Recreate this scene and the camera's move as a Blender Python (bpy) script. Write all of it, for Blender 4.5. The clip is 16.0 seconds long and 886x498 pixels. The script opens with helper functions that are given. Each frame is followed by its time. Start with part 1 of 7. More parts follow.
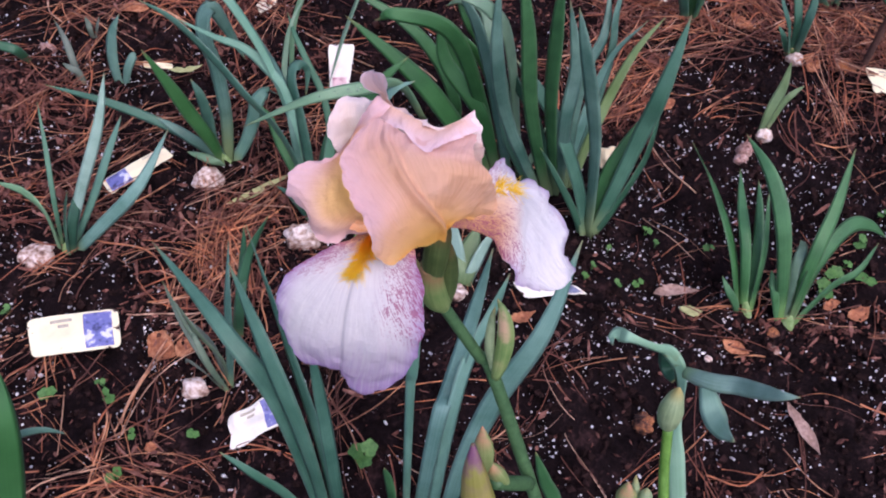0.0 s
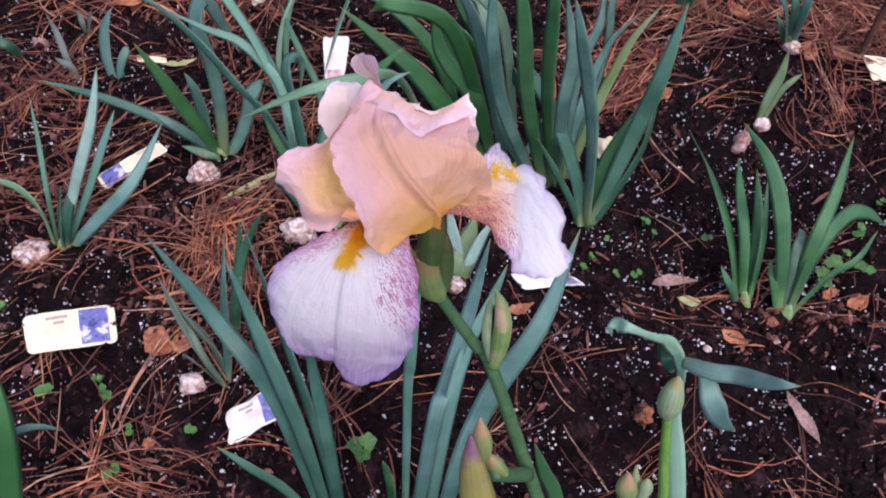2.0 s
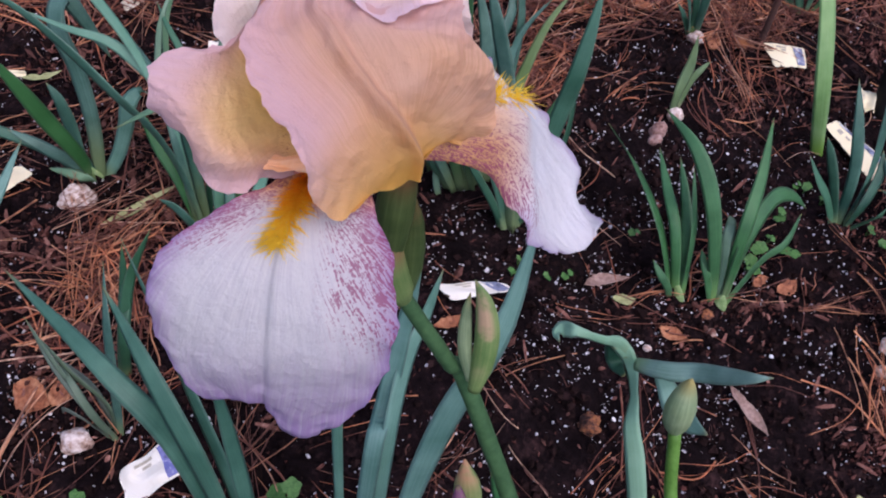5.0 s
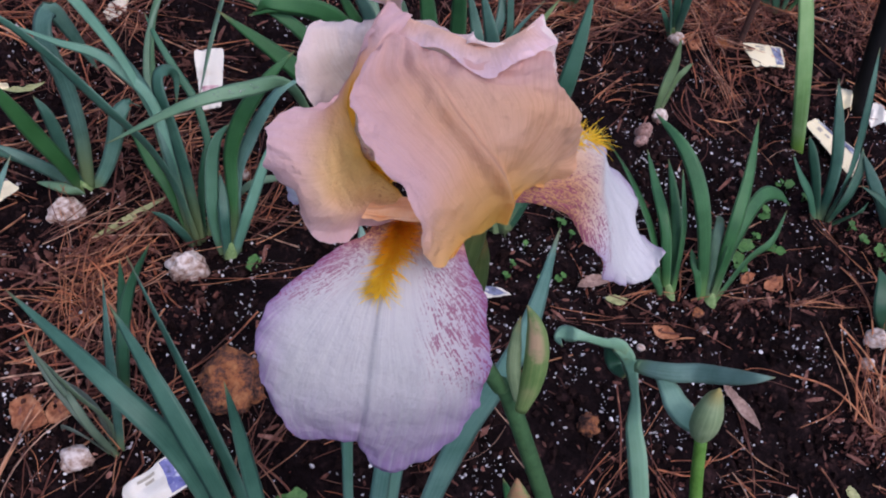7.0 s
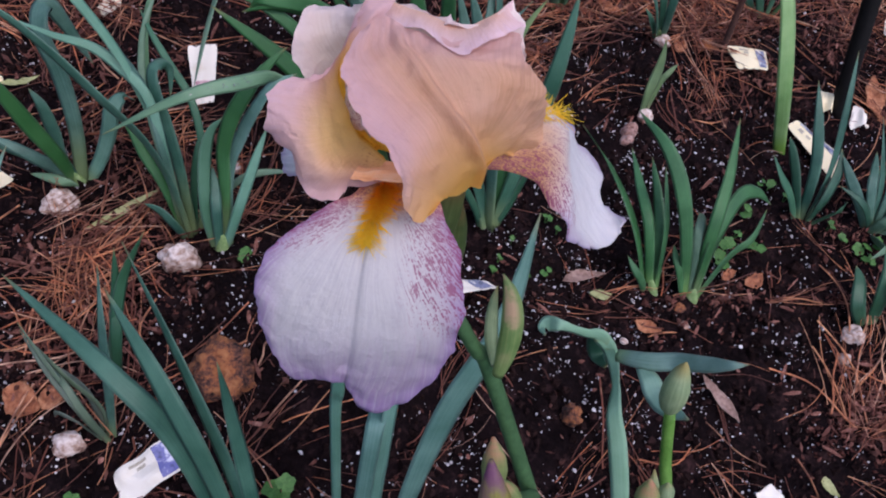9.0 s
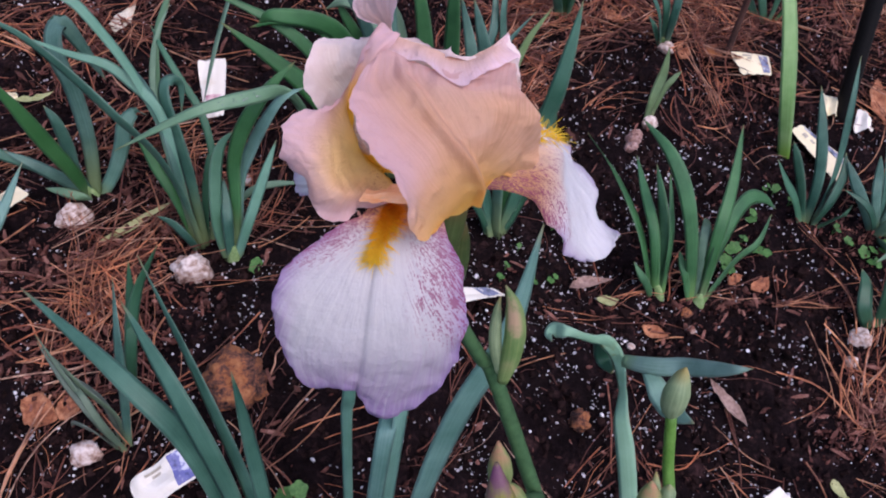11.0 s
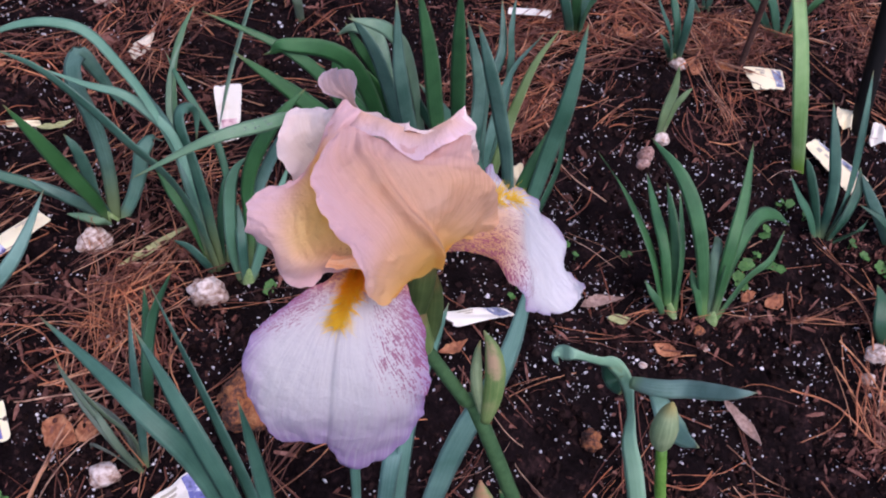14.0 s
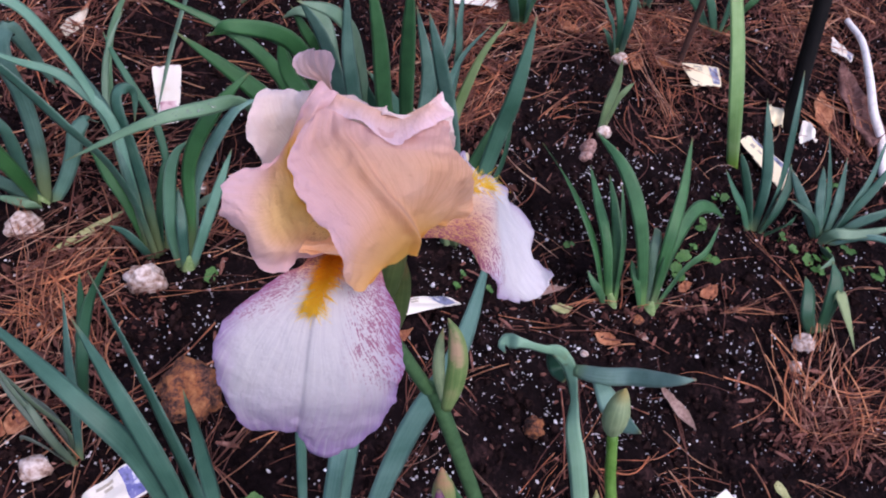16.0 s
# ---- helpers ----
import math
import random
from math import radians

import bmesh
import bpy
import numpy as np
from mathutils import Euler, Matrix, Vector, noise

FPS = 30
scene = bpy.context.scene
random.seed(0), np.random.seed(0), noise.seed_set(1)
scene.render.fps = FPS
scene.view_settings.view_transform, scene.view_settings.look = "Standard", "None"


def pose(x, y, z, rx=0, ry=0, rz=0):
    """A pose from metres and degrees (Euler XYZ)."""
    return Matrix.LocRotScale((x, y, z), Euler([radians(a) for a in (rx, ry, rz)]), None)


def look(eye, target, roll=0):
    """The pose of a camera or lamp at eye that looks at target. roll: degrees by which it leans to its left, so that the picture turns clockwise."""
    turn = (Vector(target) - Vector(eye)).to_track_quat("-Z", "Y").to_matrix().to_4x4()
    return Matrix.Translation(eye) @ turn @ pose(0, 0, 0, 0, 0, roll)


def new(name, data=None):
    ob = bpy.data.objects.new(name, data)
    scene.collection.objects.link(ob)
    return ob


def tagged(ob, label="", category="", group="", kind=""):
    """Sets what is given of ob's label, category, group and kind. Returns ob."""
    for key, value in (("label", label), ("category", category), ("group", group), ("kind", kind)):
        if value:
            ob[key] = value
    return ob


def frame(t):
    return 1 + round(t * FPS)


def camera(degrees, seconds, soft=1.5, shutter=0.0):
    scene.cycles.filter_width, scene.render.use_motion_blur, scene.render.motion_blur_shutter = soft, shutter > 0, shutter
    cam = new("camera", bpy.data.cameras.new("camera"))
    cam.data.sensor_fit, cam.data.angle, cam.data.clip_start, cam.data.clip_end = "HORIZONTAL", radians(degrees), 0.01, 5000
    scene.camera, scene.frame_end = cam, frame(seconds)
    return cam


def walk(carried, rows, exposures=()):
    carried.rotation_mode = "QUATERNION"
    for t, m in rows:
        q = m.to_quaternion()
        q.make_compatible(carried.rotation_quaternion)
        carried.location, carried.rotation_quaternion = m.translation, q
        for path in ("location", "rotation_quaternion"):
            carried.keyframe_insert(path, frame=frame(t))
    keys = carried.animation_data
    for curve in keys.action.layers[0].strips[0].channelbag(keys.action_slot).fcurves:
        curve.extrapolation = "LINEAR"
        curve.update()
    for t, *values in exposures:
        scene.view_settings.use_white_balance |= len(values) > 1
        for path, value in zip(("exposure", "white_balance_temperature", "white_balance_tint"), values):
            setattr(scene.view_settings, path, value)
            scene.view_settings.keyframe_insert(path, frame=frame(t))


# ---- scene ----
cam = camera(61.5, 16.0, 2.0)
PATH = [
    (0, (0.0, 0.0, 1.0103), (-0.0, 0.4964, 0.1423), 4.94),
    (0.5, (0.0038, 0.0035, 1.0073), (0.0104, 0.4973, 0.1378), 5.21),
    (1, (0.0047, 0.0038, 1.0056), (0.0066, 0.4933, 0.1336), 4.46),
    (1.5, (0.0058, 0.0038, 1.0046), (0.0081, 0.4933, 0.1326), 4.53),
    (2, (0.0015, 0.0009, 1.0041), (0.0046, 0.4904, 0.1321), 4.7),
    (2.5, (-0.0004, -0.0021, 1.0049), (0.0039, 0.4913, 0.1352), 5.02),
    (3, (-0.0002, 0.0032, 1.0013), (-0.0328, 0.5001, 0.1341), 3.3),
    (3.5, (0.0099, 0.0008, 0.9516), (-0.0173, 0.4907, 0.0803), 4.55),
    (4, (0.0049, 0.0289, 0.9281), (-0.0074, 0.5581, 0.0797), 5.01),
    (4.5, (-0.0003, 0.0324, 0.9314), (0.0029, 0.5603, 0.0821), 6.23),
    (5, (-0.0167, 0.0359, 0.9131), (0.1159, 0.5501, 0.0658), 12.76),
    (5.2, (-0.0223, 0.0466, 0.9064), (0.1153, 0.5547, 0.0562), 11.6),
    (7.3, (-0.0441, 0.0415, 0.9229), (0.1247, 0.5528, 0.0802), 14.69),
    (7.5, (-0.0441, 0.0382, 0.9238), (0.1252, 0.552, 0.0828), 14.81),
    (8, (-0.0445, 0.0364, 0.9237), (0.1261, 0.5531, 0.0847), 14.93),
    (8.5, (-0.0438, 0.0349, 0.9223), (0.1202, 0.5395, 0.0747), 14.65),
    (8.7, (-0.0448, 0.0252, 0.9276), (0.1337, 0.533, 0.0847), 16.05),
    (10.8, (-0.0421, 0.019, 0.9432), (0.1301, 0.5355, 0.1044), 15.22),
    (11, (-0.0456, 0.018, 0.9461), (0.1213, 0.5371, 0.1078), 14.07),
    (11.5, (-0.0447, 0.0149, 0.9487), (0.1174, 0.5393, 0.1128), 13.8),
    (12, (-0.0445, 0.0112, 0.9552), (0.1072, 0.5436, 0.1224), 12.68),
    (12.5, (-0.0434, 0.0131, 0.9551), (0.1117, 0.5463, 0.1234), 12.97),
    (13, (-0.0403, 0.0175, 0.9548), (0.113, 0.5535, 0.1246), 12.92),
    (13.5, (-0.0356, 0.023, 0.9564), (0.1178, 0.5595, 0.1266), 13.29),
    (14, (-0.0296, 0.0231, 0.9655), (0.1069, 0.5569, 0.1309), 10.61),
    (14.5, (-0.0279, 0.0245, 0.9701), (0.1318, 0.5792, 0.1534), 12.41),
    (15, (-0.0354, 0.0288, 0.9596), (0.124, 0.588, 0.146), 10.53),
    (15.5, (-0.0387, 0.0291, 0.9601), (0.1516, 0.5683, 0.1398), 14.17),
    (16, (-0.04, 0.0242, 0.9625), (0.1774, 0.5367, 0.1319), 18.39),
]
EXPOSURES = [(0, 0.71, 6300, 29), (3.5, 0.70, 6300, 29), (5, 0.4, 6200, 25), (8, 0.20, 6150, 22), (11, 0.42, 6200, 26), (16, 0.5, 6250, 29)]
walk(cam, [(t, look(eye, target, roll)) for t, eye, target, roll in PATH], EXPOSURES)

# ---- light: open shade under an overcast sky ----
world = bpy.data.worlds.new("overcast_sky")
scene.world = world
world.use_nodes = True
wn = world.node_tree
sky = wn.nodes.new("ShaderNodeTexSky")
sky.sky_type, sky.sun_disc = "NISHITA", False
sky.sun_elevation, sky.sun_rotation = radians(66), radians(145)
sky.air_density, sky.dust_density = 1.0, 3.0
wn.links.new(sky.outputs["Color"], wn.nodes["Background"].inputs["Color"])
wn.nodes["Background"].inputs["Strength"].default_value = 0.15
sun = new("sun", bpy.data.lights.new("sun", "SUN"))
sun.data.energy, sun.data.angle, sun.data.color = 1.0, radians(55), (1.0, 0.95, 0.92)
sun.matrix_world = look((0.5, -0.7, 2.0), (0, 0, 0))

# ---- materials ----


def ramp(nt, fac, stops):
    node = nt.nodes.new("ShaderNodeValToRGB")
    while len(node.color_ramp.elements) < len(stops):
        node.color_ramp.elements.new(0.5)
    for el, (pos, col) in zip(node.color_ramp.elements, stops):
        el.position, el.color = pos, (*col, 1)
    nt.links.new(fac, node.inputs["Fac"])
    return node.outputs["Color"]


def noise_tex(nt, vec, scale, detail=4.0, rough=0.55):
    node = nt.nodes.new("ShaderNodeTexNoise")
    node.inputs["Scale"].default_value = scale
    node.inputs["Detail"].default_value = detail
    node.inputs["Roughness"].default_value = rough
    if vec is not None:
        nt.links.new(vec, node.inputs["Vector"])
    return node.outputs["Fac"]


def mix(nt, fac, a, b, mode="MIX"):
    node = nt.nodes.new("ShaderNodeMix")
    node.data_type, node.blend_type = "RGBA", mode
    for value, socket in ((fac, node.inputs[0]), (a, node.inputs[6]), (b, node.inputs[7])):
        if isinstance(value, (int, float)):
            socket.default_value = value
        elif isinstance(value, tuple):
            socket.default_value = (*value, 1)
        else:
            nt.links.new(value, socket)
    return node.outputs[2]


def calc(nt, op, a, b=0.0, clamp=False):
    node = nt.nodes.new("ShaderNodeMath")
    node.operation, node.use_clamp = op, clamp
    for value, socket in ((a, node.inputs[0]), (b, node.inputs[1])):
        if isinstance(value, (int, float)):
            socket.default_value = value
        else:
            nt.links.new(value, socket)
    return node.outputs[0]


def step(nt, value, lo, hi):
    node = nt.nodes.new("ShaderNodeMapRange")
    node.interpolation_type = "SMOOTHSTEP"
    node.inputs["From Min"].default_value, node.inputs["From Max"].default_value = lo, hi
    nt.links.new(value, node.inputs["Value"])
    return node.outputs["Result"]


def material(name, rough=0.6, spec=0.4):
    mat = bpy.data.materials.new(name)
    mat.use_nodes = True
    nt = mat.node_tree
    bsdf = nt.nodes["Principled BSDF"]
    bsdf.inputs["Roughness"].default_value = rough
    bsdf.inputs["Specular IOR Level"].default_value = spec
    coord = nt.nodes.new("ShaderNodeTexCoord")
    return mat, nt, bsdf, coord


def bump(nt, bsdf, height, strength, distance):
    node = nt.nodes.new("ShaderNodeBump")
    node.inputs["Strength"].default_value, node.inputs["Distance"].default_value = strength, distance
    nt.links.new(height, node.inputs["Height"])
    nt.links.new(node.outputs["Normal"], bsdf.inputs["Normal"])


def thin(nt, bsdf, colour, amount):
    """Lets light through a thin leaf or petal."""
    glow = nt.nodes.new("ShaderNodeBsdfTranslucent")
    nt.links.new(colour, glow.inputs["Color"])
    both = nt.nodes.new("ShaderNodeMixShader")
    both.inputs["Fac"].default_value = amount
    nt.links.new(bsdf.outputs["BSDF"], both.inputs[1])
    nt.links.new(glow.outputs["BSDF"], both.inputs[2])
    nt.links.new(both.outputs["Shader"], nt.nodes["Material Output"].inputs["Surface"])


def speckled(name, scale, stops, rough=0.7, relief=0.5, depth=0.002, fine=4.0, spec=0.3, random_tint=0.0):
    """A mottled natural surface: coarse and fine noise through a colour ramp, with relief."""
    mat, nt, bsdf, coord = material(name, rough, spec)
    coarse = noise_tex(nt, coord.outputs["Object"], scale)
    grain = noise_tex(nt, coord.outputs["Object"], scale * fine, 5.0)
    both = calc(nt, "ADD", calc(nt, "MULTIPLY", coarse, 0.6), calc(nt, "MULTIPLY", grain, 0.4))
    colour = ramp(nt, both, stops)
    if random_tint:
        island = nt.nodes.new("ShaderNodeNewGeometry").outputs["Random Per Island"]
        colour = mix(nt, calc(nt, "MULTIPLY", island, random_tint), colour, stops[0][1])
    nt.links.new(colour, bsdf.inputs["Base Color"])
    bump(nt, bsdf, grain, relief, depth)
    return mat


def blade(name, dark, light, tip=(0.25, 0.22, 0.08), base=(0.20, 0.29, 0.13)):
    """A sword leaf: fine lengthwise ribs, a waxy bloom, a paler foot and a slightly dry tip."""
    mat, nt, bsdf, coord = material(name, 0.5, 0.5)
    uv = nt.nodes.new("ShaderNodeSeparateXYZ")
    nt.links.new(coord.outputs["UV"], uv.inputs[0])
    stretch = nt.nodes.new("ShaderNodeMapping")
    stretch.inputs["Scale"].default_value = (30, 1.5, 1)
    nt.links.new(coord.outputs["UV"], stretch.inputs["Vector"])
    ribs = noise_tex(nt, stretch.outputs["Vector"], 1.0, 3.0)
    bloom = noise_tex(nt, coord.outputs["Object"], 22.0, 5.0)
    rand = nt.nodes.new("ShaderNodeObjectInfo").outputs["Random"]
    tone = calc(nt, "ADD", calc(nt, "MULTIPLY", bloom, 0.6), calc(nt, "MULTIPLY", ribs, 0.35))
    tone = calc(nt, "ADD", tone, calc(nt, "MULTIPLY", rand, 0.12))
    colour = ramp(nt, tone, [(0.36, dark), (0.68, light)])
    fresh = tuple(c * k for c, k in zip(light, (0.42, 0.72, 0.40)))
    colour = mix(nt, calc(nt, "MULTIPLY", step(nt, rand, 0.3, 1.0), 0.5), colour, fresh)
    margin = step(nt, calc(nt, "ABSOLUTE", calc(nt, "SUBTRACT", uv.outputs["X"], 0.5)), 0.40, 0.50)
    colour = mix(nt, calc(nt, "MULTIPLY", margin, 0.30), colour, tuple(0.5 * c + 0.22 for c in light))
    colour = mix(nt, calc(nt, "SUBTRACT", 1.0, step(nt, uv.outputs["Y"], 0.02, 0.16)), colour, base)
    colour = mix(nt, calc(nt, "MULTIPLY", step(nt, uv.outputs["Y"], 0.93, 1.0), 0.7), colour, tip)
    nt.links.new(colour, bsdf.inputs["Base Color"])
    nt.links.new(calc(nt, "ADD", calc(nt, "MULTIPLY", bloom, 0.3), 0.34), bsdf.inputs["Roughness"])
    bump(nt, bsdf, ribs, 0.35, 0.0006)
    thin(nt, bsdf, colour, 0.18)
    return mat


leaf_blue = blade("waxy_blue_green_leaf", (0.035, 0.115, 0.085), (0.145, 0.29, 0.225))
leaf_mid = blade("smooth_blue_green_leaf", (0.018, 0.085, 0.058), (0.085, 0.22, 0.155))
leaf_bloom = blade("pale_blue_green_leaf", (0.06, 0.175, 0.14), (0.21, 0.40, 0.34))
# extra pale: sky sheen on the limp leaves is put into the colour
leaf_limp = blade("limp_pale_leaf", (0.15, 0.29, 0.22), (0.40, 0.60, 0.50), base=(0.22, 0.36, 0.20))
leaf_green = blade("fresh_green_leaf", (0.013, 0.075, 0.026), (0.060, 0.205, 0.072))
leaf_fan = blade("mid_green_leaf", (0.022, 0.095, 0.036), (0.085, 0.25, 0.105), base=(0.17, 0.34, 0.10))
leaf_dark = blade("dark_green_leaf", (0.012, 0.062, 0.038), (0.05, 0.155, 0.095))
leaf_pale = blade("pale_green_leaf", (0.085, 0.19, 0.12), (0.23, 0.38, 0.25))
leaf_yellow = blade("yellow_green_leaf", (0.17, 0.26, 0.09), (0.36, 0.47, 0.24))
leaf_lime = blade("fresh_yellow_green_leaf", (0.12, 0.28, 0.07), (0.30, 0.50, 0.20), base=(0.16, 0.34, 0.04))
leaf_sprout = blade("young_green_leaf", (0.09, 0.17, 0.07), (0.22, 0.34, 0.16), base=(0.42, 0.44, 0.26))
leaf_grey = blade("withered_grey_leaf", (0.06, 0.09, 0.07), (0.18, 0.23, 0.18))

soil = speckled("dark_potting_soil", 26.0, [(0.36, (0.003, 0.0017, 0.002)), (0.54, (0.010, 0.006, 0.007)), (0.70, (0.050, 0.025, 0.025))], 0.9, 1.0, 0.006, 6.0, 0.04)
crumb_mat = speckled("soil_crumbs", 60.0, [(0.35, (0.003, 0.002, 0.002)), (0.7, (0.055, 0.028, 0.027))], 0.9, 0.8, 0.002, 4.0, 0.04, 0.7)
perlite_mat = speckled("white_perlite", 300.0, [(0.3, (0.26, 0.24, 0.27)), (0.45, (0.80, 0.79, 0.83))], 0.8, 0.5, 0.0006, 3.0, 0.3, 0.75)


def straw_material():
    """Dead pine needles: every needle has its own tone, from dark brown to tan."""
    mat, nt, bsdf, coord = material("pine_straw", 0.5, 0.4)
    island = nt.nodes.new("ShaderNodeNewGeometry").outputs["Random Per Island"]
    tone = ramp(nt, island, [(0.0, (0.060, 0.018, 0.014)), (0.40, (0.19, 0.052, 0.030)), (0.62, (0.62, 0.185, 0.075)), (0.84, (0.84, 0.37, 0.17)), (1.0, (0.84, 0.56, 0.40))])
    grain = noise_tex(nt, coord.outputs["Object"], 130.0, 4.0)
    along = noise_tex(nt, coord.outputs["Object"], 38.0, 2.0)
    tone = mix(nt, calc(nt, "MULTIPLY", step(nt, along, 0.46, 0.66), 0.75), tone, (0.115, 0.034, 0.022))
    tone = mix(nt, calc(nt, "MULTIPLY", calc(nt, "SUBTRACT", 1.0, step(nt, along, 0.34, 0.46)), 0.4), tone, (0.74, 0.38, 0.22))
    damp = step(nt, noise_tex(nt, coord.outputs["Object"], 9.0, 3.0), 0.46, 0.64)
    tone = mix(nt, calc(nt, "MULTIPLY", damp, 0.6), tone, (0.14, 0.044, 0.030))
    nt.links.new(mix(nt, calc(nt, "MULTIPLY", grain, 0.35), tone, (0.20, 0.075, 0.050)), bsdf.inputs["Base Color"])
    return mat


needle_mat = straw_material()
bark_mat = speckled("brown_bark", 48.0, [(0.40, (0.030, 0.015, 0.014)), (0.48, (0.15, 0.065, 0.045)), (0.55, (0.36, 0.13, 0.055)), (0.68, (0.50, 0.22, 0.09))], 0.85, 1.0, 0.005, 5.0)
chip_mat = speckled("bark_chips", 70.0, [(0.3, (0.055, 0.021, 0.017)), (0.7, (0.30, 0.135, 0.105))], 0.85, 0.6, 0.002, 4.0, 0.2, 0.8)
mulch_mat = speckled("shredded_mulch", 90.0, [(0.3, (0.036, 0.011, 0.009)), (0.5, (0.130, 0.046, 0.036)), (0.7, (0.38, 0.18, 0.145))], 0.85, 0.5, 0.001, 4.0, 0.15, 0.8)
shred_mat = speckled("shredded_wood", 120.0, [(0.3, (0.085, 0.030, 0.023)), (0.5, (0.25, 0.105, 0.080)), (0.7, (0.50, 0.29, 0.235))], 0.8, 0.5, 0.001, 4.0, 0.2, 0.85)
foot_mat = speckled("pale_leaf_base", 80.0, [(0.3, (0.12, 0.22, 0.075)), (0.5, (0.20, 0.32, 0.12)), (0.7, (0.36, 0.45, 0.24))], 0.55, 0.3, 0.001)
rhizome_mat = speckled("pale_rhizome_skin", 36.0, [(0.37, (0.12, 0.06, 0.045)), (0.47, (0.40, 0.275, 0.22)), (0.61, (0.74, 0.65, 0.61))], 0.75, 0.7, 0.002)
pink_rhizome = speckled("pinkish_rhizome_skin", 60.0, [(0.34, (0.12, 0.055, 0.045)), (0.50, (0.34, 0.20, 0.17)), (0.66, (0.56, 0.42, 0.39))], 0.7, 0.6, 0.002)
dry_leaf = speckled("dry_brown_leaf", 40.0, [(0.3, (0.10, 0.030, 0.016)), (0.48, (0.32, 0.115, 0.055)), (0.68, (0.56, 0.27, 0.14))], 0.65, 0.8, 0.003)
grey_leaf = speckled("grey_brown_leaf", 45.0, [(0.3, (0.12, 0.070, 0.056)), (0.5, (0.28, 0.18, 0.15)), (0.7, (0.46, 0.33, 0.28))], 0.7, 0.7, 0.002)
umber_leaf = speckled("pinkish_brown_leaf", 40.0, [(0.3, (0.06, 0.024, 0.020)), (0.5, (0.15, 0.068, 0.056)), (0.7, (0.30, 0.16, 0.135))], 0.6, 0.8, 0.003)
yellow_leaf = speckled("yellowed_leaf", 50.0, [(0.3, (0.22, 0.24, 0.09)), (0.7, (0.46, 0.48, 0.24))], 0.55, 0.4, 0.001)
pale_leaf = speckled("bleached_leaf", 60.0, [(0.33, (0.36, 0.28, 0.18)), (0.46, (0.60, 0.54, 0.42)), (0.7, (0.76, 0.72, 0.62))], 0.6, 0.4, 0.001)
clover_mat = speckled("small_weed_leaf", 90.0, [(0.3, (0.025, 0.095, 0.02)), (0.7, (0.10, 0.24, 0.06))], 0.5, 0.4, 0.001)
stem_mat = speckled("iris_stem", 70.0, [(0.3, (0.026, 0.075, 0.030)), (0.7, (0.075, 0.17, 0.07))], 0.45, 0.2, 0.0006)
stem_light = speckled("bright_green_stem", 70.0, [(0.3, (0.060, 0.165, 0.022)), (0.7, (0.14, 0.30, 0.06))], 0.45, 0.2, 0.0006)
pole_mat = speckled("black_painted_pole", 40.0, [(0.3, (0.003, 0.003, 0.003)), (0.7, (0.009, 0.008, 0.008))], 0.6, 0.3, 0.001, 4.0, 0.15)
stick_mat = speckled("brown_stake", 50.0, [(0.3, (0.03, 0.014, 0.011)), (0.7, (0.09, 0.04, 0.03))], 0.8, 0.5, 0.002)
hose_mat = speckled("white_tube", 50.0, [(0.3, (0.58, 0.54, 0.50)), (0.5, (0.88, 0.84, 0.80))], 0.5, 0.2, 0.001)
ink_mat = speckled("faded_ink", 300.0, [(0.3, (0.30, 0.27, 0.20)), (0.7, (0.60, 0.55, 0.45))], 0.6, 0.0, 0.001)


def sheath_material(name, low, high, blush, start=0.45, one_side=False):
    """A papery bud sheath: green with a blushed, veined upper part."""
    mat, nt, bsdf, coord = material(name, 0.5, 0.35)
    uv = nt.nodes.new("ShaderNodeSeparateXYZ")
    nt.links.new(coord.outputs["UV"], uv.inputs[0])
    stretch = nt.nodes.new("ShaderNodeMapping")
    stretch.inputs["Scale"].default_value = (26, 1.2, 1)
    nt.links.new(coord.outputs["UV"], stretch.inputs["Vector"])
    veins = noise_tex(nt, stretch.outputs["Vector"], 1.0, 3.0)
    spots = noise_tex(nt, coord.outputs["Object"], 90.0, 4.0)
    colour = ramp(nt, calc(nt, "ADD", calc(nt, "MULTIPLY", veins, 0.5), calc(nt, "MULTIPLY", spots, 0.5)), [(0.35, low), (0.68, high)])
    patch = calc(nt, "MULTIPLY", step(nt, uv.outputs["Y"], start, start + 0.5), step(nt, spots, 0.36, 0.56))
    if one_side:
        patch = calc(nt, "MULTIPLY", patch, calc(nt, "MULTIPLY", step(nt, uv.outputs["X"], 0.06, 0.18), calc(nt, "SUBTRACT", 1.0, step(nt, uv.outputs["X"], 0.28, 0.42))))
    colour = mix(nt, patch, colour, blush)
    nt.links.new(colour, bsdf.inputs["Base Color"])
    bump(nt, bsdf, veins, 0.4, 0.0006)
    thin(nt, bsdf, colour, 0.15)
    return mat


sheath_mat = sheath_material("bud_sheath", (0.12, 0.22, 0.065), (0.28, 0.38, 0.14), (0.52, 0.37, 0.23), 0.05, True)
ovary_mat = sheath_material("ovary_sheath", (0.045, 0.085, 0.026), (0.13, 0.19, 0.065), (0.20, 0.12, 0.05))
cup_mat = sheath_material("papery_rimmed_sheath", (0.10, 0.19, 0.055), (0.24, 0.33, 0.12), (0.30, 0.17, 0.085), 0.55)
purple_mat = sheath_material("purple_tipped_bud", (0.19, 0.19, 0.035), (0.30, 0.29, 0.075), (0.16, 0.06, 0.12), 0.40)
red_mat = sheath_material("red_tipped_bud", (0.13, 0.21, 0.06), (0.30, 0.36, 0.15), (0.50, 0.20, 0.13))


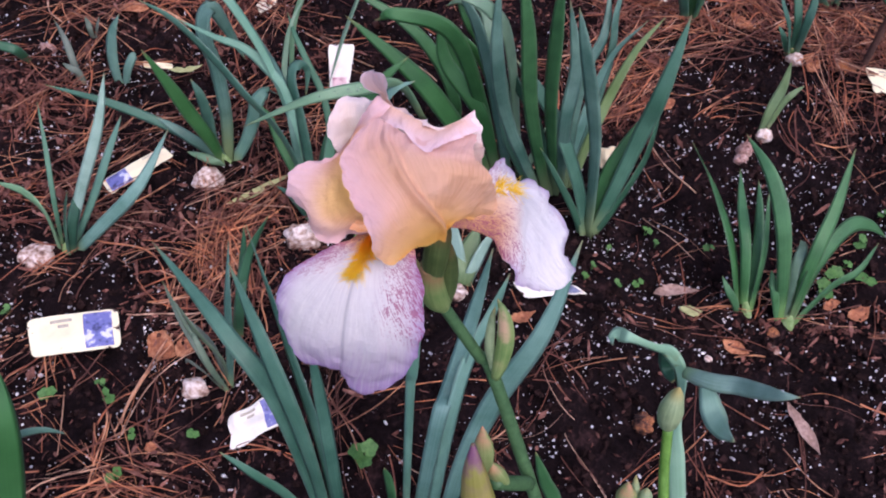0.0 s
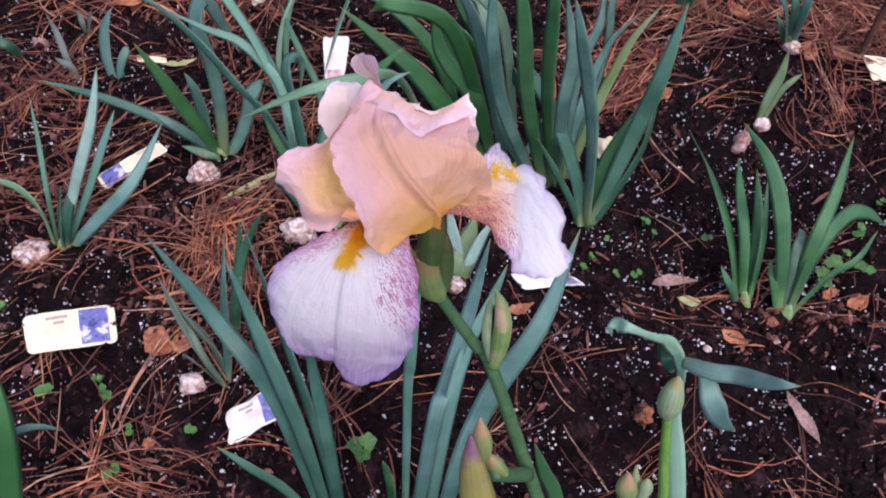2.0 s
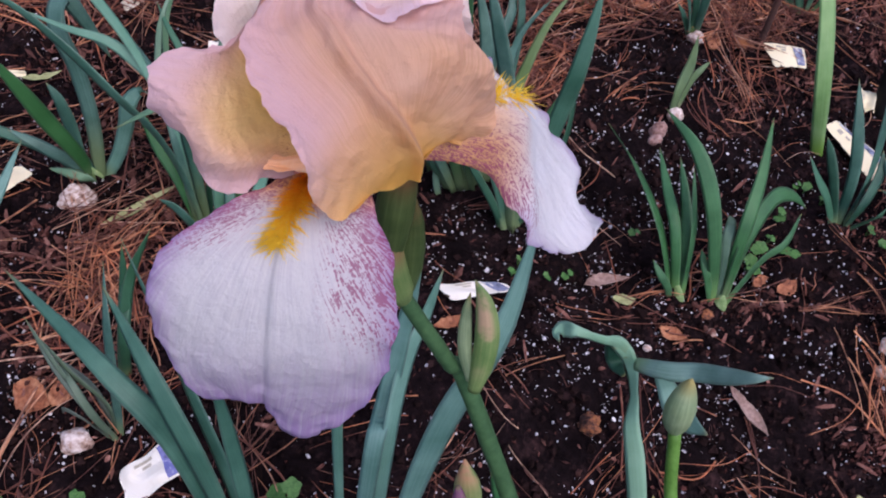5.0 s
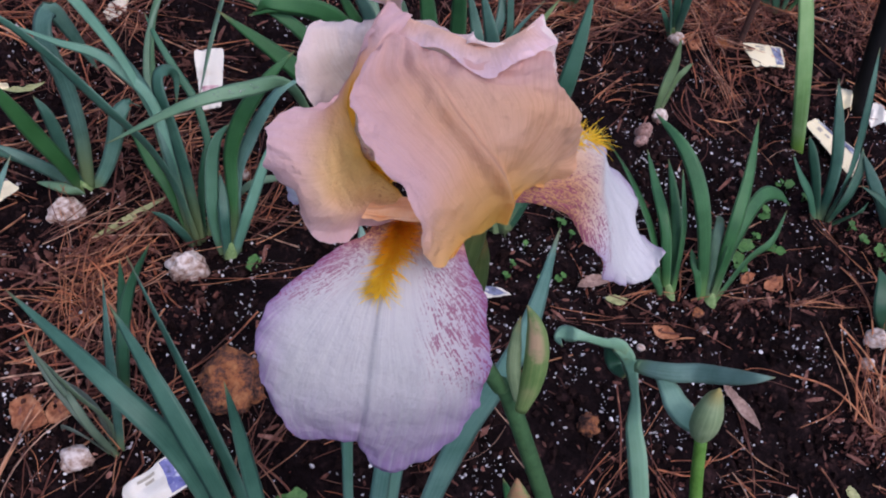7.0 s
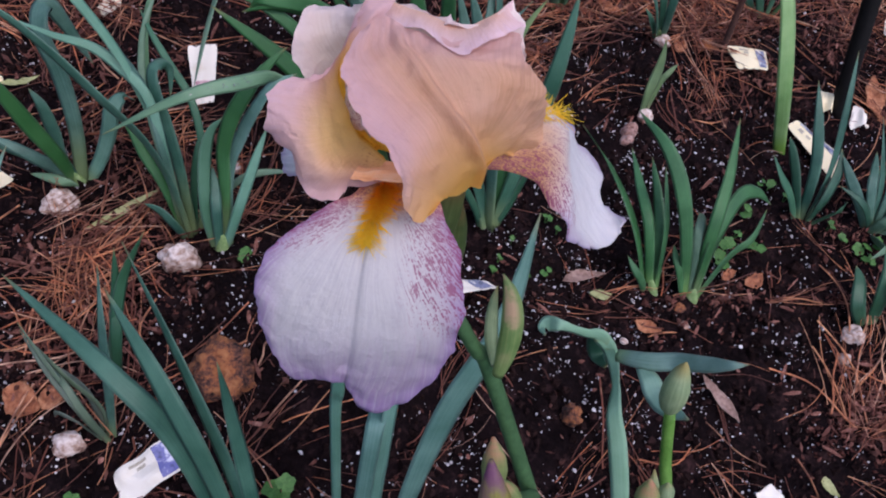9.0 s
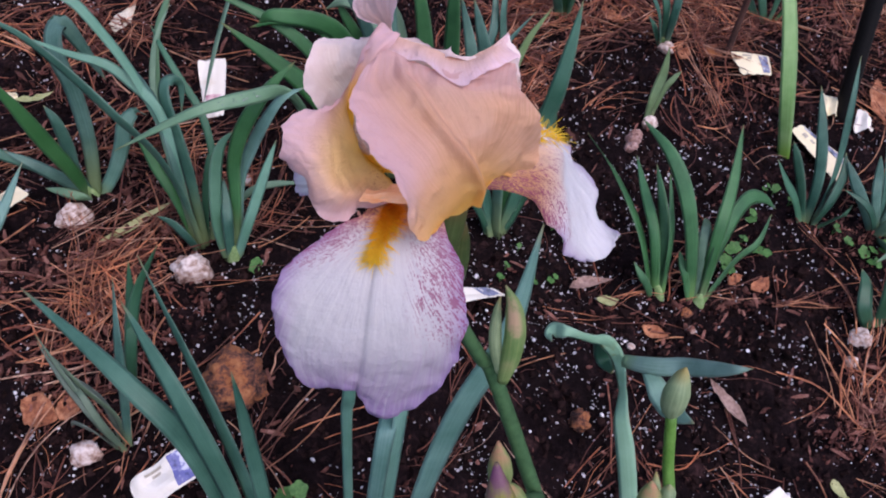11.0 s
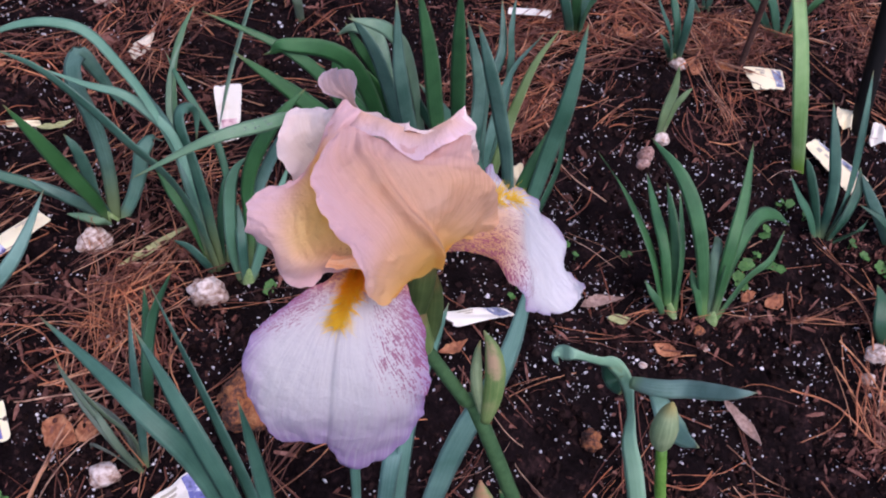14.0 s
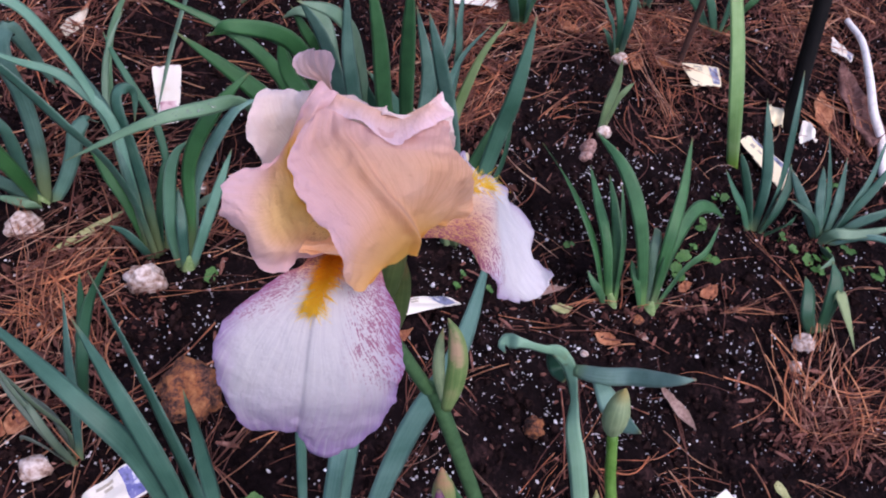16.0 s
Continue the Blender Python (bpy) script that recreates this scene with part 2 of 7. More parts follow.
green_bud = sheath_material("green_bud", (0.16, 0.25, 0.12), (0.34, 0.44, 0.25), (0.42, 0.33, 0.10), 0.62)


def polar(nt, u, v, mid, back):
    """Angle and reach about a petal's root, for veins that fan out from it."""
    du = calc(nt, "SUBTRACT", u, mid)
    dv = calc(nt, "ADD", v, back)
    reach = calc(nt, "SQRT", calc(nt, "ADD", calc(nt, "MULTIPLY", du, du), calc(nt, "MULTIPLY", dv, dv)))
    return calc(nt, "ARCTAN2", du, dv), reach


def fan_noise(nt, turn, reach, fine, along, detail=3.0, rough=0.6):
    fan = nt.nodes.new("ShaderNodeCombineXYZ")
    nt.links.new(calc(nt, "MULTIPLY", turn, fine), fan.inputs[0])
    nt.links.new(calc(nt, "MULTIPLY", reach, along), fan.inputs[1])
    return noise_tex(nt, fan.outputs[0], 1.0, detail, rough)


def less(nt, value):
    return calc(nt, "SUBTRACT", 1.0, value)


def times(nt, first, *rest):
    for value in rest:
        first = calc(nt, "MULTIPLY", first, value)
    return first


def petal_material(name, kind):
    mat, nt, bsdf, coord = material(name, 0.62, 0.22)
    uv = nt.nodes.new("ShaderNodeSeparateXYZ")
    nt.links.new(coord.outputs["UV"], uv.inputs[0])
    u, v = uv.outputs["X"], uv.outputs["Y"]
    off = calc(nt, "MULTIPLY", calc(nt, "ABSOLUTE", calc(nt, "SUBTRACT", u, 0.5)), 2.0)
    cloud = noise_tex(nt, coord.outputs["Object"], 55.0, 5.0)
    if kind.startswith("fall"):
        front = kind == "fall"
        turn, reach = polar(nt, u, v, 0.5, 0.04)
        veins = fan_noise(nt, turn, reach, 46.0, 3.0)
        fine = fan_noise(nt, turn, reach, 120.0, 5.0)
        # one petal white in two tones: how each fall faces the light is painted in
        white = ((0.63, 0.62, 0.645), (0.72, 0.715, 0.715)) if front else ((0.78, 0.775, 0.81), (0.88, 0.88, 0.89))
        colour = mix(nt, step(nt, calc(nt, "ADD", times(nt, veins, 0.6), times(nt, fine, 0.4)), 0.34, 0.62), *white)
        # lilac margin, drawn inwards along the veins
        edge = calc(nt, "MAXIMUM", step(nt, off, 0.56, 1.10), step(nt, v, 0.66, 1.10))
        streak = calc(nt, "ADD", times(nt, veins, 0.7), times(nt, fine, 0.5))
        rim = calc(nt, "MULTIPLY", edge, step(nt, calc(nt, "ADD", streak, times(nt, edge, 0.25)), 0.42, 0.92), True)
        colour = mix(nt, times(nt, rim, 1.0 if front else 0.6), colour, (0.36, 0.225, 0.46))
        border = calc(nt, "MAXIMUM", step(nt, off, 0.93, 1.0), step(nt, v, 0.95, 1.0))
        colour = mix(nt, times(nt, border, fine, 0.7), colour, (0.36, 0.24, 0.50))
        # maroon stippling in short dashes along the veins of the shoulders
        dash = fan_noise(nt, turn, reach, 84.0, 12.0, 2.0, 0.5)
        spot = noise_tex(nt, coord.outputs["Object"], 1500.0, 1.0, 0.4)
        side = times(nt, step(nt, off, 0.16, 0.80), less(nt, step(nt, v, 0.20, 0.56)))
        right = times(nt, step(nt, u, 0.62, 0.96), less(nt, step(nt, v, 0.46, 0.96)))
        side = calc(nt, "MAXIMUM", side, times(nt, right, 0.95))
        if not front:
            side = times(nt, side, less(nt, times(nt, step(nt, u, 0.46, 0.58), 0.85)))
        grain = calc(nt, "ADD", times(nt, dash, 0.66), times(nt, spot, 0.34))
        dense = calc(nt, "ADD", times(nt, side, 0.10 if front else 0.06), times(nt, less(nt, step(nt, v, 0.10, 0.36)), 0.015 if front else 0.03))
        stipple = step(nt, calc(nt, "ADD", grain, dense), 0.56, 0.595)
        wash = times(nt, side, 0.20 if front else 0.05)
        side = step(nt, side, 0.0, 0.35)
        inner = less(nt, step(nt, v, 0.12, 0.34) if front else step(nt, v, 0.20, 0.40))
        root = less(nt, step(nt, v, 0.05, 0.25) if front else step(nt, v, 0.14, 0.38))
        if not front:
            root = times(nt, root, less(nt, step(nt, u, 0.28, 0.70)))
        colour = mix(nt, wash, colour, (0.62, 0.36, 0.55))
        colour = mix(nt, times(nt, root, 0.85), colour, (0.92, 0.52, 0.18) if front else (0.66, 0.30, 0.07))
        gold = times(nt, less(nt, step(nt, v, 0.10, 0.30)), less(nt, step(nt, off, 0.03, 0.18)))
        colour = mix(nt, times(nt, gold, 1.0 if front else 0.25), colour, (1.0, 0.50, 0.01))
        deep = times(nt, less(nt, step(nt, v, 0.08, 0.26)), less(nt, step(nt, off, 0.10, 0.50)))
        colour = mix(nt, times(nt, deep, 0.95 if front else 0.1), colour, (1.0, 0.30, 0.005))
        lines = times(nt, stipple, calc(nt, "MAXIMUM", side, times(nt, inner, less(nt, gold))))
        colour = mix(nt, times(nt, lines, 0.72 if front else 0.80), colour, (0.33, 0.055, 0.16))
        amount = 0.36
    else:
        turn, reach = polar(nt, u, v, 0.6, 0.22)
        veins = fan_noise(nt, turn, reach, 70.0, 2.2, 3.0, 0.6)
        fine = fan_noise(nt, turn, reach, 190.0, 5.0, 2.0, 0.5)
        base = ((0.86, 0.72, 0.60), (0.95, 0.83, 0.72)) if kind == "cream" else ((0.75, 0.435, 0.265), (0.85, 0.52, 0.34))
        colour = mix(nt, step(nt, calc(nt, "ADD", times(nt, veins, 0.5), times(nt, fine, 0.5)), 0.38, 0.62), base[0], base[1])
        colour = mix(nt, times(nt, step(nt, cloud, 0.40, 0.65), 0.4), colour, (0.83, 0.555, 0.43) if kind != "cream" else (0.92, 0.77, 0.70))
        blush = {"pink": (0.90, 0.70, 0.80), "cream": (0.95, 0.78, 0.78)}.get(kind, (0.79, 0.545, 0.615))
        if kind == "standard":
            # mauve towards the outer edge and the top, warm peach about the rib
            rim = calc(nt, "MAXIMUM", step(nt, less(nt, u), 0.42, 1.0), times(nt, step(nt, v, 0.55, 1.05), 0.8))
        elif kind == "throat":
            rim = calc(nt, "MAXIMUM", step(nt, off, 0.5, 1.1), step(nt, v, 0.36, 0.92))
        else:
            rim = calc(nt, "MAXIMUM", step(nt, off, 0.5, 1.1), step(nt, v, 0.58, 1.05))
        rim = calc(nt, "MULTIPLY", rim, calc(nt, "ADD", 0.6, times(nt, veins, 0.7)), True)
        colour = mix(nt, times(nt, rim, 0.85), colour, blush)
        if kind == "throat":
            root = times(nt, less(nt, step(nt, v, 0.26, 0.72)), step(nt, u, 0.02, 0.36))
            colour = mix(nt, times(nt, root, 0.9), colour, (1.0, 0.79, 0.29))
            glow = calc(nt, "MAXIMUM", times(nt, less(nt, step(nt, v, 0.15, 0.50)), step(nt, u, 0.25, 0.60)), times(nt, less(nt, step(nt, v, 0.40, 0.72)), step(nt, u, 0.50, 0.80)))
            colour = mix(nt, times(nt, glow, 0.95), colour, (1.0, 0.60, 0.035))
            freckle = step(nt, fan_noise(nt, turn, reach, 60.0, 30.0, 2.0), 0.60, 0.66)
            colour = mix(nt, times(nt, freckle, less(nt, step(nt, v, 0.10, 0.24)), 0.7), colour, (0.40, 0.08, 0.04))
        else:
            root = less(nt, step(nt, v, 0.02, 0.46))
            colour = mix(nt, times(nt, root, 0.9), colour, (0.96, 0.55, 0.10))
        if kind == "standard":
            spine = calc(nt, "ADD", 0.605, times(nt, calc(nt, "MAXIMUM", calc(nt, "SUBTRACT", 0.45, v), 0.0), 0.47))
            rib = less(nt, step(nt, calc(nt, "ABSOLUTE", calc(nt, "SUBTRACT", u, spine)), 0.0, 0.022))
            colour = mix(nt, times(nt, rib, 0.55, less(nt, step(nt, v, 0.45, 1.0))), colour, (0.62, 0.36, 0.27))
        amount = {"throat": 0.30, "pink": 0.25, "cream": 0.25}.get(kind, 0.42)
    nt.links.new(colour, bsdf.inputs["Base Color"])
    crinkle = noise_tex(nt, coord.outputs["Object"], 230.0, 6.0, 0.7)
    broad = noise_tex(nt, coord.outputs["Object"], 75.0, 3.0, 0.5)
    relief = calc(nt, "ADD", times(nt, veins, 0.05 if kind.startswith("fall") else 0.14), times(nt, crinkle, 0.9))
    bump(nt, bsdf, calc(nt, "ADD", relief, times(nt, broad, 0.4 if kind.startswith("fall") else 0.9)), 0.85, 0.0017 if kind.startswith("fall") else 0.0020)
    thin(nt, bsdf, colour, amount)
    return mat


def beard_material():
    """Orange at the throat, clear yellow at the outer end."""
    mat, nt, bsdf, coord = material("yellow_beard", 0.6, 0.2)
    uv = nt.nodes.new("ShaderNodeSeparateXYZ")
    nt.links.new(coord.outputs["UV"], uv.inputs[0])
    island = nt.nodes.new("ShaderNodeNewGeometry").outputs["Random Per Island"]
    along = calc(nt, "ADD", times(nt, island, 0.3), times(nt, uv.outputs["Y"], 0.8))
    colour = ramp(nt, along, [(0.15, (1.0, 0.34, 0.005)), (0.5, (1.0, 0.56, 0.015)), (0.85, (1.0, 0.74, 0.06))])
    nt.links.new(colour, bsdf.inputs["Base Color"])
    thin(nt, bsdf, colour, 0.3)
    return mat


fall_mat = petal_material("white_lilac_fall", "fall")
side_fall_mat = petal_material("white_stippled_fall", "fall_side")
standard_mat = petal_material("peach_standard", "standard")
throat_mat = petal_material("golden_throated_standard", "throat")
cream_petal = petal_material("cream_standard", "cream")
pink_petal = petal_material("lilac_pink_margin", "pink")
style_mat = speckled("orange_style_arm", 150.0, [(0.3, (0.84, 0.44, 0.20)), (0.7, (0.90, 0.58, 0.36))], 0.5, 0.3, 0.0006)
beard_mat = beard_material()


def tag_material(name, ink):
    """Printed plastic: a little yellowed, with soil stuck to it, more at the edges."""
    mat, nt, bsdf, coord = material(name, 0.45, 0.4)
    uv = nt.nodes.new("ShaderNodeSeparateXYZ")
    nt.links.new(coord.outputs["UV"], uv.inputs[0])
    across = [calc(nt, "MULTIPLY", calc(nt, "ABSOLUTE", calc(nt, "SUBTRACT", uv.outputs[k], 0.5)), 2.0) for k in ("X", "Y")]
    edge = calc(nt, "POWER", calc(nt, "MAXIMUM", *across), 10.0)
    dirt = noise_tex(nt, coord.outputs["Object"], 70.0, 6.0, 0.65)
    stain = noise_tex(nt, coord.outputs["Object"], 22.0, 4.0)
    colour = mix(nt, calc(nt, "MULTIPLY", step(nt, stain, 0.50, 0.75), 0.5), ink, (0.62, 0.52, 0.34))
    grime = step(nt, calc(nt, "ADD", dirt, calc(nt, "MULTIPLY", edge, 0.14)), 0.66, 0.73)
    colour = mix(nt, grime, colour, (0.06, 0.035, 0.025))
    nt.links.new(colour, bsdf.inputs["Base Color"])
    return mat


def picture_material(name, deep, mid, light):
    """A faded photograph of flowers: soft blotches with a grimy film."""
    mat, nt, bsdf, coord = material(name, 0.4, 0.4)
    blot = noise_tex(nt, coord.outputs["Object"], 70.0, 2.0, 0.5)
    grain = noise_tex(nt, coord.outputs["Object"], 260.0, 3.0)
    tone = calc(nt, "ADD", calc(nt, "MULTIPLY", blot, 0.85), calc(nt, "MULTIPLY", grain, 0.15))
    nt.links.new(ramp(nt, tone, [(0.34, deep), (0.45, mid), (0.53, mid), (0.60, light)]), bsdf.inputs["Base Color"])
    return mat


tag_mat = tag_material("white_plastic_tag", (0.86, 0.82, 0.73))
cream_tag = tag_material("cream_plastic_tag", (0.89, 0.80, 0.54))
art_mat = picture_material("faded_blue_print", (0.03, 0.035, 0.10), (0.16, 0.17, 0.42), (0.66, 0.67, 0.80))
grey_art = picture_material("weathered_grey_blue_print", (0.06, 0.07, 0.11), (0.20, 0.22, 0.34), (0.62, 0.62, 0.62))
pink_mat = picture_material("faded_pink_print", (0.52, 0.26, 0.30), (0.74, 0.52, 0.54), (0.82, 0.72, 0.70))

# ---- helpers of this scene ----


def mesh_of(name, verts, faces, mat, uvs=None, smooth=True):
    me = bpy.data.meshes.new(name)
    me.from_pydata([tuple(v) for v in verts], [], faces)
    if uvs is not None:
        layer = me.uv_layers.new(name="UVMap")
        for loop in me.loops:
            layer.data[loop.index].uv = uvs[loop.vertex_index]
    if smooth:
        me.polygons.foreach_set("use_smooth", [True] * len(me.polygons))
    me.materials.append(mat)
    me.update()
    return me


def part(name, me, parent, label=""):
    ob = new(name, me)
    ob.parent = parent
    ob.matrix_parent_inverse = Matrix.Translation(parent.matrix_world.translation).inverted() if parent.parent is None else Matrix.Identity(4)
    if label:
        tagged(ob, label)
    return ob


def thing(name, place, label, category, group=""):
    """An Empty at a thing's foot."""
    ob = new(name)
    ob.empty_display_size = 0.02
    ob.matrix_world = Matrix.Translation(place)
    return tagged(ob, label, category, group)


def curve_points(points, n):
    """n points along a smooth curve through the given ones, evenly by index."""
    pts = [np.array(p, float) for p in points]
    pts = [2 * pts[0] - pts[1]] + pts + [2 * pts[-1] - pts[-2]]
    out = []
    for k in range(n):
        s = k / (n - 1) * (len(pts) - 3)
        i = min(int(s), len(pts) - 4)
        t = s - i
        a, b, c, d = pts[i : i + 4]
        out.append(0.5 * (2 * b + (c - a) * t + (2 * a - 5 * b + 4 * c - d) * t * t + (3 * b - a - 3 * c + d) * t**3))
    return np.array(out)


def unit(v):
    return v / max(np.linalg.norm(v), 1e-9)


def tube(points, radii, sides=10, n=24, squash=1.0):
    """Verts, faces and uvs of a tapering tube through points; radii is spread along it."""
    line = curve_points(points, n)
    rr = np.interp(np.linspace(0, 1, n), np.linspace(0, 1, len(radii)), radii)
    verts, uvs, faces = [], [], []
    side = unit(np.cross(line[1] - line[0], (0.3, 0.9, 0.1)))
    for k in range(n):
        t = unit(line[min(k + 1, n - 1)] - line[max(k - 1, 0)])
        side = unit(side - t * (side @ t))
        other = np.cross(t, side)
        for j in range(sides):
            a = 2 * math.pi * j / sides
            verts.append(line[k] + rr[k] * (math.cos(a) * side + squash * math.sin(a) * other))
            uvs.append((j / sides, k / (n - 1)))
    for k in range(n - 1):
        for j in range(sides):
            a, b = k * sides + j, k * sides + (j + 1) % sides
            faces.append((a, b, b + sides, a + sides))
    faces.append(tuple(range(sides))[::-1])
    faces.append(tuple((n - 1) * sides + j for j in range(sides)))
    return verts, faces, uvs


def tube_mesh(name, points, radii, mat, sides=10, n=24, squash=1.0):
    verts, faces, uvs = tube(points, radii, sides, n, squash)
    return mesh_of(name, verts, faces, mat, uvs)


FACING = unit(np.array((0.0, -0.75, 0.66)))


def leaf_mesh(points, width, mat, turn=0.0, n=18, blunt=0.0, profile=None, twist=None, facing=FACING):
    """A sword leaf: lens-shaped section with a soft keel, tapering to a point, or by its own profile and twist."""
    line = curve_points(points, n)
    verts, uvs, faces = [], [], []
    ring = 8
    for k in range(n):
        s = k / (n - 1)
        t = unit(line[min(k + 1, n - 1)] - line[max(k - 1, 0)])
        face = facing + 0.5 * np.array((math.sin(turn), 0, 0))
        side = unit(np.cross(t, face))
        across = np.cross(side, t)
        ang = 0.35 * math.sin(turn * 2.3 + 2.2 * s) if twist is None else float(np.interp(s, np.linspace(0, 1, len(twist)), twist))
        side, across = side * math.cos(ang) + across * math.sin(ang), across * math.cos(ang) - side * math.sin(ang)
        w = 0.5 * width * (0.72 + 0.28 * math.sin(min(s, 0.55) / 0.55 * math.pi / 2)) * (1.0 - max(0.0, (s - 0.45) / 0.55) ** 2.1 * (1.0 - blunt)) + 0.0003
        if profile:
            w = 0.5 * width * float(np.interp(s, np.linspace(0, 1, len(profile)), profile)) + 0.0003
        th = (0.0026 * (1 - s) ** 1.2 + 0.0007) * min(1.0, width / 0.016)
        cup = 0.10 * w
        for j, (a, b) in enumerate(((-1, 0), (-0.55, 0.55), (0, 1), (0.55, 0.55), (1, 0), (0.55, -0.55), (0, -1), (-0.55, -0.55))):
            verts.append(line[k] + side * (a * w) + across * (b * th - cup * (1 - abs(a))))
            uvs.append((0.5 + 0.5 * a, s))
    for k in range(n - 1):
        for j in range(ring):
            a, b = k * ring + j, k * ring + (j + 1) % ring
            faces.append((a, b, b + ring, a + ring))
    faces.append(tuple(range(ring))[::-1])
    faces.append(tuple((n - 1) * ring + j for j in range(ring)))
    return mesh_of("leaf", verts, faces, mat, uvs)


def plant(place, label):
    return thing("iris_plant", place, label, "iris plant", "iris plants in the bed")


leaf_turn = [0.0]
leaf_roots = {}


def leaf(owner, points, width, mat, turn=None, blunt=0.0):
    leaf_turn[0] += 1.7
    root = np.array(points[0])
    leaf_roots.setdefault(owner.name, []).append((root, np.array(points[1])))
    pts = [root - np.array((0, 0, 0.012))] + [np.array(p) for p in points[1:]]
    return part("leaf", leaf_mesh(pts, width, mat, leaf_turn[0] if turn is None else turn, 12 + 3 * len(pts), blunt), owner)


def spline_net(net, nu, nv):
    rows = [curve_points(r, nu) for r in net]
    cols = [curve_points([r[j] for r in rows], nv) for j in range(nu)]
    return np.array(cols).transpose(1, 0, 2)


def petal_mesh(name, net, mat, ruffle=0.18, waves=9, seed=0, nu=56, nv=64, crease=0.0, pleat=1.0, reach=(0.0, 1.0), rib=0.5, rib_bend=0.0, rib_width=0.03, notch=0.0, mid=0.5, slope=1.0, lumps=1.0):
    """A petal from its control net (cm about the heart): ruffled margins, a creased midrib, a little thickness."""
    grid = spline_net(net, nu, nv)
    du, dv = np.gradient(grid, axis=1), np.gradient(grid, axis=0)
    nor = np.cross(du, dv)
    nor /= np.maximum(np.linalg.norm(nor, axis=2, keepdims=True), 1e-9)
    verts, uvs, faces = [], [], []
    rng = random.Random(seed)
    ph = [rng.uniform(0, 6.3) for _ in range(6)]
    for i in range(nv):
        for j in range(nu):
            u, v = j / (nu - 1), i / (nv - 1)
            off = abs(u - 0.5) * 2
            edge = max(off**5, max(0.0, (v - 0.45) / 0.55) ** 5) * min(1.0, v * 3)
            rim = Vector(grid[i, j]) + Vector((ph[0], ph[1], ph[2]))
            wave = 1.9 * noise.noise(rim * (0.16 * waves)) + 0.9 * noise.noise(rim * (0.36 * waves)) + 0.22 * noise.noise(rim * (0.9 * waves))
            p = grid[i, j] + nor[i, j] * (ruffle * 1.3 * edge * wave)
            p = p + nor[i, j] * lumps * (0.07 * noise.noise(rim * 0.9) + 0.025 * noise.noise(rim * 2.6))
            p = p + nor[i, j] * (0.075 * noise.noise(Vector((u * 7 + ph[3], v * 1.3, ph[4]))) + 0.03 * noise.noise(Vector((u * 17, v * 2, ph[5])))) * (pleat * min(1.0, 2.5 * v))
            spine = rib + rib_bend * max(0.0, 0.45 - v)
            p = p - nor[i, j] * crease * math.exp(-((u - spine) / (rib_width * (slope if u < spine else 1.0))) ** 2) * (1 - 0.5 * v)
            if notch and u > 0.5:
                p = p + unit(dv[i, j]) * notch * v**7 * min(1.0, (u - 0.5) / 0.03) * (1.0 - ((u - 0.5) / 0.5) ** 2)
            nick = edge**3 * (0.12 * noise.noise(rim * 1.7) + 0.07 * noise.noise(rim * 4.5) + 0.025 * noise.noise(rim * 9.0))
            p = p + unit(du[i, j]) * nick * (1 if u > 0.5 else -1) + unit(dv[i, j]) * nick * v**6
            verts.append(np.array(HEART) + 0.01 * p)
            u = 0.5 * u / mid if u < mid else 0.5 + 0.5 * (u - mid) / (1 - mid)
            uvs.append((u, reach[0] + (reach[1] - reach[0]) * v))
    for i in range(nv - 1):
        for j in range(nu - 1):
            a = i * nu + j
            faces.append((a, a + 1, a + nu + 1, a + nu))
    return mesh_of(name, verts, faces, mat, uvs), grid, nor


def petal(name, owner, net, mat, label, thick=0.0005, **kw):
    me, grid, nor = petal_mesh(name, net, mat, **kw)
    ob = part(name, me, owner, label)
    if thick:
        sol = ob.modifiers.new("thickness", "SOLIDIFY")
        sol.thickness, sol.offset = thick, 0.0
    return ob, grid, nor


# ---- ground ----


def ground_height(x, y):
    z = 0.10 * np.exp(-(((x - 0.03) / 0.36) ** 2) - ((y - 0.36) / 0.24) ** 2) - 0.025
    return z + 0.03 * np.exp(-(((x - 0.55) / 0.3) ** 2) - ((y - 0.95) / 0.3) ** 2)


def soil_height(x, y):
    z = ground_height(x, y)
    z = z + 0.004 * np.sin(x * 31 + 2 * np.sin(y * 13)) * np.sin(y * 27 + 1.3)
    return z + 0.003 * np.sin(x * 71 + y * 43) * np.sin(y * 83 - x * 29)


far = [2.6, 4.0, 8.0, 20.0, 60.0]
xs = np.concatenate([[-v for v in far[::-1]], np.arange(-1.5, 2.0, 0.014), far])
ys = np.concatenate([[-v for v in far[::-1]], np.arange(-0.4, 2.5, 0.014), [v + 0.5 for v in far]])
gx, gy = np.meshgrid(xs, ys)
gzz = soil_height(gx, gy)
flat = [(x, y, z + 0.010 * noise.fractal(Vector((x * 24, y * 24, 0)), 0.9, 2.1, 4)) for x, y, z in zip(gx.ravel(), gy.ravel(), gzz.ravel())]
nx = len(xs)
faces = [(r * nx + c, r * nx + c + 1, (r + 1) * nx + c + 1, (r + 1) * nx + c) for r in range(len(ys) - 1) for c in range(nx - 1)]
tagged(new("ground", mesh_of("ground", flat, faces, soil)), "dark damp potting soil of a mounded flower bed", "soil", kind="structure")

rng = random.Random(7)


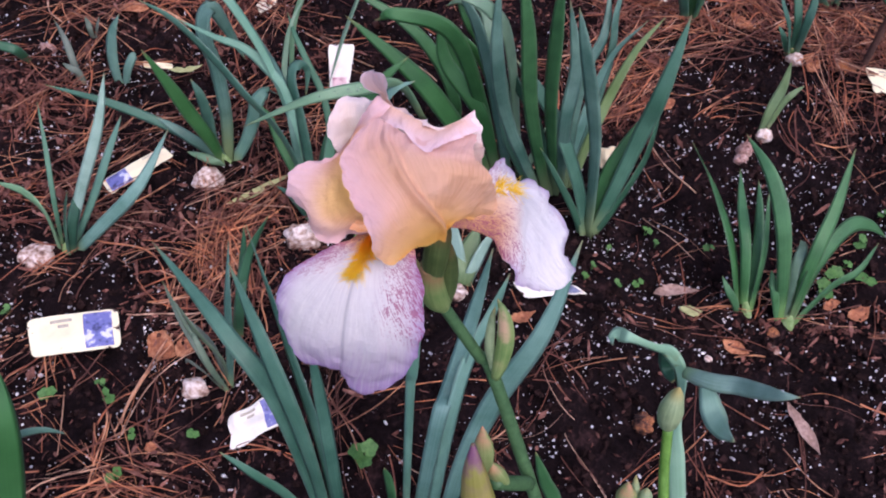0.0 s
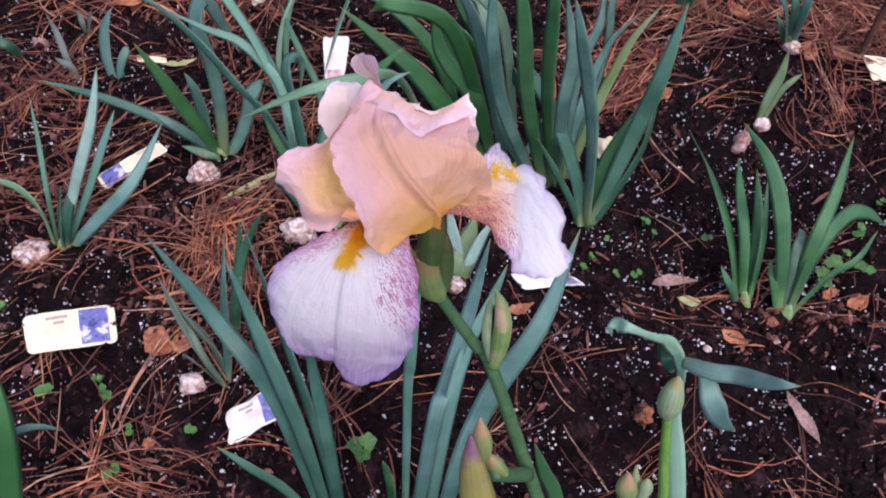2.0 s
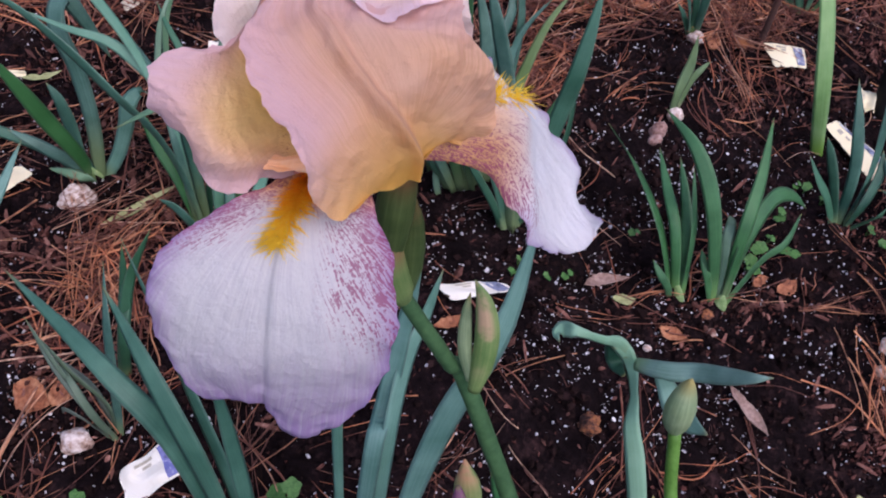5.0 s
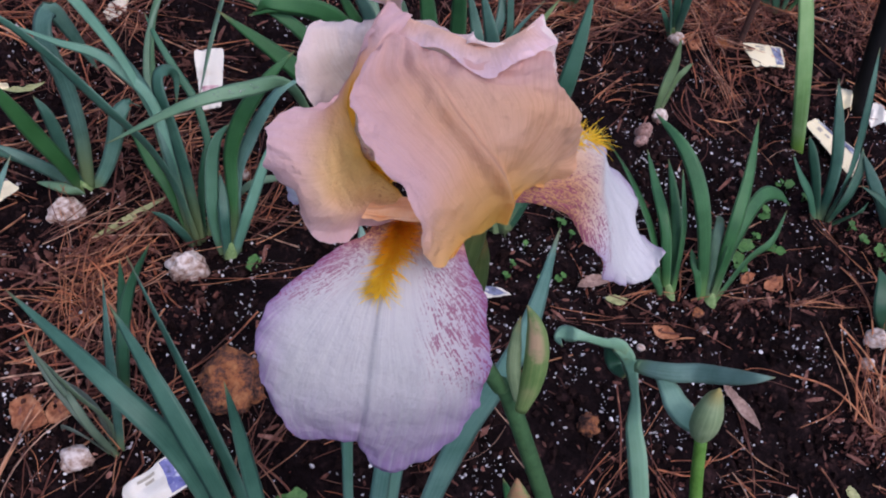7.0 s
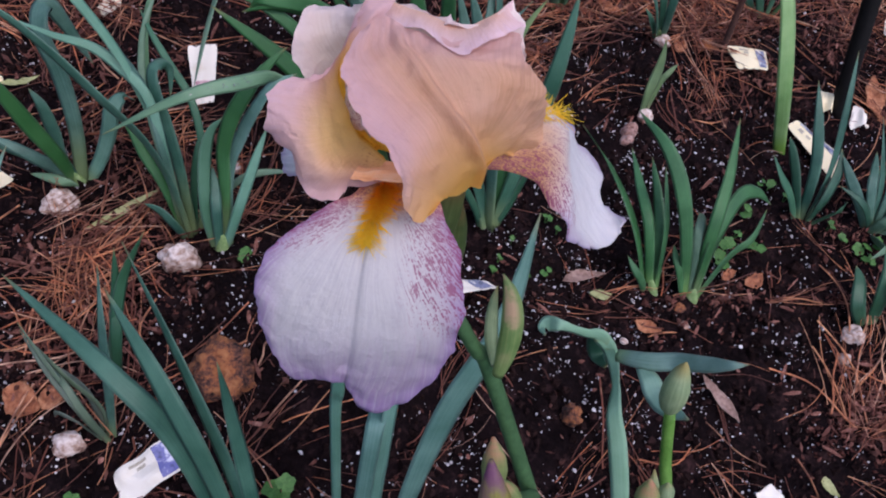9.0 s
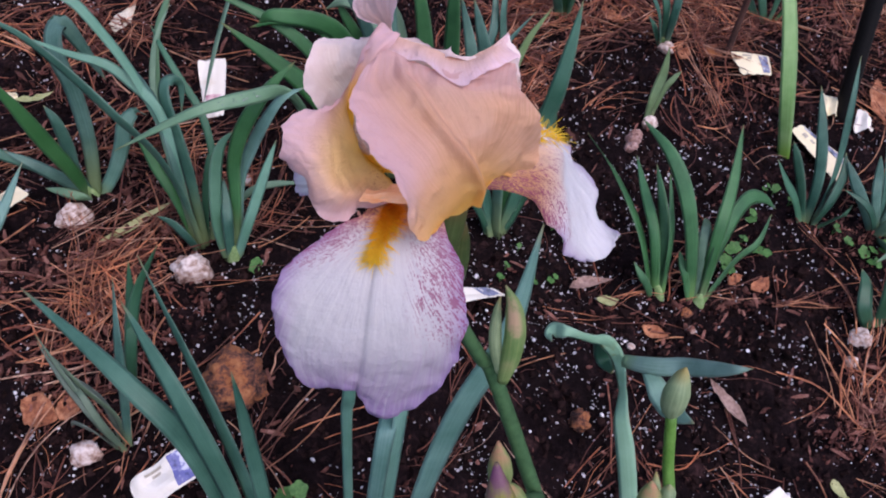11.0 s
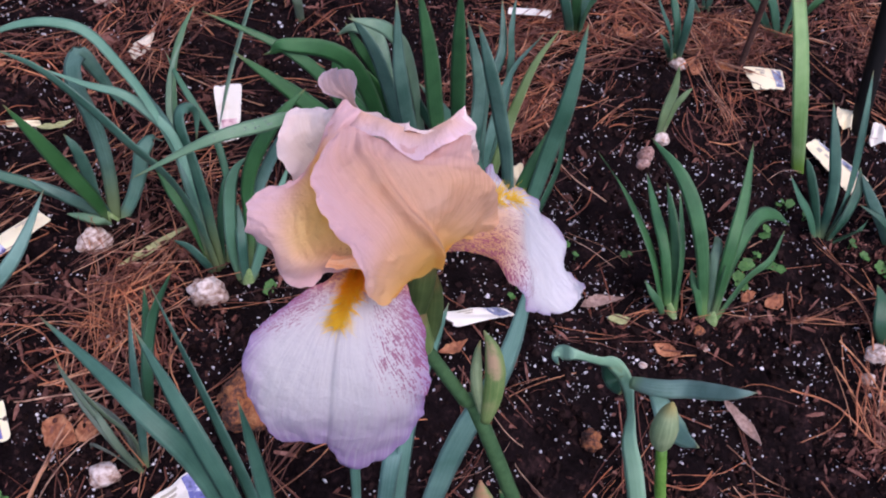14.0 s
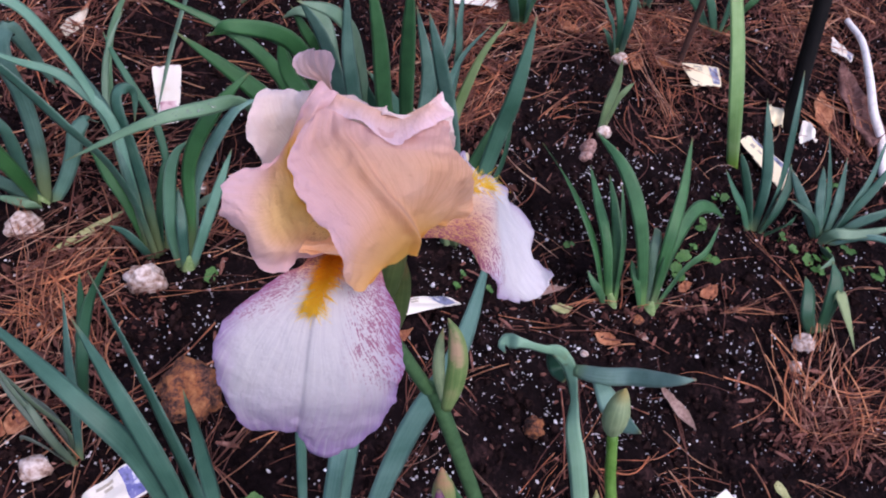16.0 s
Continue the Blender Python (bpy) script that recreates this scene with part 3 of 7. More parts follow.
# straw: (centre x, y, reach x, y, count, main direction in degrees, spread)
STRAW = [
    (-0.43, 0.67, 0.240, 0.105, 90, 25, 45),
    (-0.53, 0.58, 0.120, 0.075, 54, 35, 50),
    (-0.25, 0.63, 0.150, 0.090, 45, 10, 60),
    (-0.33, 0.54, 0.105, 0.105, 54, 110, 50),
    (-0.37, 0.45, 0.075, 0.105, 54, 110, 60),
    (-0.26, 0.39, 0.060, 0.090, 27, 100, 60),
    (-0.77, 0.80, 0.180, 0.180, 260, 30, 60),
    (-0.68, 0.64, 0.150, 0.090, 80, 0, 50),
    (-0.54, 0.35, 0.180, 0.045, 26, 10, 25),
    (-0.52, 0.41, 0.210, 0.150, 15, 140, 60),
    (-0.36, 0.19, 0.105, 0.060, 60, 140, 60),
    (-0.51, 0.18, 0.120, 0.060, 50, 20, 60),
    (-0.14, 0.22, 0.120, 0.075, 24, 50, 60),
    (0.32, 1.00, 0.150, 0.150, 208, 20, 50),
    (0.50, 1.17, 0.240, 0.150, 264, 0, 60),
    (0.73, 1.06, 0.120, 0.150, 152, 40, 60),
    (0.34, 0.74, 0.090, 0.045, 27, 15, 40),
    (0.32, 0.95, 0.070, 0.110, 110, 20, 50),
    (0.30, 0.83, 0.060, 0.060, 50, 20, 50),
    (0.65, 0.89, 0.090, 0.075, 27, 30, 70),
    (0.29, 0.44, 0.240, 0.012, 14, 2, 6),
    (0.45, 0.48, 0.180, 0.030, 8, 8, 20),
    (0.23, 0.34, 0.075, 0.075, 10, 140, 30),
    (0.44, 0.44, 0.045, 0.045, 8, 70, 40),
    (0.56, 0.48, 0.045, 0.060, 8, 110, 40),
    (0.71, 0.33, 0.075, 0.075, 60, 40, 50),
    (0.67, 0.46, 0.075, 0.045, 11, 0, 60),
    (0.14, 0.26, 0.060, 0.075, 16, 110, 40),
    (0.40, 0.25, 0.120, 0.060, 9, 150, 40),
    (0.56, 0.60, 0.120, 0.045, 8, 20, 40),
    (-0.53, 1.20, 0.300, 0.180, 470, 20, 50),
    (-0.43, 0.83, 0.120, 0.060, 80, 15, 50),
    (-0.26, 0.73, 0.075, 0.060, 70, 60, 60),
    (-0.39, 0.58, 0.120, 0.060, 48, 30, 60),
    (-0.33, 1.03, 0.150, 0.120, 130, 70, 50),
    (-0.03, 1.22, 0.150, 0.120, 88, 40, 60),
    (0.42, 1.21, 0.150, 0.105, 136, 20, 50),
    (0.80, 1.09, 0.180, 0.075, 120, 10, 50),
    (0.69, 0.88, 0.075, 0.060, 32, 60, 40),
    (1.09, 1.27, 0.300, 0.240, 336, 20, 60),
    (0.36, 1.14, 0.120, 0.120, 72, 40, 60),
    (0.90, 1.34, 0.300, 0.150, 160, 0, 60),
    (-0.41, 0.63, 0.180, 0.090, 90, 20, 60),
    (0.79, 0.28, 0.075, 0.075, 60, 20, 40),
    (0.82, 0.31, 0.090, 0.090, 70, 50, 40),
    (0.71, 0.51, 0.180, 0.016, 12, 5, 8),
    (0.66, 0.50, 0.140, 0.006, 26, 3, 4),
    (0.26, 0.47, 0.180, 0.016, 8, 10, 14),
    (-0.24, 0.51, 0.075, 0.075, 42, 100, 60),
    (0.87, 0.64, 0.090, 0.060, 32, 30, 60),
    (1.07, 0.84, 0.075, 0.075, 72, 60, 60),
    (1.25, 1.03, 0.075, 0.150, 88, 30, 50),
    (1.33, 1.23, 0.120, 0.120, 120, 20, 60),
    (1.10, 1.13, 0.105, 0.075, 24, 30, 60),
    (0.76, 1.15, 0.105, 0.090, 88, 20, 50),
    (0.98, 1.17, 0.120, 0.075, 28, 10, 60),
    (0.68, 0.86, 0.075, 0.060, 14, 80, 30),
    (0.71, 0.81, 0.075, 0.060, 11, 20, 30),
    (0.0, 1.95, 1.2, 0.30, 1100, 0, 70),
    (0.2, 0.60, 0.8, 0.5, 130, 30, 90),
]
# single needles on the open soil
LOOSE = [
    (0.42, 0.31, 0.30, 0.15, 75, -40, 50),
    (-0.45, 0.26, 0.22, 0.12, 110, 20, 60),
    (0.62, 0.84, 0.20, 0.14, 60, 60, 50),
    (0.38, 0.58, 0.26, 0.12, 55, 15, 60),
    (-0.60, 0.85, 0.20, 0.10, 55, 15, 40),
    (0.02, 0.28, 0.20, 0.12, 40, 60, 60),
    (-0.58, 0.48, 0.14, 0.08, 24, -10, 40),
    (-0.12, 1.02, 0.12, 0.12, 16, 40, 50),
]
BARE = [
    (-0.57, 0.47, 0.09),
    (-0.49, 0.28, 0.1),
    (-0.47, 0.34, 0.06),
    (-0.07, 0.24, 0.12),
    (0.26, 0.57, 0.13),
    (0.43, 0.78, 0.08),
    (0.49, 0.90, 0.12),
    (0.58, 0.76, 0.08),
    (0.53, 0.54, 0.07),
    (0.19, 0.25, 0.1),
    (0.28, 0.31, 0.07),
    (0.48, 0.30, 0.1),
    (-0.26, 0.32, 0.05),
    (-0.31, 0.27, 0.07),
    (-0.41, 0.30, 0.07),
    (-0.48, 0.22, 0.07),
    (-0.18, 1.13, 0.14),
    (0.51, 0.99, 0.11),
    (0.51, 0.94, 0.13),
    (0.79, 0.71, 0.08),
    (0.67, 0.45, 0.1),
    (0.46, 0.89, 0.10),
    (0.46, 0.73, 0.1),
    (0.66, 0.81, 0.08),
    (0.29, 0.35, 0.12),
    (0.50, 0.34, 0.1),
    (0.32, 0.65, 0.1),
    (-0.20, 0.44, 0.06),
]


def scattered(name, count, shape, sizes, spread, mat, label, category, squash=(0.6, 1.0), sink=0.3, skew=1.0):
    """Many small grains as one object."""
    verts, fac = [], []
    base, tris = shape
    for _ in range(count):
        x, y = spread()
        r = (sizes[0] + (sizes[1] - sizes[0]) * rng.random() ** skew) * (1.0 if rng.random() < 0.94 else 1.6)
        m = Euler((rng.uniform(0, 6.3), rng.uniform(0, 6.3), rng.uniform(0, 6.3))).to_matrix()
        c = Vector((x, y, float(soil_height(x, y)) + r * (1 - sink) * 0.8))
        s = Vector((1, rng.uniform(*squash), rng.uniform(*squash)))
        k = len(verts)
        for b in base:
            v = Vector((b[0] * s[0], b[1] * s[1], b[2] * s[2])) * (r * rng.uniform(0.75, 1.15))
            verts.append(c + m @ v)
        fac += [tuple(k + i for i in t) for t in tris]
    return tagged(new(name, mesh_of(name, verts, fac, mat, smooth=False)), label, category, kind="stuff")


def ball(subdiv):
    bm = bmesh.new()
    bmesh.ops.create_icosphere(bm, subdivisions=subdiv, radius=1.0)
    bm.verts.ensure_lookup_table()
    got = [tuple(v.co) for v in bm.verts], [tuple(v.index for v in f.verts) for f in bm.faces]
    bm.free()
    return got


OCTA = ([(1, 0, 0), (-1, 0, 0), (0, 1, 0), (0, -1, 0), (0, 0, 1), (0, 0, -1)], [(0, 2, 4), (2, 1, 4), (1, 3, 4), (3, 0, 4), (2, 0, 5), (1, 2, 5), (3, 1, 5), (0, 3, 5)])
ICO = ball(1)

# open soil: (centre x, y, reach x, y, how clear)
SOIL = [
    (0.50, 0.93, 0.13, 0.13, 0.97),
    (0.44, 0.80, 0.16, 0.12, 0.95),
    (0.66, 0.93, 0.11, 0.11, 0.88),
    (0.70, 0.86, 0.12, 0.10, 0.85),
    (0.40, 0.64, 0.20, 0.12, 0.93),
    (0.62, 0.73, 0.15, 0.10, 0.88),
    (-0.11, 1.00, 0.11, 0.14, 0.97),
    (-0.22, 1.10, 0.14, 0.09, 0.92),
    (-0.55, 0.86, 0.17, 0.06, 0.9),
    (-0.76, 0.94, 0.12, 0.05, 0.9),
    (-0.70, 0.72, 0.12, 0.05, 0.85),
    (-0.42, 0.74, 0.07, 0.04, 0.85),
    (-0.09, 0.56, 0.10, 0.10, 0.8),
    (-0.58, 0.47, 0.13, 0.07, 0.96),
    (0.30, 0.36, 0.20, 0.12, 0.9),
    (0.02, 0.30, 0.16, 0.12, 0.9),
]


def bareness(x, y):
    """How far a spot is kept clear of straw: open patches of soil."""
    out = 0.0
    for bx, by, r in BARE:
        out = max(out, 0.93 * math.exp(-(((x - bx) ** 2 + (y - by) ** 2) / r**2) ** 2))
    for bx, by, rx, ry, clear in SOIL:
        d = math.hypot((x - bx) / rx, (y - by) / ry) + 0.35 * noise.noise(Vector((x * 14, y * 14, 5)))
        out = max(out, clear * min(1.0, max(0.0, (1.15 - d) / 0.3)))
    patch = 0.9 * (0.5 + 1.3 * noise.noise(Vector((x * 8, y * 8, 8)))) + 0.5 * noise.noise(Vector((x * 23, y * 23, 2)))
    return max(out, min(0.97, patch))


def over_bed():
    return rng.uniform(-0.95, 1.35), rng.uniform(0.02, 2.0)


def over_soil():
    """Thick on the open soil, thinner under the straw."""
    while True:
        x, y = over_bed()
        d = 0.25 + 0.75 * math.exp(-(((x - 0.35) / 0.42) ** 2) - ((y - 0.55) / 0.42) ** 2) + 0.5 * math.exp(-(((x + 0.45) / 0.38) ** 2) - ((y - 0.42) / 0.35) ** 2) + 0.5 * math.exp(-(((x + 0.7) / 0.3) ** 2) - ((y - 1.1) / 0.45) ** 2)
        d *= 0.45 + 0.75 * bareness(x, y)
        clump = 0.4 + 1.2 * noise.noise(Vector((x * 11, y * 11, 3)))
        if rng.random() < d * max(0.12, clump):
            return x, y


scattered("perlite_grains", 23000, ICO, (0.0006, 0.0028), over_soil, perlite_mat, "white perlite grains scattered through dark soil", "perlite", (0.4, 1.0), 0.3, 2.8)
scattered("soil_crumbs", 17000, OCTA, (0.002, 0.0095), over_bed, crumb_mat, "dark crumbs of damp soil", "soil crumbs", sink=0.5)


def over_straw():
    if rng.random() < 0.14:
        return over_bed()
    while True:
        cx, cy, rx, ry, *_ = rng.choices(STRAW, [row[4] for row in STRAW])[0]
        x, y = rng.gauss(cx, rx * 0.62), rng.gauss(cy, ry * 0.62)
        if rng.random() > bareness(x, y):
            return x, y


scattered("bark_chips", 2200, OCTA, (0.004, 0.013), over_straw, chip_mat, "small brown bark chips mixed into soil", "bark chips", (0.2, 0.6))
scattered("mulch_flakes", 34000, OCTA, (0.0012, 0.0072), over_straw, mulch_mat, "fine reddish-brown shredded mulch under the pine straw", "mulch", (0.15, 0.6))


def shreds(count):
    """Flat splinters of shredded bark and wood, as one object."""
    verts, fac = [], []
    for _ in range(count):
        x, y = over_straw()
        length, wide, thick = 0.006 + 0.030 * rng.random() ** 2.2, rng.uniform(0.0016, 0.0062), rng.uniform(0.0006, 0.0014)
        m = Euler((rng.gauss(0, 0.35), rng.gauss(0, 0.16), rng.uniform(0, 6.3))).to_matrix()
        c = Vector((x, y, float(soil_height(x, y)) + 0.003 + rng.random() * 0.006))
        k = len(verts)
        for f, g in ((-0.5, 0.55), (0.0, 1.0), (0.5, 0.35)):
            for a, b in ((-1, -1), (1, -1), (1, 1), (-1, 1)):
                p = Vector((f * length, a * wide * 0.5 * g * rng.uniform(0.7, 1.2), b * thick + 0.05 * length * (1 - 4 * f * f)))
                verts.append(c + m @ p)
        for q in (0, 4):
            fac += [(k + q + a, k + q + (a + 1) % 4, k + q + 4 + (a + 1) % 4, k + q + 4 + a) for a in range(4)]
        fac += [(k + 3, k + 2, k + 1, k), (k + 8, k + 9, k + 10, k + 11)]
    return tagged(new("wood_shreds", mesh_of("wood_shreds", verts, fac, shred_mat, smooth=False)), "flat pinkish-brown splinters of shredded bark and wood", "wood shreds", kind="stuff")


shreds(3000)


def straw(name, areas, share, lengths, lifts, label, mat=needle_mat, thick=1.0, gaps=True):
    verts, fac = [], []
    for cx, cy, rx, ry, count, ang, spread in areas:
        mates = 0
        for _ in range(int(count * share)):
            if mates == 0:
                mx, my = rng.gauss(cx, rx * 0.62), rng.gauss(cy, ry * 0.62)
                ma = ang + rng.gauss(0, spread)
                mid, end = 0.5 * lengths[1], 0.8 * lengths[1]
                dx, dy = math.cos(radians(ma)), math.sin(radians(ma))
                if gaps and rng.random() < max(bareness(mx, my), bareness(mx + mid * dx, my + mid * dy), 0.8 * bareness(mx + end * dx, my + end * dy)):
                    continue
                mates = rng.choice((1, 2, 3, 3, 5, 8))
                mb = rng.gauss(0, 0.5)
                mlift = rng.uniform(*lifts)
            mates -= 1
            x, y = mx + rng.gauss(0, 0.012), my + rng.gauss(0, min(0.012, 0.5 * ry))
            length = rng.uniform(*lengths)
            a = radians(ma + rng.gauss(0, 9))
            bend, sway = mb + rng.gauss(0, 0.22), rng.gauss(0, 0.16)
            r = rng.choice((0.0004, 0.0005, 0.0006, 0.0008, 0.0010, 0.0014)) * rng.uniform(0.85, 1.15) * thick
            lift, slope = mlift + rng.uniform(0, 0.003), rng.gauss(0, 0.08)
            k = len(verts)
            n = 9 if length > 0.05 else 4
            px, py = x, y
            for i in range(n):
                s = i / (n - 1)
                aa = a + bend * (s - 0.5) + sway * math.sin(6.3 * s)
                dx, dy = math.cos(aa), math.sin(aa)
                z = float(ground_height(px, py)) + lift + max(-0.8 * lift, slope * (s - 0.5) * length) + 0.004 * math.sin(s * 3)
                for j in range(3):
                    b = 2.1 * j
                    verts.append((px - dy * r * math.cos(b), py + dx * r * math.cos(b), z + r * math.sin(b)))
                px, py = px + dx * length / (n - 1), py + dy * length / (n - 1)
            for i in range(n - 1):
                for j in range(3):
                    p, q = k + 3 * i + j, k + 3 * i + (j + 1) % 3
                    fac.append((p, q, q + 3, p + 3))
    return tagged(new(name, mesh_of(name, verts, fac, mat)), label, "pine straw", kind="stuff")


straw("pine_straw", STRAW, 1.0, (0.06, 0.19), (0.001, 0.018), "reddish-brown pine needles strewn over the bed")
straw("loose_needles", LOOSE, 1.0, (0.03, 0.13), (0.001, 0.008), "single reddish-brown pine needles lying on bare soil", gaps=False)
straw("straw_bits", [*STRAW, (0.2, 0.6, 1.0, 0.8, 1500, 0, 90)], 0.55, (0.005, 0.020), (0.001, 0.005), "short broken bits of brown pine straw", chip_mat, 0.9)

# ---- the flower ----
HEART = Vector((-0.0089, 0.1457, 0.7654))
fall_front = [
    [(-2.03, -0.02, 0.56), (-1.90, -0.06, 0.67), (-1.74, -0.12, 0.79), (-1.51, -0.13, 0.83), (-1.26, -0.10, 0.76), (-0.98, -0.11, 0.69), (-0.62, -0.12, 0.52)],
    [(-2.36, -1.17, 1.28), (-2.14, -1.11, 1.24), (-1.91, -1.06, 1.20), (-1.61, -1.00, 1.14), (-1.19, -0.96, 1.05), (-0.71, -0.95, 0.94), (-0.21, -0.98, 0.80)],
    [(-2.98, -1.56, 1.35), (-2.61, -1.54, 1.31), (-2.21, -1.55, 1.26), (-1.76, -1.58, 1.18), (-1.14, -1.54, 1.05), (-0.55, -1.48, 0.89), (-0.03, -1.49, 0.74)],
    [(-3.76, -2.14, 1.30), (-3.25, -2.19, 1.29), (-2.63, -2.18, 1.24), (-2.00, -2.20, 1.15), (-1.26, -2.18, 1.00), (-0.50, -2.02, 0.82), (0.14, -2.02, 0.62)],
    [(-4.41, -2.63, 1.07), (-3.72, -2.70, 1.11), (-2.95, -2.75, 1.09), (-2.22, -2.85, 0.97), (-1.45, -2.79, 0.85), (-0.50, -2.64, 0.65), (0.30, -2.55, 0.41)],
    [(-4.79, -3.21, 0.55), (-4.04, -3.29, 0.66), (-3.12, -3.40, 0.65), (-2.35, -3.48, 0.55), (-1.54, -3.46, 0.45), (-0.55, -3.32, 0.29), (0.40, -3.21, 0.02)],
    [(-4.84, -3.77, -0.24), (-4.13, -3.88, -0.16), (-3.28, -3.99, -0.13), (-2.46, -4.10, -0.26), (-1.53, -4.05, -0.25), (-0.50, -3.94, -0.35), (0.45, -3.73, -0.46)],
    [(-4.61, -4.25, -1.22), (-4.08, -4.33, -1.15), (-3.28, -4.45, -1.15), (-2.54, -4.55, -1.26), (-1.61, -4.60, -1.34), (-0.65, -4.47, -1.21), (0.25, -4.26, -1.47)],
    [(-4.11, -4.64, -2.17), (-3.70, -4.77, -2.42), (-3.12, -4.83, -2.33), (-2.63, -4.78, -2.62), (-2.08, -5.11, -3.39), (-1.11, -5.08, -3.40), (-0.07, -4.77, -2.40)],
]
fall_side = [
    [(0.91, -0.31, 1.16), (0.92, -0.26, 1.31), (0.96, -0.18, 1.37), (1.06, 0.02, 1.28), (1.20, 0.28, 1.11)],
    [(1.90, -0.12, 0.85), (1.91, -0.05, 1.07), (1.90, 0.20, 1.30), (2.05, 0.70, 1.55), (2.30, 1.80, 1.80)],
    [(2.74, -0.32, 0.56), (2.75, -0.10, 0.95), (2.75, 0.30, 1.35), (2.80, 0.95, 1.75), (2.55, 2.40, 1.70)],
    [(3.16, -0.87, 0.16), (3.30, -0.30, 0.65), (3.40, 0.20, 1.10), (3.40, 1.05, 1.60), (2.95, 3.05, 1.05)],
    [(3.50, -1.10, 0.02), (3.80, -0.45, 0.25), (3.75, 0.25, 0.65), (3.75, 1.25, 1.05), (3.55, 3.10, -0.10)],
    [(3.74, -1.27, -0.15), (4.00, -0.60, -0.15), (4.05, 0.25, 0.10), (4.10, 1.40, 0.30), (4.40, 3.45, -0.70)],
    [(3.81, -1.45, -0.55), (4.25, -0.75, -0.60), (4.45, 0.20, -0.45), (4.50, 1.35, -0.45), (5.00, 3.35, -1.10)],
    [(4.20, -1.35, -1.00), (4.50, -0.80, -1.00), (4.75, 0.10, -0.95), (4.95, 1.20, -1.00), (5.30, 2.95, -1.60)],
    [(4.60, -1.20, -1.45), (4.80, -0.80, -1.40), (5.05, 0.00, -1.40), (5.35, 0.85, -1.45), (6.05, 2.05, -1.90)],
    [(4.92, -0.99, -1.79), (5.20, -0.80, -1.85), (5.40, -0.30, -1.75), (5.65, 0.35, -1.75), (5.95, 1.25, -2.40)],
    [(5.20, -0.95, -2.00), (5.60, -0.80, -2.10), (5.90, -0.58, -2.15), (6.10, -0.35, -1.95), (6.25, -0.15, -1.62)],
]
fall_back = [
    [(-1.85, 0.62, 0.28), (-1.84, 0.64, 0.65), (-1.84, 0.81, 0.88), (-1.92, 1.17, 0.98), (-2.02, 1.56, 0.97)],
    [(-2.57, 1.12, -0.50), (-2.58, 1.19, 0.02), (-2.56, 1.14, 1.08), (-2.49, 1.35, 1.83), (-2.42, 1.88, 2.24)],
    [(-3.19, 1.92, -1.90), (-3.23, 1.95, -1.29), (-3.19, 2.00, -0.29), (-2.99, 1.96, 1.16), (-2.75, 2.32, 1.74)],
    [(-3.88, 2.76, -3.30), (-3.97, 2.82, -2.79), (-3.92, 2.91, -2.25), (-3.72, 3.31, -1.95), (-3.46, 3.81, -1.94)],
    [(-4.32, 3.50, -4.11), (-4.45, 3.64, -3.80), (-4.46, 3.74, -3.50), (-4.34, 3.94, -3.35), (-4.10, 4.34, -3.53)],
]
standard_front = [
    [(-0.26, -1.54, 1.48), (-0.02, -1.34, 1.29), (0.29, -1.11, 1.04), (0.58, -0.88, 0.93), (0.77, -0.72, 1.10), (0.85, -0.64, 1.50)],
    [(-0.86, -2.34, 1.61), (-0.47, -1.71, 1.70), (0.03, -1.19, 1.81), (0.50, -0.84, 1.81), (0.99, -0.54, 1.76), (1.45, -0.27, 1.77)],
    [(-1.43, -2.50, 2.86), (-1.08, -1.81, 2.86), (-0.48, -1.25, 2.78), (0.17, -0.83, 2.80), (1.07, -0.43, 2.51), (2.28, 0.23, 1.21)],
    [(-1.75, -1.94, 3.53), (-1.28, -1.27, 3.44), (-0.71, -0.83, 3.49), (-0.15, -0.58, 3.58), (1.08, -0.24, 3.40), (2.65, 0.46, 1.74)],
    [(-2.37, -1.00, 3.91), (-1.83, -0.43, 3.79), (-1.23, -0.14, 3.85), (-0.61, -0.08, 3.95), (0.87, 0.09, 4.06), (2.50, 0.51, 2.97)],
    [(-2.73, -0.35, 3.99), (-2.16, 0.30, 3.87), (-1.56, 0.55, 3.93), (-0.99, 0.67, 4.05), (0.45, 0.45, 4.29), (2.03, 0.62, 3.84)],
    [(-2.75, 0.61, 4.00), (-2.26, 1.06, 3.96), (-1.75, 1.26, 3.99), (-1.29, 1.25, 4.05), (0.15, 0.64, 4.30), (1.68, 0.84, 4.17)],
    [(-2.15, 1.83, 4.09), (-1.91, 1.98, 4.10), (-1.65, 2.00, 4.09), (-1.29, 1.89, 4.10), (-0.02, 1.16, 4.27), (1.73, 2.04, 4.14)],
]
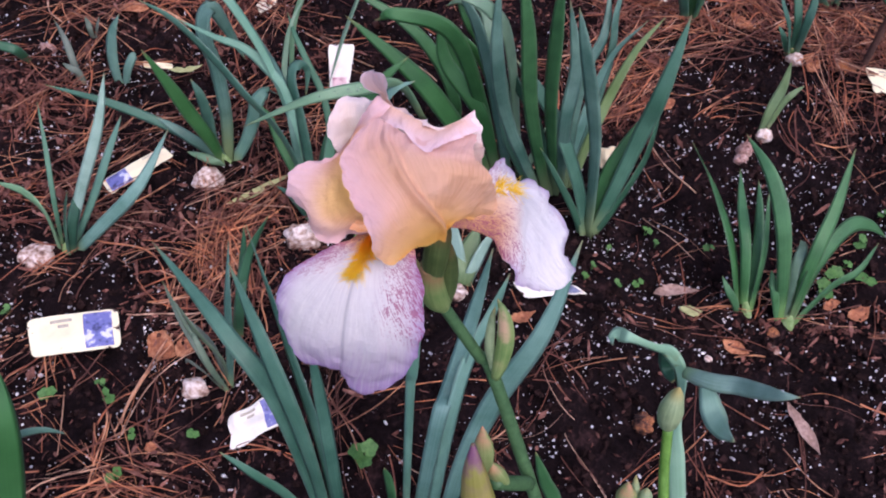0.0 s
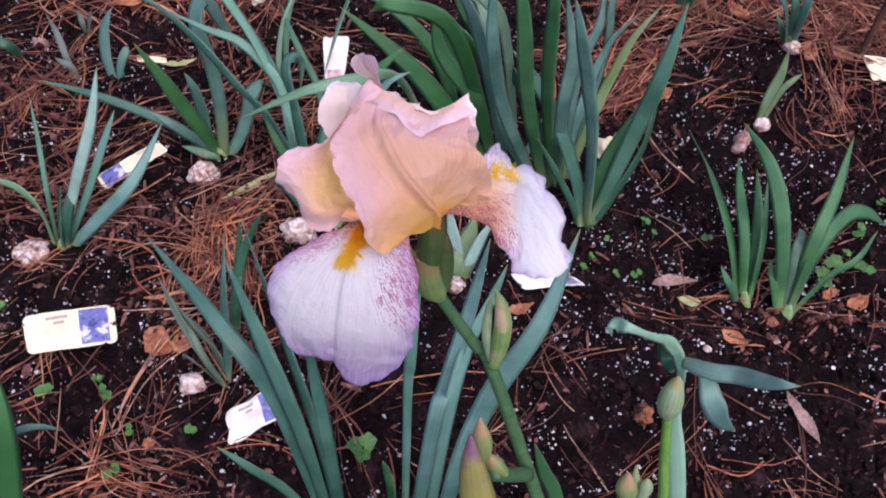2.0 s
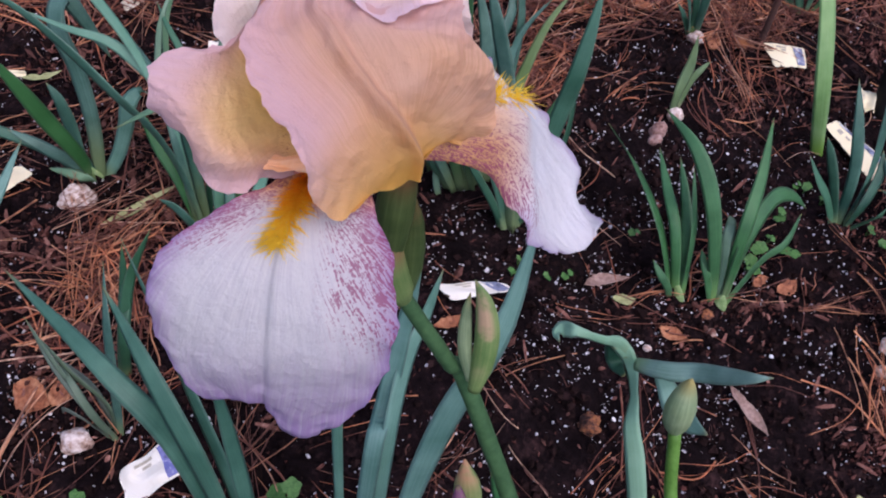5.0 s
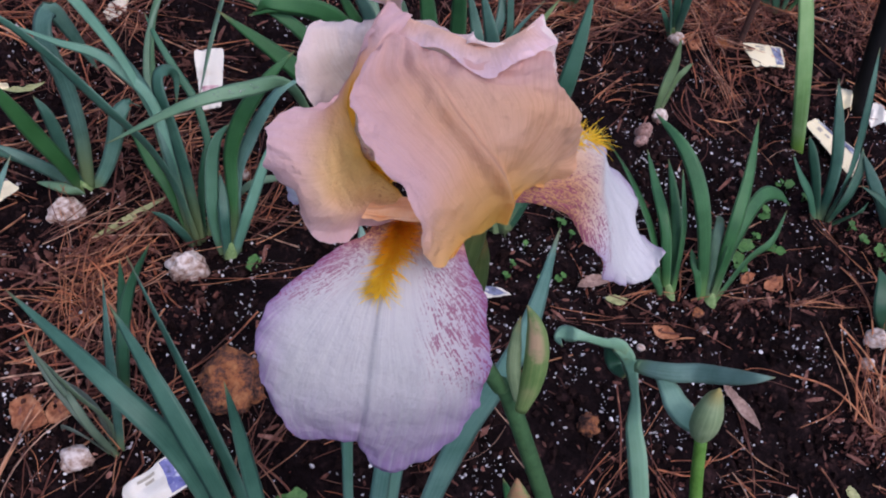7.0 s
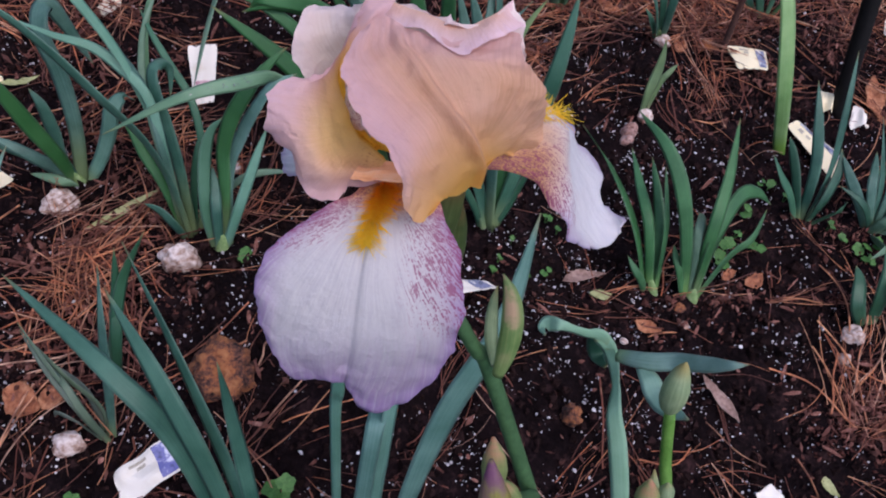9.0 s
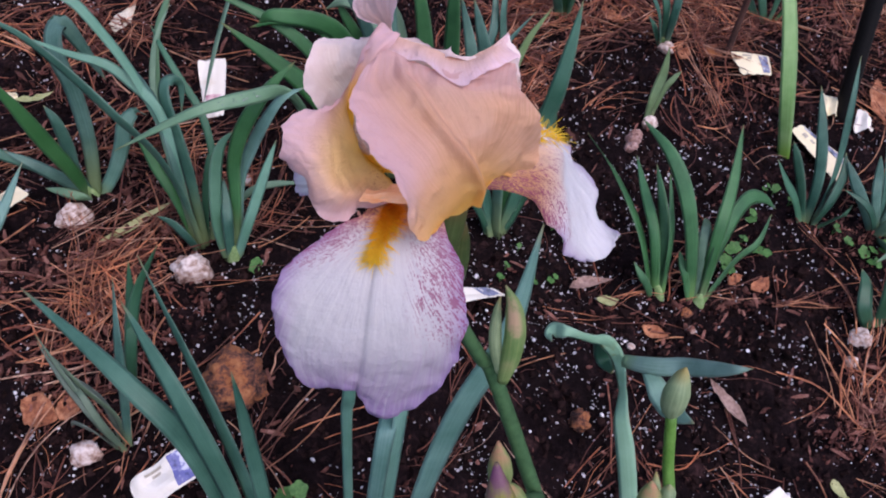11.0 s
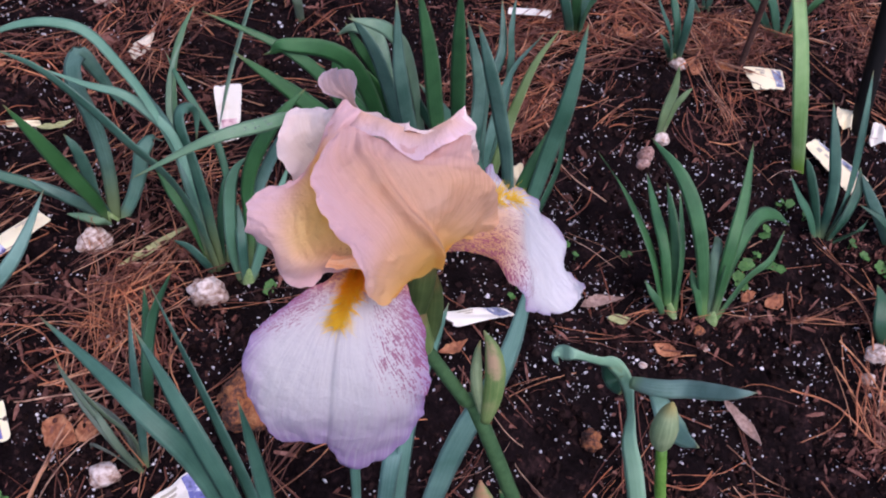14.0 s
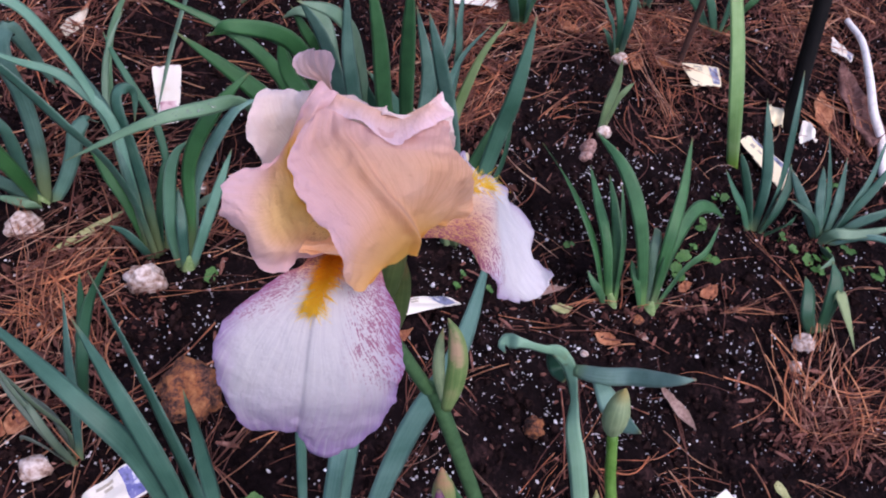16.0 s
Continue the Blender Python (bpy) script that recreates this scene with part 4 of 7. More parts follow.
standard_side = [
    [(-1.49, -0.96, 1.50), (-1.50, -0.77, 1.50), (-1.50, -0.49, 1.44), (-1.50, -0.24, 1.36), (-1.54, -0.02, 1.25), (-1.60, 0.20, 1.14), (-1.66, 0.43, 1.03), (-1.68, 0.53, 0.97), (-0.88, 0.95, -0.13)],
    [(-2.14, -0.94, 1.39), (-2.13, -0.57, 1.39), (-2.10, -0.06, 1.36), (-2.09, 0.53, 1.26), (-2.14, 0.79, 1.18), (-2.20, 0.97, 1.16), (-2.29, 1.16, 1.15), (-2.30, 1.26, 1.09), (-1.38, 1.45, 0.07)],
    [(-2.68, -1.26, 1.44), (-2.73, -1.07, 1.92), (-2.76, -0.43, 1.96), (-2.69, 0.40, 1.90), (-2.61, 0.64, 2.07), (-2.65, 0.95, 2.03), (-2.70, 1.26, 1.97), (-2.67, 1.32, 2.02), (-1.90, 1.75, 0.88)],
    [(-3.10, -1.40, 1.39), (-3.20, -1.36, 2.36), (-3.27, -0.94, 2.86), (-3.20, -0.16, 2.89), (-3.02, 0.58, 2.80), (-2.88, 1.03, 2.75), (-2.80, 1.45, 2.67), (-2.70, 1.47, 2.83), (-2.44, 1.85, 1.94)],
    [(-3.57, -1.35, 1.70), (-3.67, -1.27, 2.70), (-3.72, -0.99, 3.35), (-3.63, -0.40, 3.50), (-3.34, 0.32, 3.42), (-2.94, 1.07, 3.25), (-2.69, 1.71, 3.34), (-2.35, 1.75, 3.56), (-2.18, 1.77, 3.67)],
    [(-3.87, -1.01, 2.47), (-4.02, -1.03, 3.26), (-4.09, -0.85, 3.73), (-3.99, -0.46, 3.87), (-3.69, 0.06, 3.79), (-3.03, 0.82, 3.43), (-2.42, 2.31, 3.78), (-2.07, 2.17, 3.94), (-1.89, 2.10, 4.02)],
    [(-4.24, -0.73, 3.06), (-4.44, -0.82, 3.56), (-4.49, -0.73, 3.91), (-4.41, -0.41, 4.01), (-4.04, -0.03, 3.90), (-3.08, 0.90, 3.48), (-2.03, 2.84, 4.19), (-1.69, 2.63, 4.30), (-1.52, 2.52, 4.35)],
]
standard_back = [
    [(-3.00, 3.25, -1.86), (-2.06, 3.16, -1.74), (-1.17, 2.83, -1.31), (-0.26, 2.11, -0.39), (0.68, 1.83, -0.04), (1.45, 1.35, 0.40), (2.10, 1.04, 0.80)],
    [(-3.53, 2.87, 0.69), (-2.79, 3.35, 0.29), (-2.02, 3.44, 0.37), (-1.09, 3.12, 1.06), (-0.11, 2.70, 1.70), (0.96, 1.99, 2.52), (2.04, 1.68, 2.89)],
    [(-3.92, 3.26, 1.71), (-3.23, 3.60, 1.57), (-2.38, 3.68, 1.66), (-1.37, 3.23, 2.04), (-0.36, 2.49, 2.83), (0.75, 1.69, 3.62), (2.01, 1.70, 3.49)],
    [(-3.74, 4.12, 2.05), (-3.06, 4.22, 2.12), (-2.35, 3.81, 2.47), (-1.55, 3.06, 3.10), (-0.48, 2.28, 3.76), (0.67, 1.80, 4.21), (1.88, 1.99, 3.95)],
    [(-3.30, 4.63, 2.10), (-2.75, 4.52, 2.37), (-2.13, 3.99, 2.87), (-1.62, 3.31, 3.67), (-0.49, 2.40, 3.96), (0.44, 1.77, 4.14), (1.59, 2.57, 4.39)],
]
standard_margin = [
    [(-1.88, 3.29, 3.78), (-1.45, 2.92, 3.94), (-0.71, 2.43, 3.99), (-0.05, 2.06, 4.01), (0.45, 1.88, 4.11), (1.05, 2.17, 4.33), (1.58, 2.56, 4.46)],
    [(-1.79, 2.82, 3.71), (-1.34, 2.44, 3.91), (-0.79, 1.88, 4.15), (-0.09, 1.35, 4.22), (0.38, 1.29, 4.31), (1.05, 1.70, 4.40), (1.70, 2.20, 4.30)],
    [(-1.66, 2.40, 3.68), (-1.32, 1.92, 4.01), (-0.68, 1.31, 4.31), (-0.11, 0.66, 4.37), (0.39, 0.73, 4.43), (1.04, 1.30, 4.41), (1.86, 1.90, 4.19)],
]
standard_curl = [
    [(-2.02, 3.30, 3.05), (-1.65, 3.30, 3.14), (-1.20, 3.30, 3.05)],
    [(-1.89, 3.45, 3.46), (-1.69, 3.37, 3.61), (-1.42, 3.28, 3.67)],
    [(-1.93, 3.56, 3.67), (-1.71, 3.43, 3.89), (-1.48, 3.20, 4.08)],
    [(-2.45, 3.66, 3.83), (-1.99, 3.47, 4.31), (-1.50, 3.06, 4.67)],
    [(-2.54, 3.77, 4.21), (-2.06, 3.46, 4.81), (-1.53, 2.93, 5.13)],
    [(-2.38, 3.91, 4.41), (-2.02, 3.36, 5.11), (-1.66, 2.86, 5.52)],
]
style_arm = [
    [(-0.90, -0.59, 1.84), (-0.94, -0.86, 1.90), (-0.99, -1.08, 1.93), (-1.00, -1.30, 1.85)],
    [(-1.46, -0.51, 1.67), (-1.50, -0.75, 1.75), (-1.57, -0.97, 1.81), (-1.58, -1.19, 1.75)],
    [(-1.91, -0.48, 1.49), (-1.99, -0.69, 1.58), (-2.08, -0.91, 1.64), (-2.06, -1.08, 1.61)],
    [(-2.36, -0.34, 1.43), (-2.42, -0.57, 1.51), (-2.43, -0.80, 1.57), (-2.38, -0.99, 1.55)],
    [(-2.70, -0.24, 1.43), (-2.69, -0.46, 1.47), (-2.65, -0.70, 1.51), (-2.58, -0.90, 1.51)],
]
stem_line = [(0.002, 0.148, 0.700), (0.012, 0.145, 0.679), (0.023, 0.142, 0.656), (0.032, 0.139, 0.639), (0.072, 0.090, 0.545), (0.110, 0.045, 0.450), (0.132, 0.025, 0.250), (0.136, 0.025, 0.020)]
cup_line = [(0.0029, 0.1475, 0.6964), (-0.0010, 0.1486, 0.7058), (-0.0038, 0.1507, 0.7169), (-0.0046, 0.1527, 0.7275)]
cup_tip = [(-0.0040, 0.1500, 0.7110), (-0.0080, 0.1518, 0.7205), (-0.0112, 0.1538, 0.7310)]
ovary_line = [(-0.0035, 0.1525, 0.7200), (-0.0026, 0.1532, 0.7387), (-0.0018, 0.1552, 0.7513), (-0.0012, 0.1540, 0.7590)]
valve_line = [(0.0030, 0.1490, 0.7030), (0.0034, 0.1525, 0.7202), (0.0027, 0.1544, 0.7370), (0.0003, 0.1567, 0.7511)]
spathe_line = [(0.0322, 0.1335, 0.6500), (0.0338, 0.1394, 0.6660), (0.0340, 0.1455, 0.6770), (0.0317, 0.1511, 0.6880), (0.0277, 0.1558, 0.6955)]
spathe_back = [(0.0305, 0.1360, 0.6540), (0.0272, 0.1440, 0.6670), (0.0268, 0.1520, 0.6790), (0.0275, 0.1560, 0.6860)]
bud_branch = [(0.060, 0.099, 0.578), (0.047, 0.093, 0.600), (0.037, 0.089, 0.616)]
bud_small = [(0.044, 0.091, 0.606), (0.037, 0.094, 0.619), (0.033, 0.097, 0.626)]
bud_red = [(0.031, 0.094, 0.619), (0.029, 0.101, 0.638), (0.027, 0.108, 0.649)]
bud_purple = [(0.035, 0.064, 0.607), (0.029, 0.073, 0.630), (0.024, 0.086, 0.651), (0.022, 0.096, 0.661)]


def swollen(name, points, radius, mat, owner, label="", squash=0.8, profile=(0.45, 0.9, 1.0, 0.85, 0.5, 0.08)):
    me = tube_mesh(name, points, [radius * p for p in profile], mat, 14, 26, squash)
    return part(name, me, owner, label)


bloom = thing("iris_flower", stem_line[-1], "open peach and white bearded iris on its stalk", "iris flower")
part("stem", tube_mesh("stem", stem_line, [0.0028, 0.0029, 0.0031, 0.0036, 0.0040, 0.0046, 0.005, 0.0056], stem_mat, 12, 40), bloom, "smooth green stalk")
swollen("ovary", ovary_line, 0.0056, ovary_mat, bloom, "olive green ovary", 0.9, (0.9, 1.0, 1.0, 0.95, 0.8, 0.5))
swollen("spathe", cup_line, 0.0070, cup_mat, bloom, "green sheath with a papery brown rim", 0.88, (0.38, 0.72, 0.94, 1.0, 1.0, 0.94, 0.84, 0.74))
swollen("spathe", cup_tip, 0.0030, cup_mat, bloom, "pointed green tip of the sheath", 0.7, (0.9, 1.0, 0.7, 0.1))
swollen("spathe", valve_line, 0.0046, ovary_mat, bloom, "narrow olive sheath valve", 0.7, (0.7, 1.0, 1.0, 0.8, 0.4, 0.06))
swollen("spathe", spathe_line, 0.0045, sheath_mat, bloom, "green bud sheath flushed with tan", 0.75, (0.55, 0.90, 1.0, 1.0, 0.85, 0.50, 0.06))
swollen("spathe", spathe_back, 0.0030, green_bud, bloom, "slim pale green sheath valve", 0.6, (0.6, 1.0, 0.9, 0.5, 0.06))
part("branch", tube_mesh("branch", bud_branch, [0.0042, 0.0040, 0.0036], stem_mat, 10, 12), bloom)
swollen("bud", bud_small, 0.0052, red_mat, bloom, "small tan-tipped side bud")
swollen("bud", bud_red, 0.0055, red_mat, bloom, "closed red-tipped bud")
swollen("bud", bud_purple, 0.0092, purple_mat, bloom, "swollen yellow-green bud with a purple tip", 0.85, (0.6, 0.95, 1.0, 0.75, 0.42, 0.10))

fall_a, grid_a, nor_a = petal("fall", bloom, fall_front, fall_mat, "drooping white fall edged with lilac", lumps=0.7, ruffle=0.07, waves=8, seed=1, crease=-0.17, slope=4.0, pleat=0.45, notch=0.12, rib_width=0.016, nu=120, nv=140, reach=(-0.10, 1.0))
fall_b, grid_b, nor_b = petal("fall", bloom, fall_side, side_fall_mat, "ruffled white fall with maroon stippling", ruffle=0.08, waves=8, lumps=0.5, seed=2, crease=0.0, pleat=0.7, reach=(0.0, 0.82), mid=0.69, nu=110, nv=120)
petal("fall", bloom, fall_back, side_fall_mat, "mostly hidden lilac-white fall", thick=0, ruffle=0.08, waves=7, seed=3, crease=0.05)
petal("standard", bloom, standard_front, standard_mat, "broad peach standard with a faint midrib", ruffle=0.11, waves=7, thick=0, seed=4, nu=120, nv=120, crease=-0.30, rib=0.595, rib_bend=0.47, rib_width=0.020, slope=3.0, pleat=0.6, lumps=1.7)
petal("standard", bloom, standard_side, throat_mat, "peach standard with golden throat", ruffle=0.16, waves=5, thick=0, seed=5, nu=80, nv=80, pleat=0.8, reach=(0.0, 0.92), lumps=1.8)
petal("standard", bloom, standard_back, cream_petal, "arched back standard tinted pink", ruffle=0.12, waves=7, thick=0, seed=6, nu=80, reach=(0.2, 1.0), pleat=0.9, lumps=1.4)
petal("standard_margin", bloom, standard_margin, pink_petal, "pale pink folded margin of the back standard", ruffle=0.04, waves=9, thick=0, seed=8, nu=70, nv=24, reach=(0.7, 1.0), pleat=0.3)
petal("standard_tip", bloom, standard_curl, pink_petal, "curled lilac-pink petal tip", ruffle=0.06, waves=6, thick=0, seed=7, nu=28, nv=32, reach=(0.6, 1.0))


def beard(owner, grid, nor, toward, v0=0.06, v1=0.42, count=900, long=1.0, mid=0.5, wide=2.2, pale=0.0):
    """Fuzzy hairs along the midrib of a fall."""
    verts, fac, uvs = [], [], []
    nv, nu = grid.shape[:2]
    for _ in range(count):
        s = rng.random() ** 1.35
        i = int((v0 + (v1 - v0) * s) * (nv - 1))
        j = min(nu - 2, max(0, int(nu * mid + rng.gauss(0, wide * (1 - 0.72 * s)))))
        base, up = grid[i, j] + (grid[i + 1, j + 1] - grid[i, j]) * rng.random(), nor[i, j] * toward
        ahead = unit(grid[min(i + 2, nv - 1), j] - grid[i, j])
        out = unit(grid[i, min(j + 1, nu - 1)] - grid[i, j]) * (rng.gauss(0, 1.0) - 0.5 * s)
        way = unit(up * rng.uniform(0.35, 0.9) + ahead * rng.uniform(0.4, 1.1) + out)
        length = rng.uniform(0.18, 0.45) * long * (1 + 0.35 * s)
        side = unit(np.cross(way, up + 0.01))
        other = np.cross(way, side)
        k = len(verts)
        for f, rad in ((0.0, 0.012), (0.6, 0.010), (1.0, 0.003)):
            c = base + way * length * f - up * 0.12 * length * f * f
            for a in (0.0, 2.1, 4.2):
                verts.append(np.array(HEART) + 0.01 * (c + rad * (math.cos(a) * side + math.sin(a) * other)))
                uvs.append((f, max(s, pale)))
        for m in (0, 3):
            for a in range(3):
                b = (a + 1) % 3
                fac.append((k + m + a, k + m + b, k + m + b + 3, k + m + a + 3))
    part("beard", mesh_of("beard", verts, fac, beard_mat, uvs), owner, "fuzzy golden-yellow beard")


petal("style_arm", bloom, style_arm, style_mat, "orange-peach style arm over the beard", ruffle=0.12, waves=9, thick=0, seed=9, nu=28, nv=32, reach=(0.15, 0.4))
beard(fall_a, grid_a, nor_a, -1, 0.10, 0.45, 900, 1.15, 0.49, 4.3)
beard(fall_b, grid_b, nor_b, -1, 0.17, 0.31, 110, 1.5, 0.79, 2.5, 0.8)

# ---- the budding stalk with its drooping leaves ----
stalk_line = [(0.145, 0.141, 0.572), (0.150, 0.123, 0.543), (0.157, 0.102, 0.510), (0.176, 0.070, 0.410), (0.197, 0.058, 0.220), (0.206, 0.056, 0.010)]
stalk_bud = [(0.145, 0.1405, 0.570), (0.143, 0.1425, 0.579), (0.1418, 0.146, 0.590), (0.142, 0.1505, 0.599), (0.1412, 0.1525, 0.608)]
stalk_budlet = [(0.115, 0.090, 0.578), (0.113, 0.094, 0.590), (0.1115, 0.099, 0.600)]
budding = thing("iris_bud_stalk", stalk_line[-1], "bright green iris stalk with one closed bud", "iris stalk")
part("stem", tube_mesh("stem", stalk_line, [0.0031, 0.0033, 0.0036, 0.0040, 0.0046, 0.005], stem_light, 12, 26), budding)
swollen("bud", stalk_bud, 0.0072, green_bud, budding, "closed green bud with a tan tip", 0.9, (0.42, 0.80, 1.0, 1.02, 0.80, 0.50, 0.10))
swollen("bract", [(0.1225, 0.0935, 0.570), (0.1195, 0.0985, 0.584), (0.1180, 0.1050, 0.593)], 0.0030, green_bud, budding, "small pale green side bract", 0.7)
swollen("bract", [(0.1235, 0.0905, 0.574), (0.1245, 0.0955, 0.586), (0.1240, 0.0985, 0.592)], 0.0042, green_bud, budding, "small round side bract", 0.9)
limp = thing("iris_plant", (0.318, 0.170, 0.03), "wilted iris with limp bent leaves in bare soil", "iris plant")
LEANING = np.array((-0.38, -0.34, 0.86))
LIMP = [
    ([(0.318, 0.170, 0.020), (0.306, 0.190, 0.090), (0.282, 0.231, 0.175), (0.272, 0.258, 0.208), (0.284, 0.293, 0.202), (0.288, 0.320, 0.200), (0.277, 0.330, 0.220), (0.266, 0.338, 0.230)], 0.0200, leaf_limp, (0.8, 1.0, 1.0, 0.9, 0.62, 0.75, 0.85, 0.8), (0.0, 0.0, 0.1, 0.5, 0.9, 0.5, 0.3, 0.2)),
    ([(0.281, 0.330, 0.215), (0.266, 0.338, 0.231), (0.250, 0.341, 0.232), (0.214, 0.336, 0.262), (0.205, 0.346, 0.248), (0.198, 0.343, 0.244), (0.193, 0.325, 0.264)], 0.0150, leaf_limp, (0.9, 1.1, 0.75, 0.6, 1.0, 1.1, 0.5, 0.0), (0.2, 0.5, 0.6, 0.5, 0.0, -0.2, 0.0)),
    ([(0.270, 0.342, 0.226), (0.276, 0.345, 0.196), (0.281, 0.337, 0.177), (0.278, 0.314, 0.200)], 0.0240, leaf_dark, (0.9, 1.0, 0.9, 0.6, 0.2), (0.3, 0.2, 0.0)),
    ([(0.284, 0.318, 0.222), (0.291, 0.301, 0.250), (0.302, 0.291, 0.266), (0.316, 0.283, 0.284), (0.321, 0.262, 0.327), (0.325, 0.248, 0.358), (0.335, 0.243, 0.371)], 0.0185, leaf_limp, (0.7, 0.9, 1.0, 1.0, 0.95, 0.75, 0.4, 0.0), (0.1, 0.0, 0.1, 0.0)),
    ([(0.284, 0.316, 0.228), (0.298, 0.304, 0.238), (0.293, 0.277, 0.263), (0.290, 0.254, 0.277), (0.286, 0.229, 0.303), (0.285, 0.209, 0.333)], 0.0240, leaf_limp, (0.5, 0.7, 0.6, 0.85, 1.0, 0.95, 0.6, 0.05), (0.2, 0.3, 0.3, 0.0, -0.1)),
]
for line, wide, mat, profile, twist in LIMP:
    part("leaf", leaf_mesh([np.array(p) for p in line], wide, mat, 0.0, 40, 0.0, profile, twist, LEANING), limp, "limp dark green leaf" if mat is leaf_dark else "limp pale blue-green leaf")
budlet = thing("iris_bud", (stalk_budlet[0][0], stalk_budlet[0][1], 0.05), "small green bud with a tan tip on a thin stem", "iris bud")
part("stem", tube_mesh("stem", [(stalk_budlet[0][0] + 0.01, stalk_budlet[0][1] + 0.01, 0.04), stalk_budlet[0]], [0.004, 0.0032], stem_mat, 10, 12), budlet)
swollen("bud", stalk_budlet, 0.0062, red_mat, budlet, "closed tan-tipped bud")

# ---- leaf fans ----
own_left = plant((-0.096, 0.120, 0.008), "blue-green leaf fan of the flowering iris in dark soil")
leaf(own_left, [(-0.096, 0.120, 0.008), (-0.155, 0.229, 0.232), (-0.212, 0.285, 0.303), (-0.323, 0.394, 0.282)], 0.0195, leaf_mid)
leaf(own_left, [(-0.096, 0.120, 0.008), (-0.124, 0.194, 0.215), (-0.161, 0.258, 0.312), (-0.216, 0.347, 0.338)], 0.0210, leaf_mid)
leaf(own_left, [(-0.089, 0.121, 0.008), (-0.107, 0.193, 0.207), (-0.146, 0.274, 0.312), (-0.202, 0.382, 0.357)], 0.0145, leaf_mid)
leaf(own_left, [(-0.085, 0.118, 0.008), (-0.092, 0.172, 0.227), (-0.103, 0.218, 0.328), (-0.111, 0.247, 0.406)], 0.0139, leaf_mid)
leaf(own_left, [(-0.103, 0.120, 0.007), (-0.136, 0.150, 0.173), (-0.171, 0.163, 0.232), (-0.206, 0.178, 0.252)], 0.0126, leaf_mid)

own_right = plant((0.007, 0.112, 0.009), "long pale blue-green leaf fan of the flowering iris")
leaf(own_right, [(-0.010, 0.110, 0.009), (0.008, 0.211, 0.270), (0.019, 0.252, 0.291), (0.035, 0.303, 0.372), (0.044, 0.330, 0.442)], 0.0173, leaf_bloom)
leaf(own_right, [(-0.014, 0.110, 0.008), (-0.021, 0.242, 0.249), (-0.020, 0.259, 0.308), (-0.018, 0.276, 0.354), (-0.013, 0.300, 0.440)], 0.0116, leaf_bloom)
leaf(own_right, [(0.021, 0.113, 0.010), (0.030, 0.154, 0.303), (0.049, 0.189, 0.435), (0.077, 0.220, 0.515), (0.096, 0.269, 0.569)], 0.0198, leaf_bloom)
leaf(own_right, [(0.007, 0.112, 0.009), (0.020, 0.210, 0.253), (0.034, 0.272, 0.317), (0.054, 0.318, 0.334), (0.067, 0.344, 0.372)], 0.0170, leaf_bloom)
leaf(own_right, [(-0.024, 0.109, 0.008), (-0.030, 0.153, 0.171), (-0.035, 0.170, 0.227), (-0.040, 0.177, 0.249)], 0.0151, leaf_green)
leaf(own_right, [(0.194, 0.127, 0.007), (0.139, 0.158, 0.220), (0.118, 0.172, 0.276), (0.103, 0.189, 0.313)], 0.0154, leaf_green)

edge_left = plant((-0.507, 0.081, -0.022), "dark green iris leaves at the edge of the bed")
leaf(edge_left, [(-0.507, 0.081, -0.022), (-0.451, 0.136, 0.142), (-0.426, 0.183, 0.247), (-0.432, 0.233, 0.290)], 0.0295, leaf_green)
leaf(edge_left, [(-0.476, 0.077, -0.022), (-0.464, 0.130, 0.101), (-0.478, 0.158, 0.142), (-0.482, 0.172, 0.182)], 0.0217, leaf_blue)
leaf(edge_left, [(-0.502, 0.187, 0.142), (-0.439, 0.195, 0.186), (-0.415, 0.200, 0.189), (-0.396, 0.200, 0.181)], 0.0095, leaf_blue)

p1 = plant((-0.588, 0.528, -0.022), "young blue-green iris fan beside a name tag")
leaf(p1, [(-0.585, 0.528, -0.022), (-0.537, 0.566, 0.079), (-0.490, 0.617, 0.179), (-0.488, 0.688, 0.217)], 0.0161, leaf_limp)
leaf(p1, [(-0.581, 0.528, -0.022), (-0.528, 0.580, 0.059), (-0.498, 0.634, 0.118), (-0.482, 0.669, 0.148)], 0.0114, leaf_bloom)
leaf(p1, [(-0.577, 0.529, -0.021), (-0.510, 0.544, 0.041), (-0.446, 0.579, 0.103), (-0.413, 0.659, 0.140)], 0.0197, leaf_bloom)
leaf(p1, [(-0.594, 0.527, -0.022), (-0.588, 0.545, 0.058), (-0.615, 0.563, 0.087), (-0.654, 0.570, 0.096)], 0.0169, leaf_pale)
leaf(p1, [(-0.593, 0.532, -0.022), (-0.574, 0.563, 0.078), (-0.577, 0.610, 0.137), (-0.589, 0.659, 0.176)], 0.0069, leaf_blue)
leaf(p1, [(-0.577, 0.523, -0.021), (-0.554, 0.540, 0.039), (-0.544, 0.562, 0.069), (-0.543, 0.581, 0.078)], 0.0157, leaf_dark)
leaf(p1, [(-0.580, 0.521, -0.021), (-0.567, 0.535, 0.029), (-0.569, 0.563, 0.048), (-0.564, 0.581, 0.068)], 0.0145, leaf_dark)

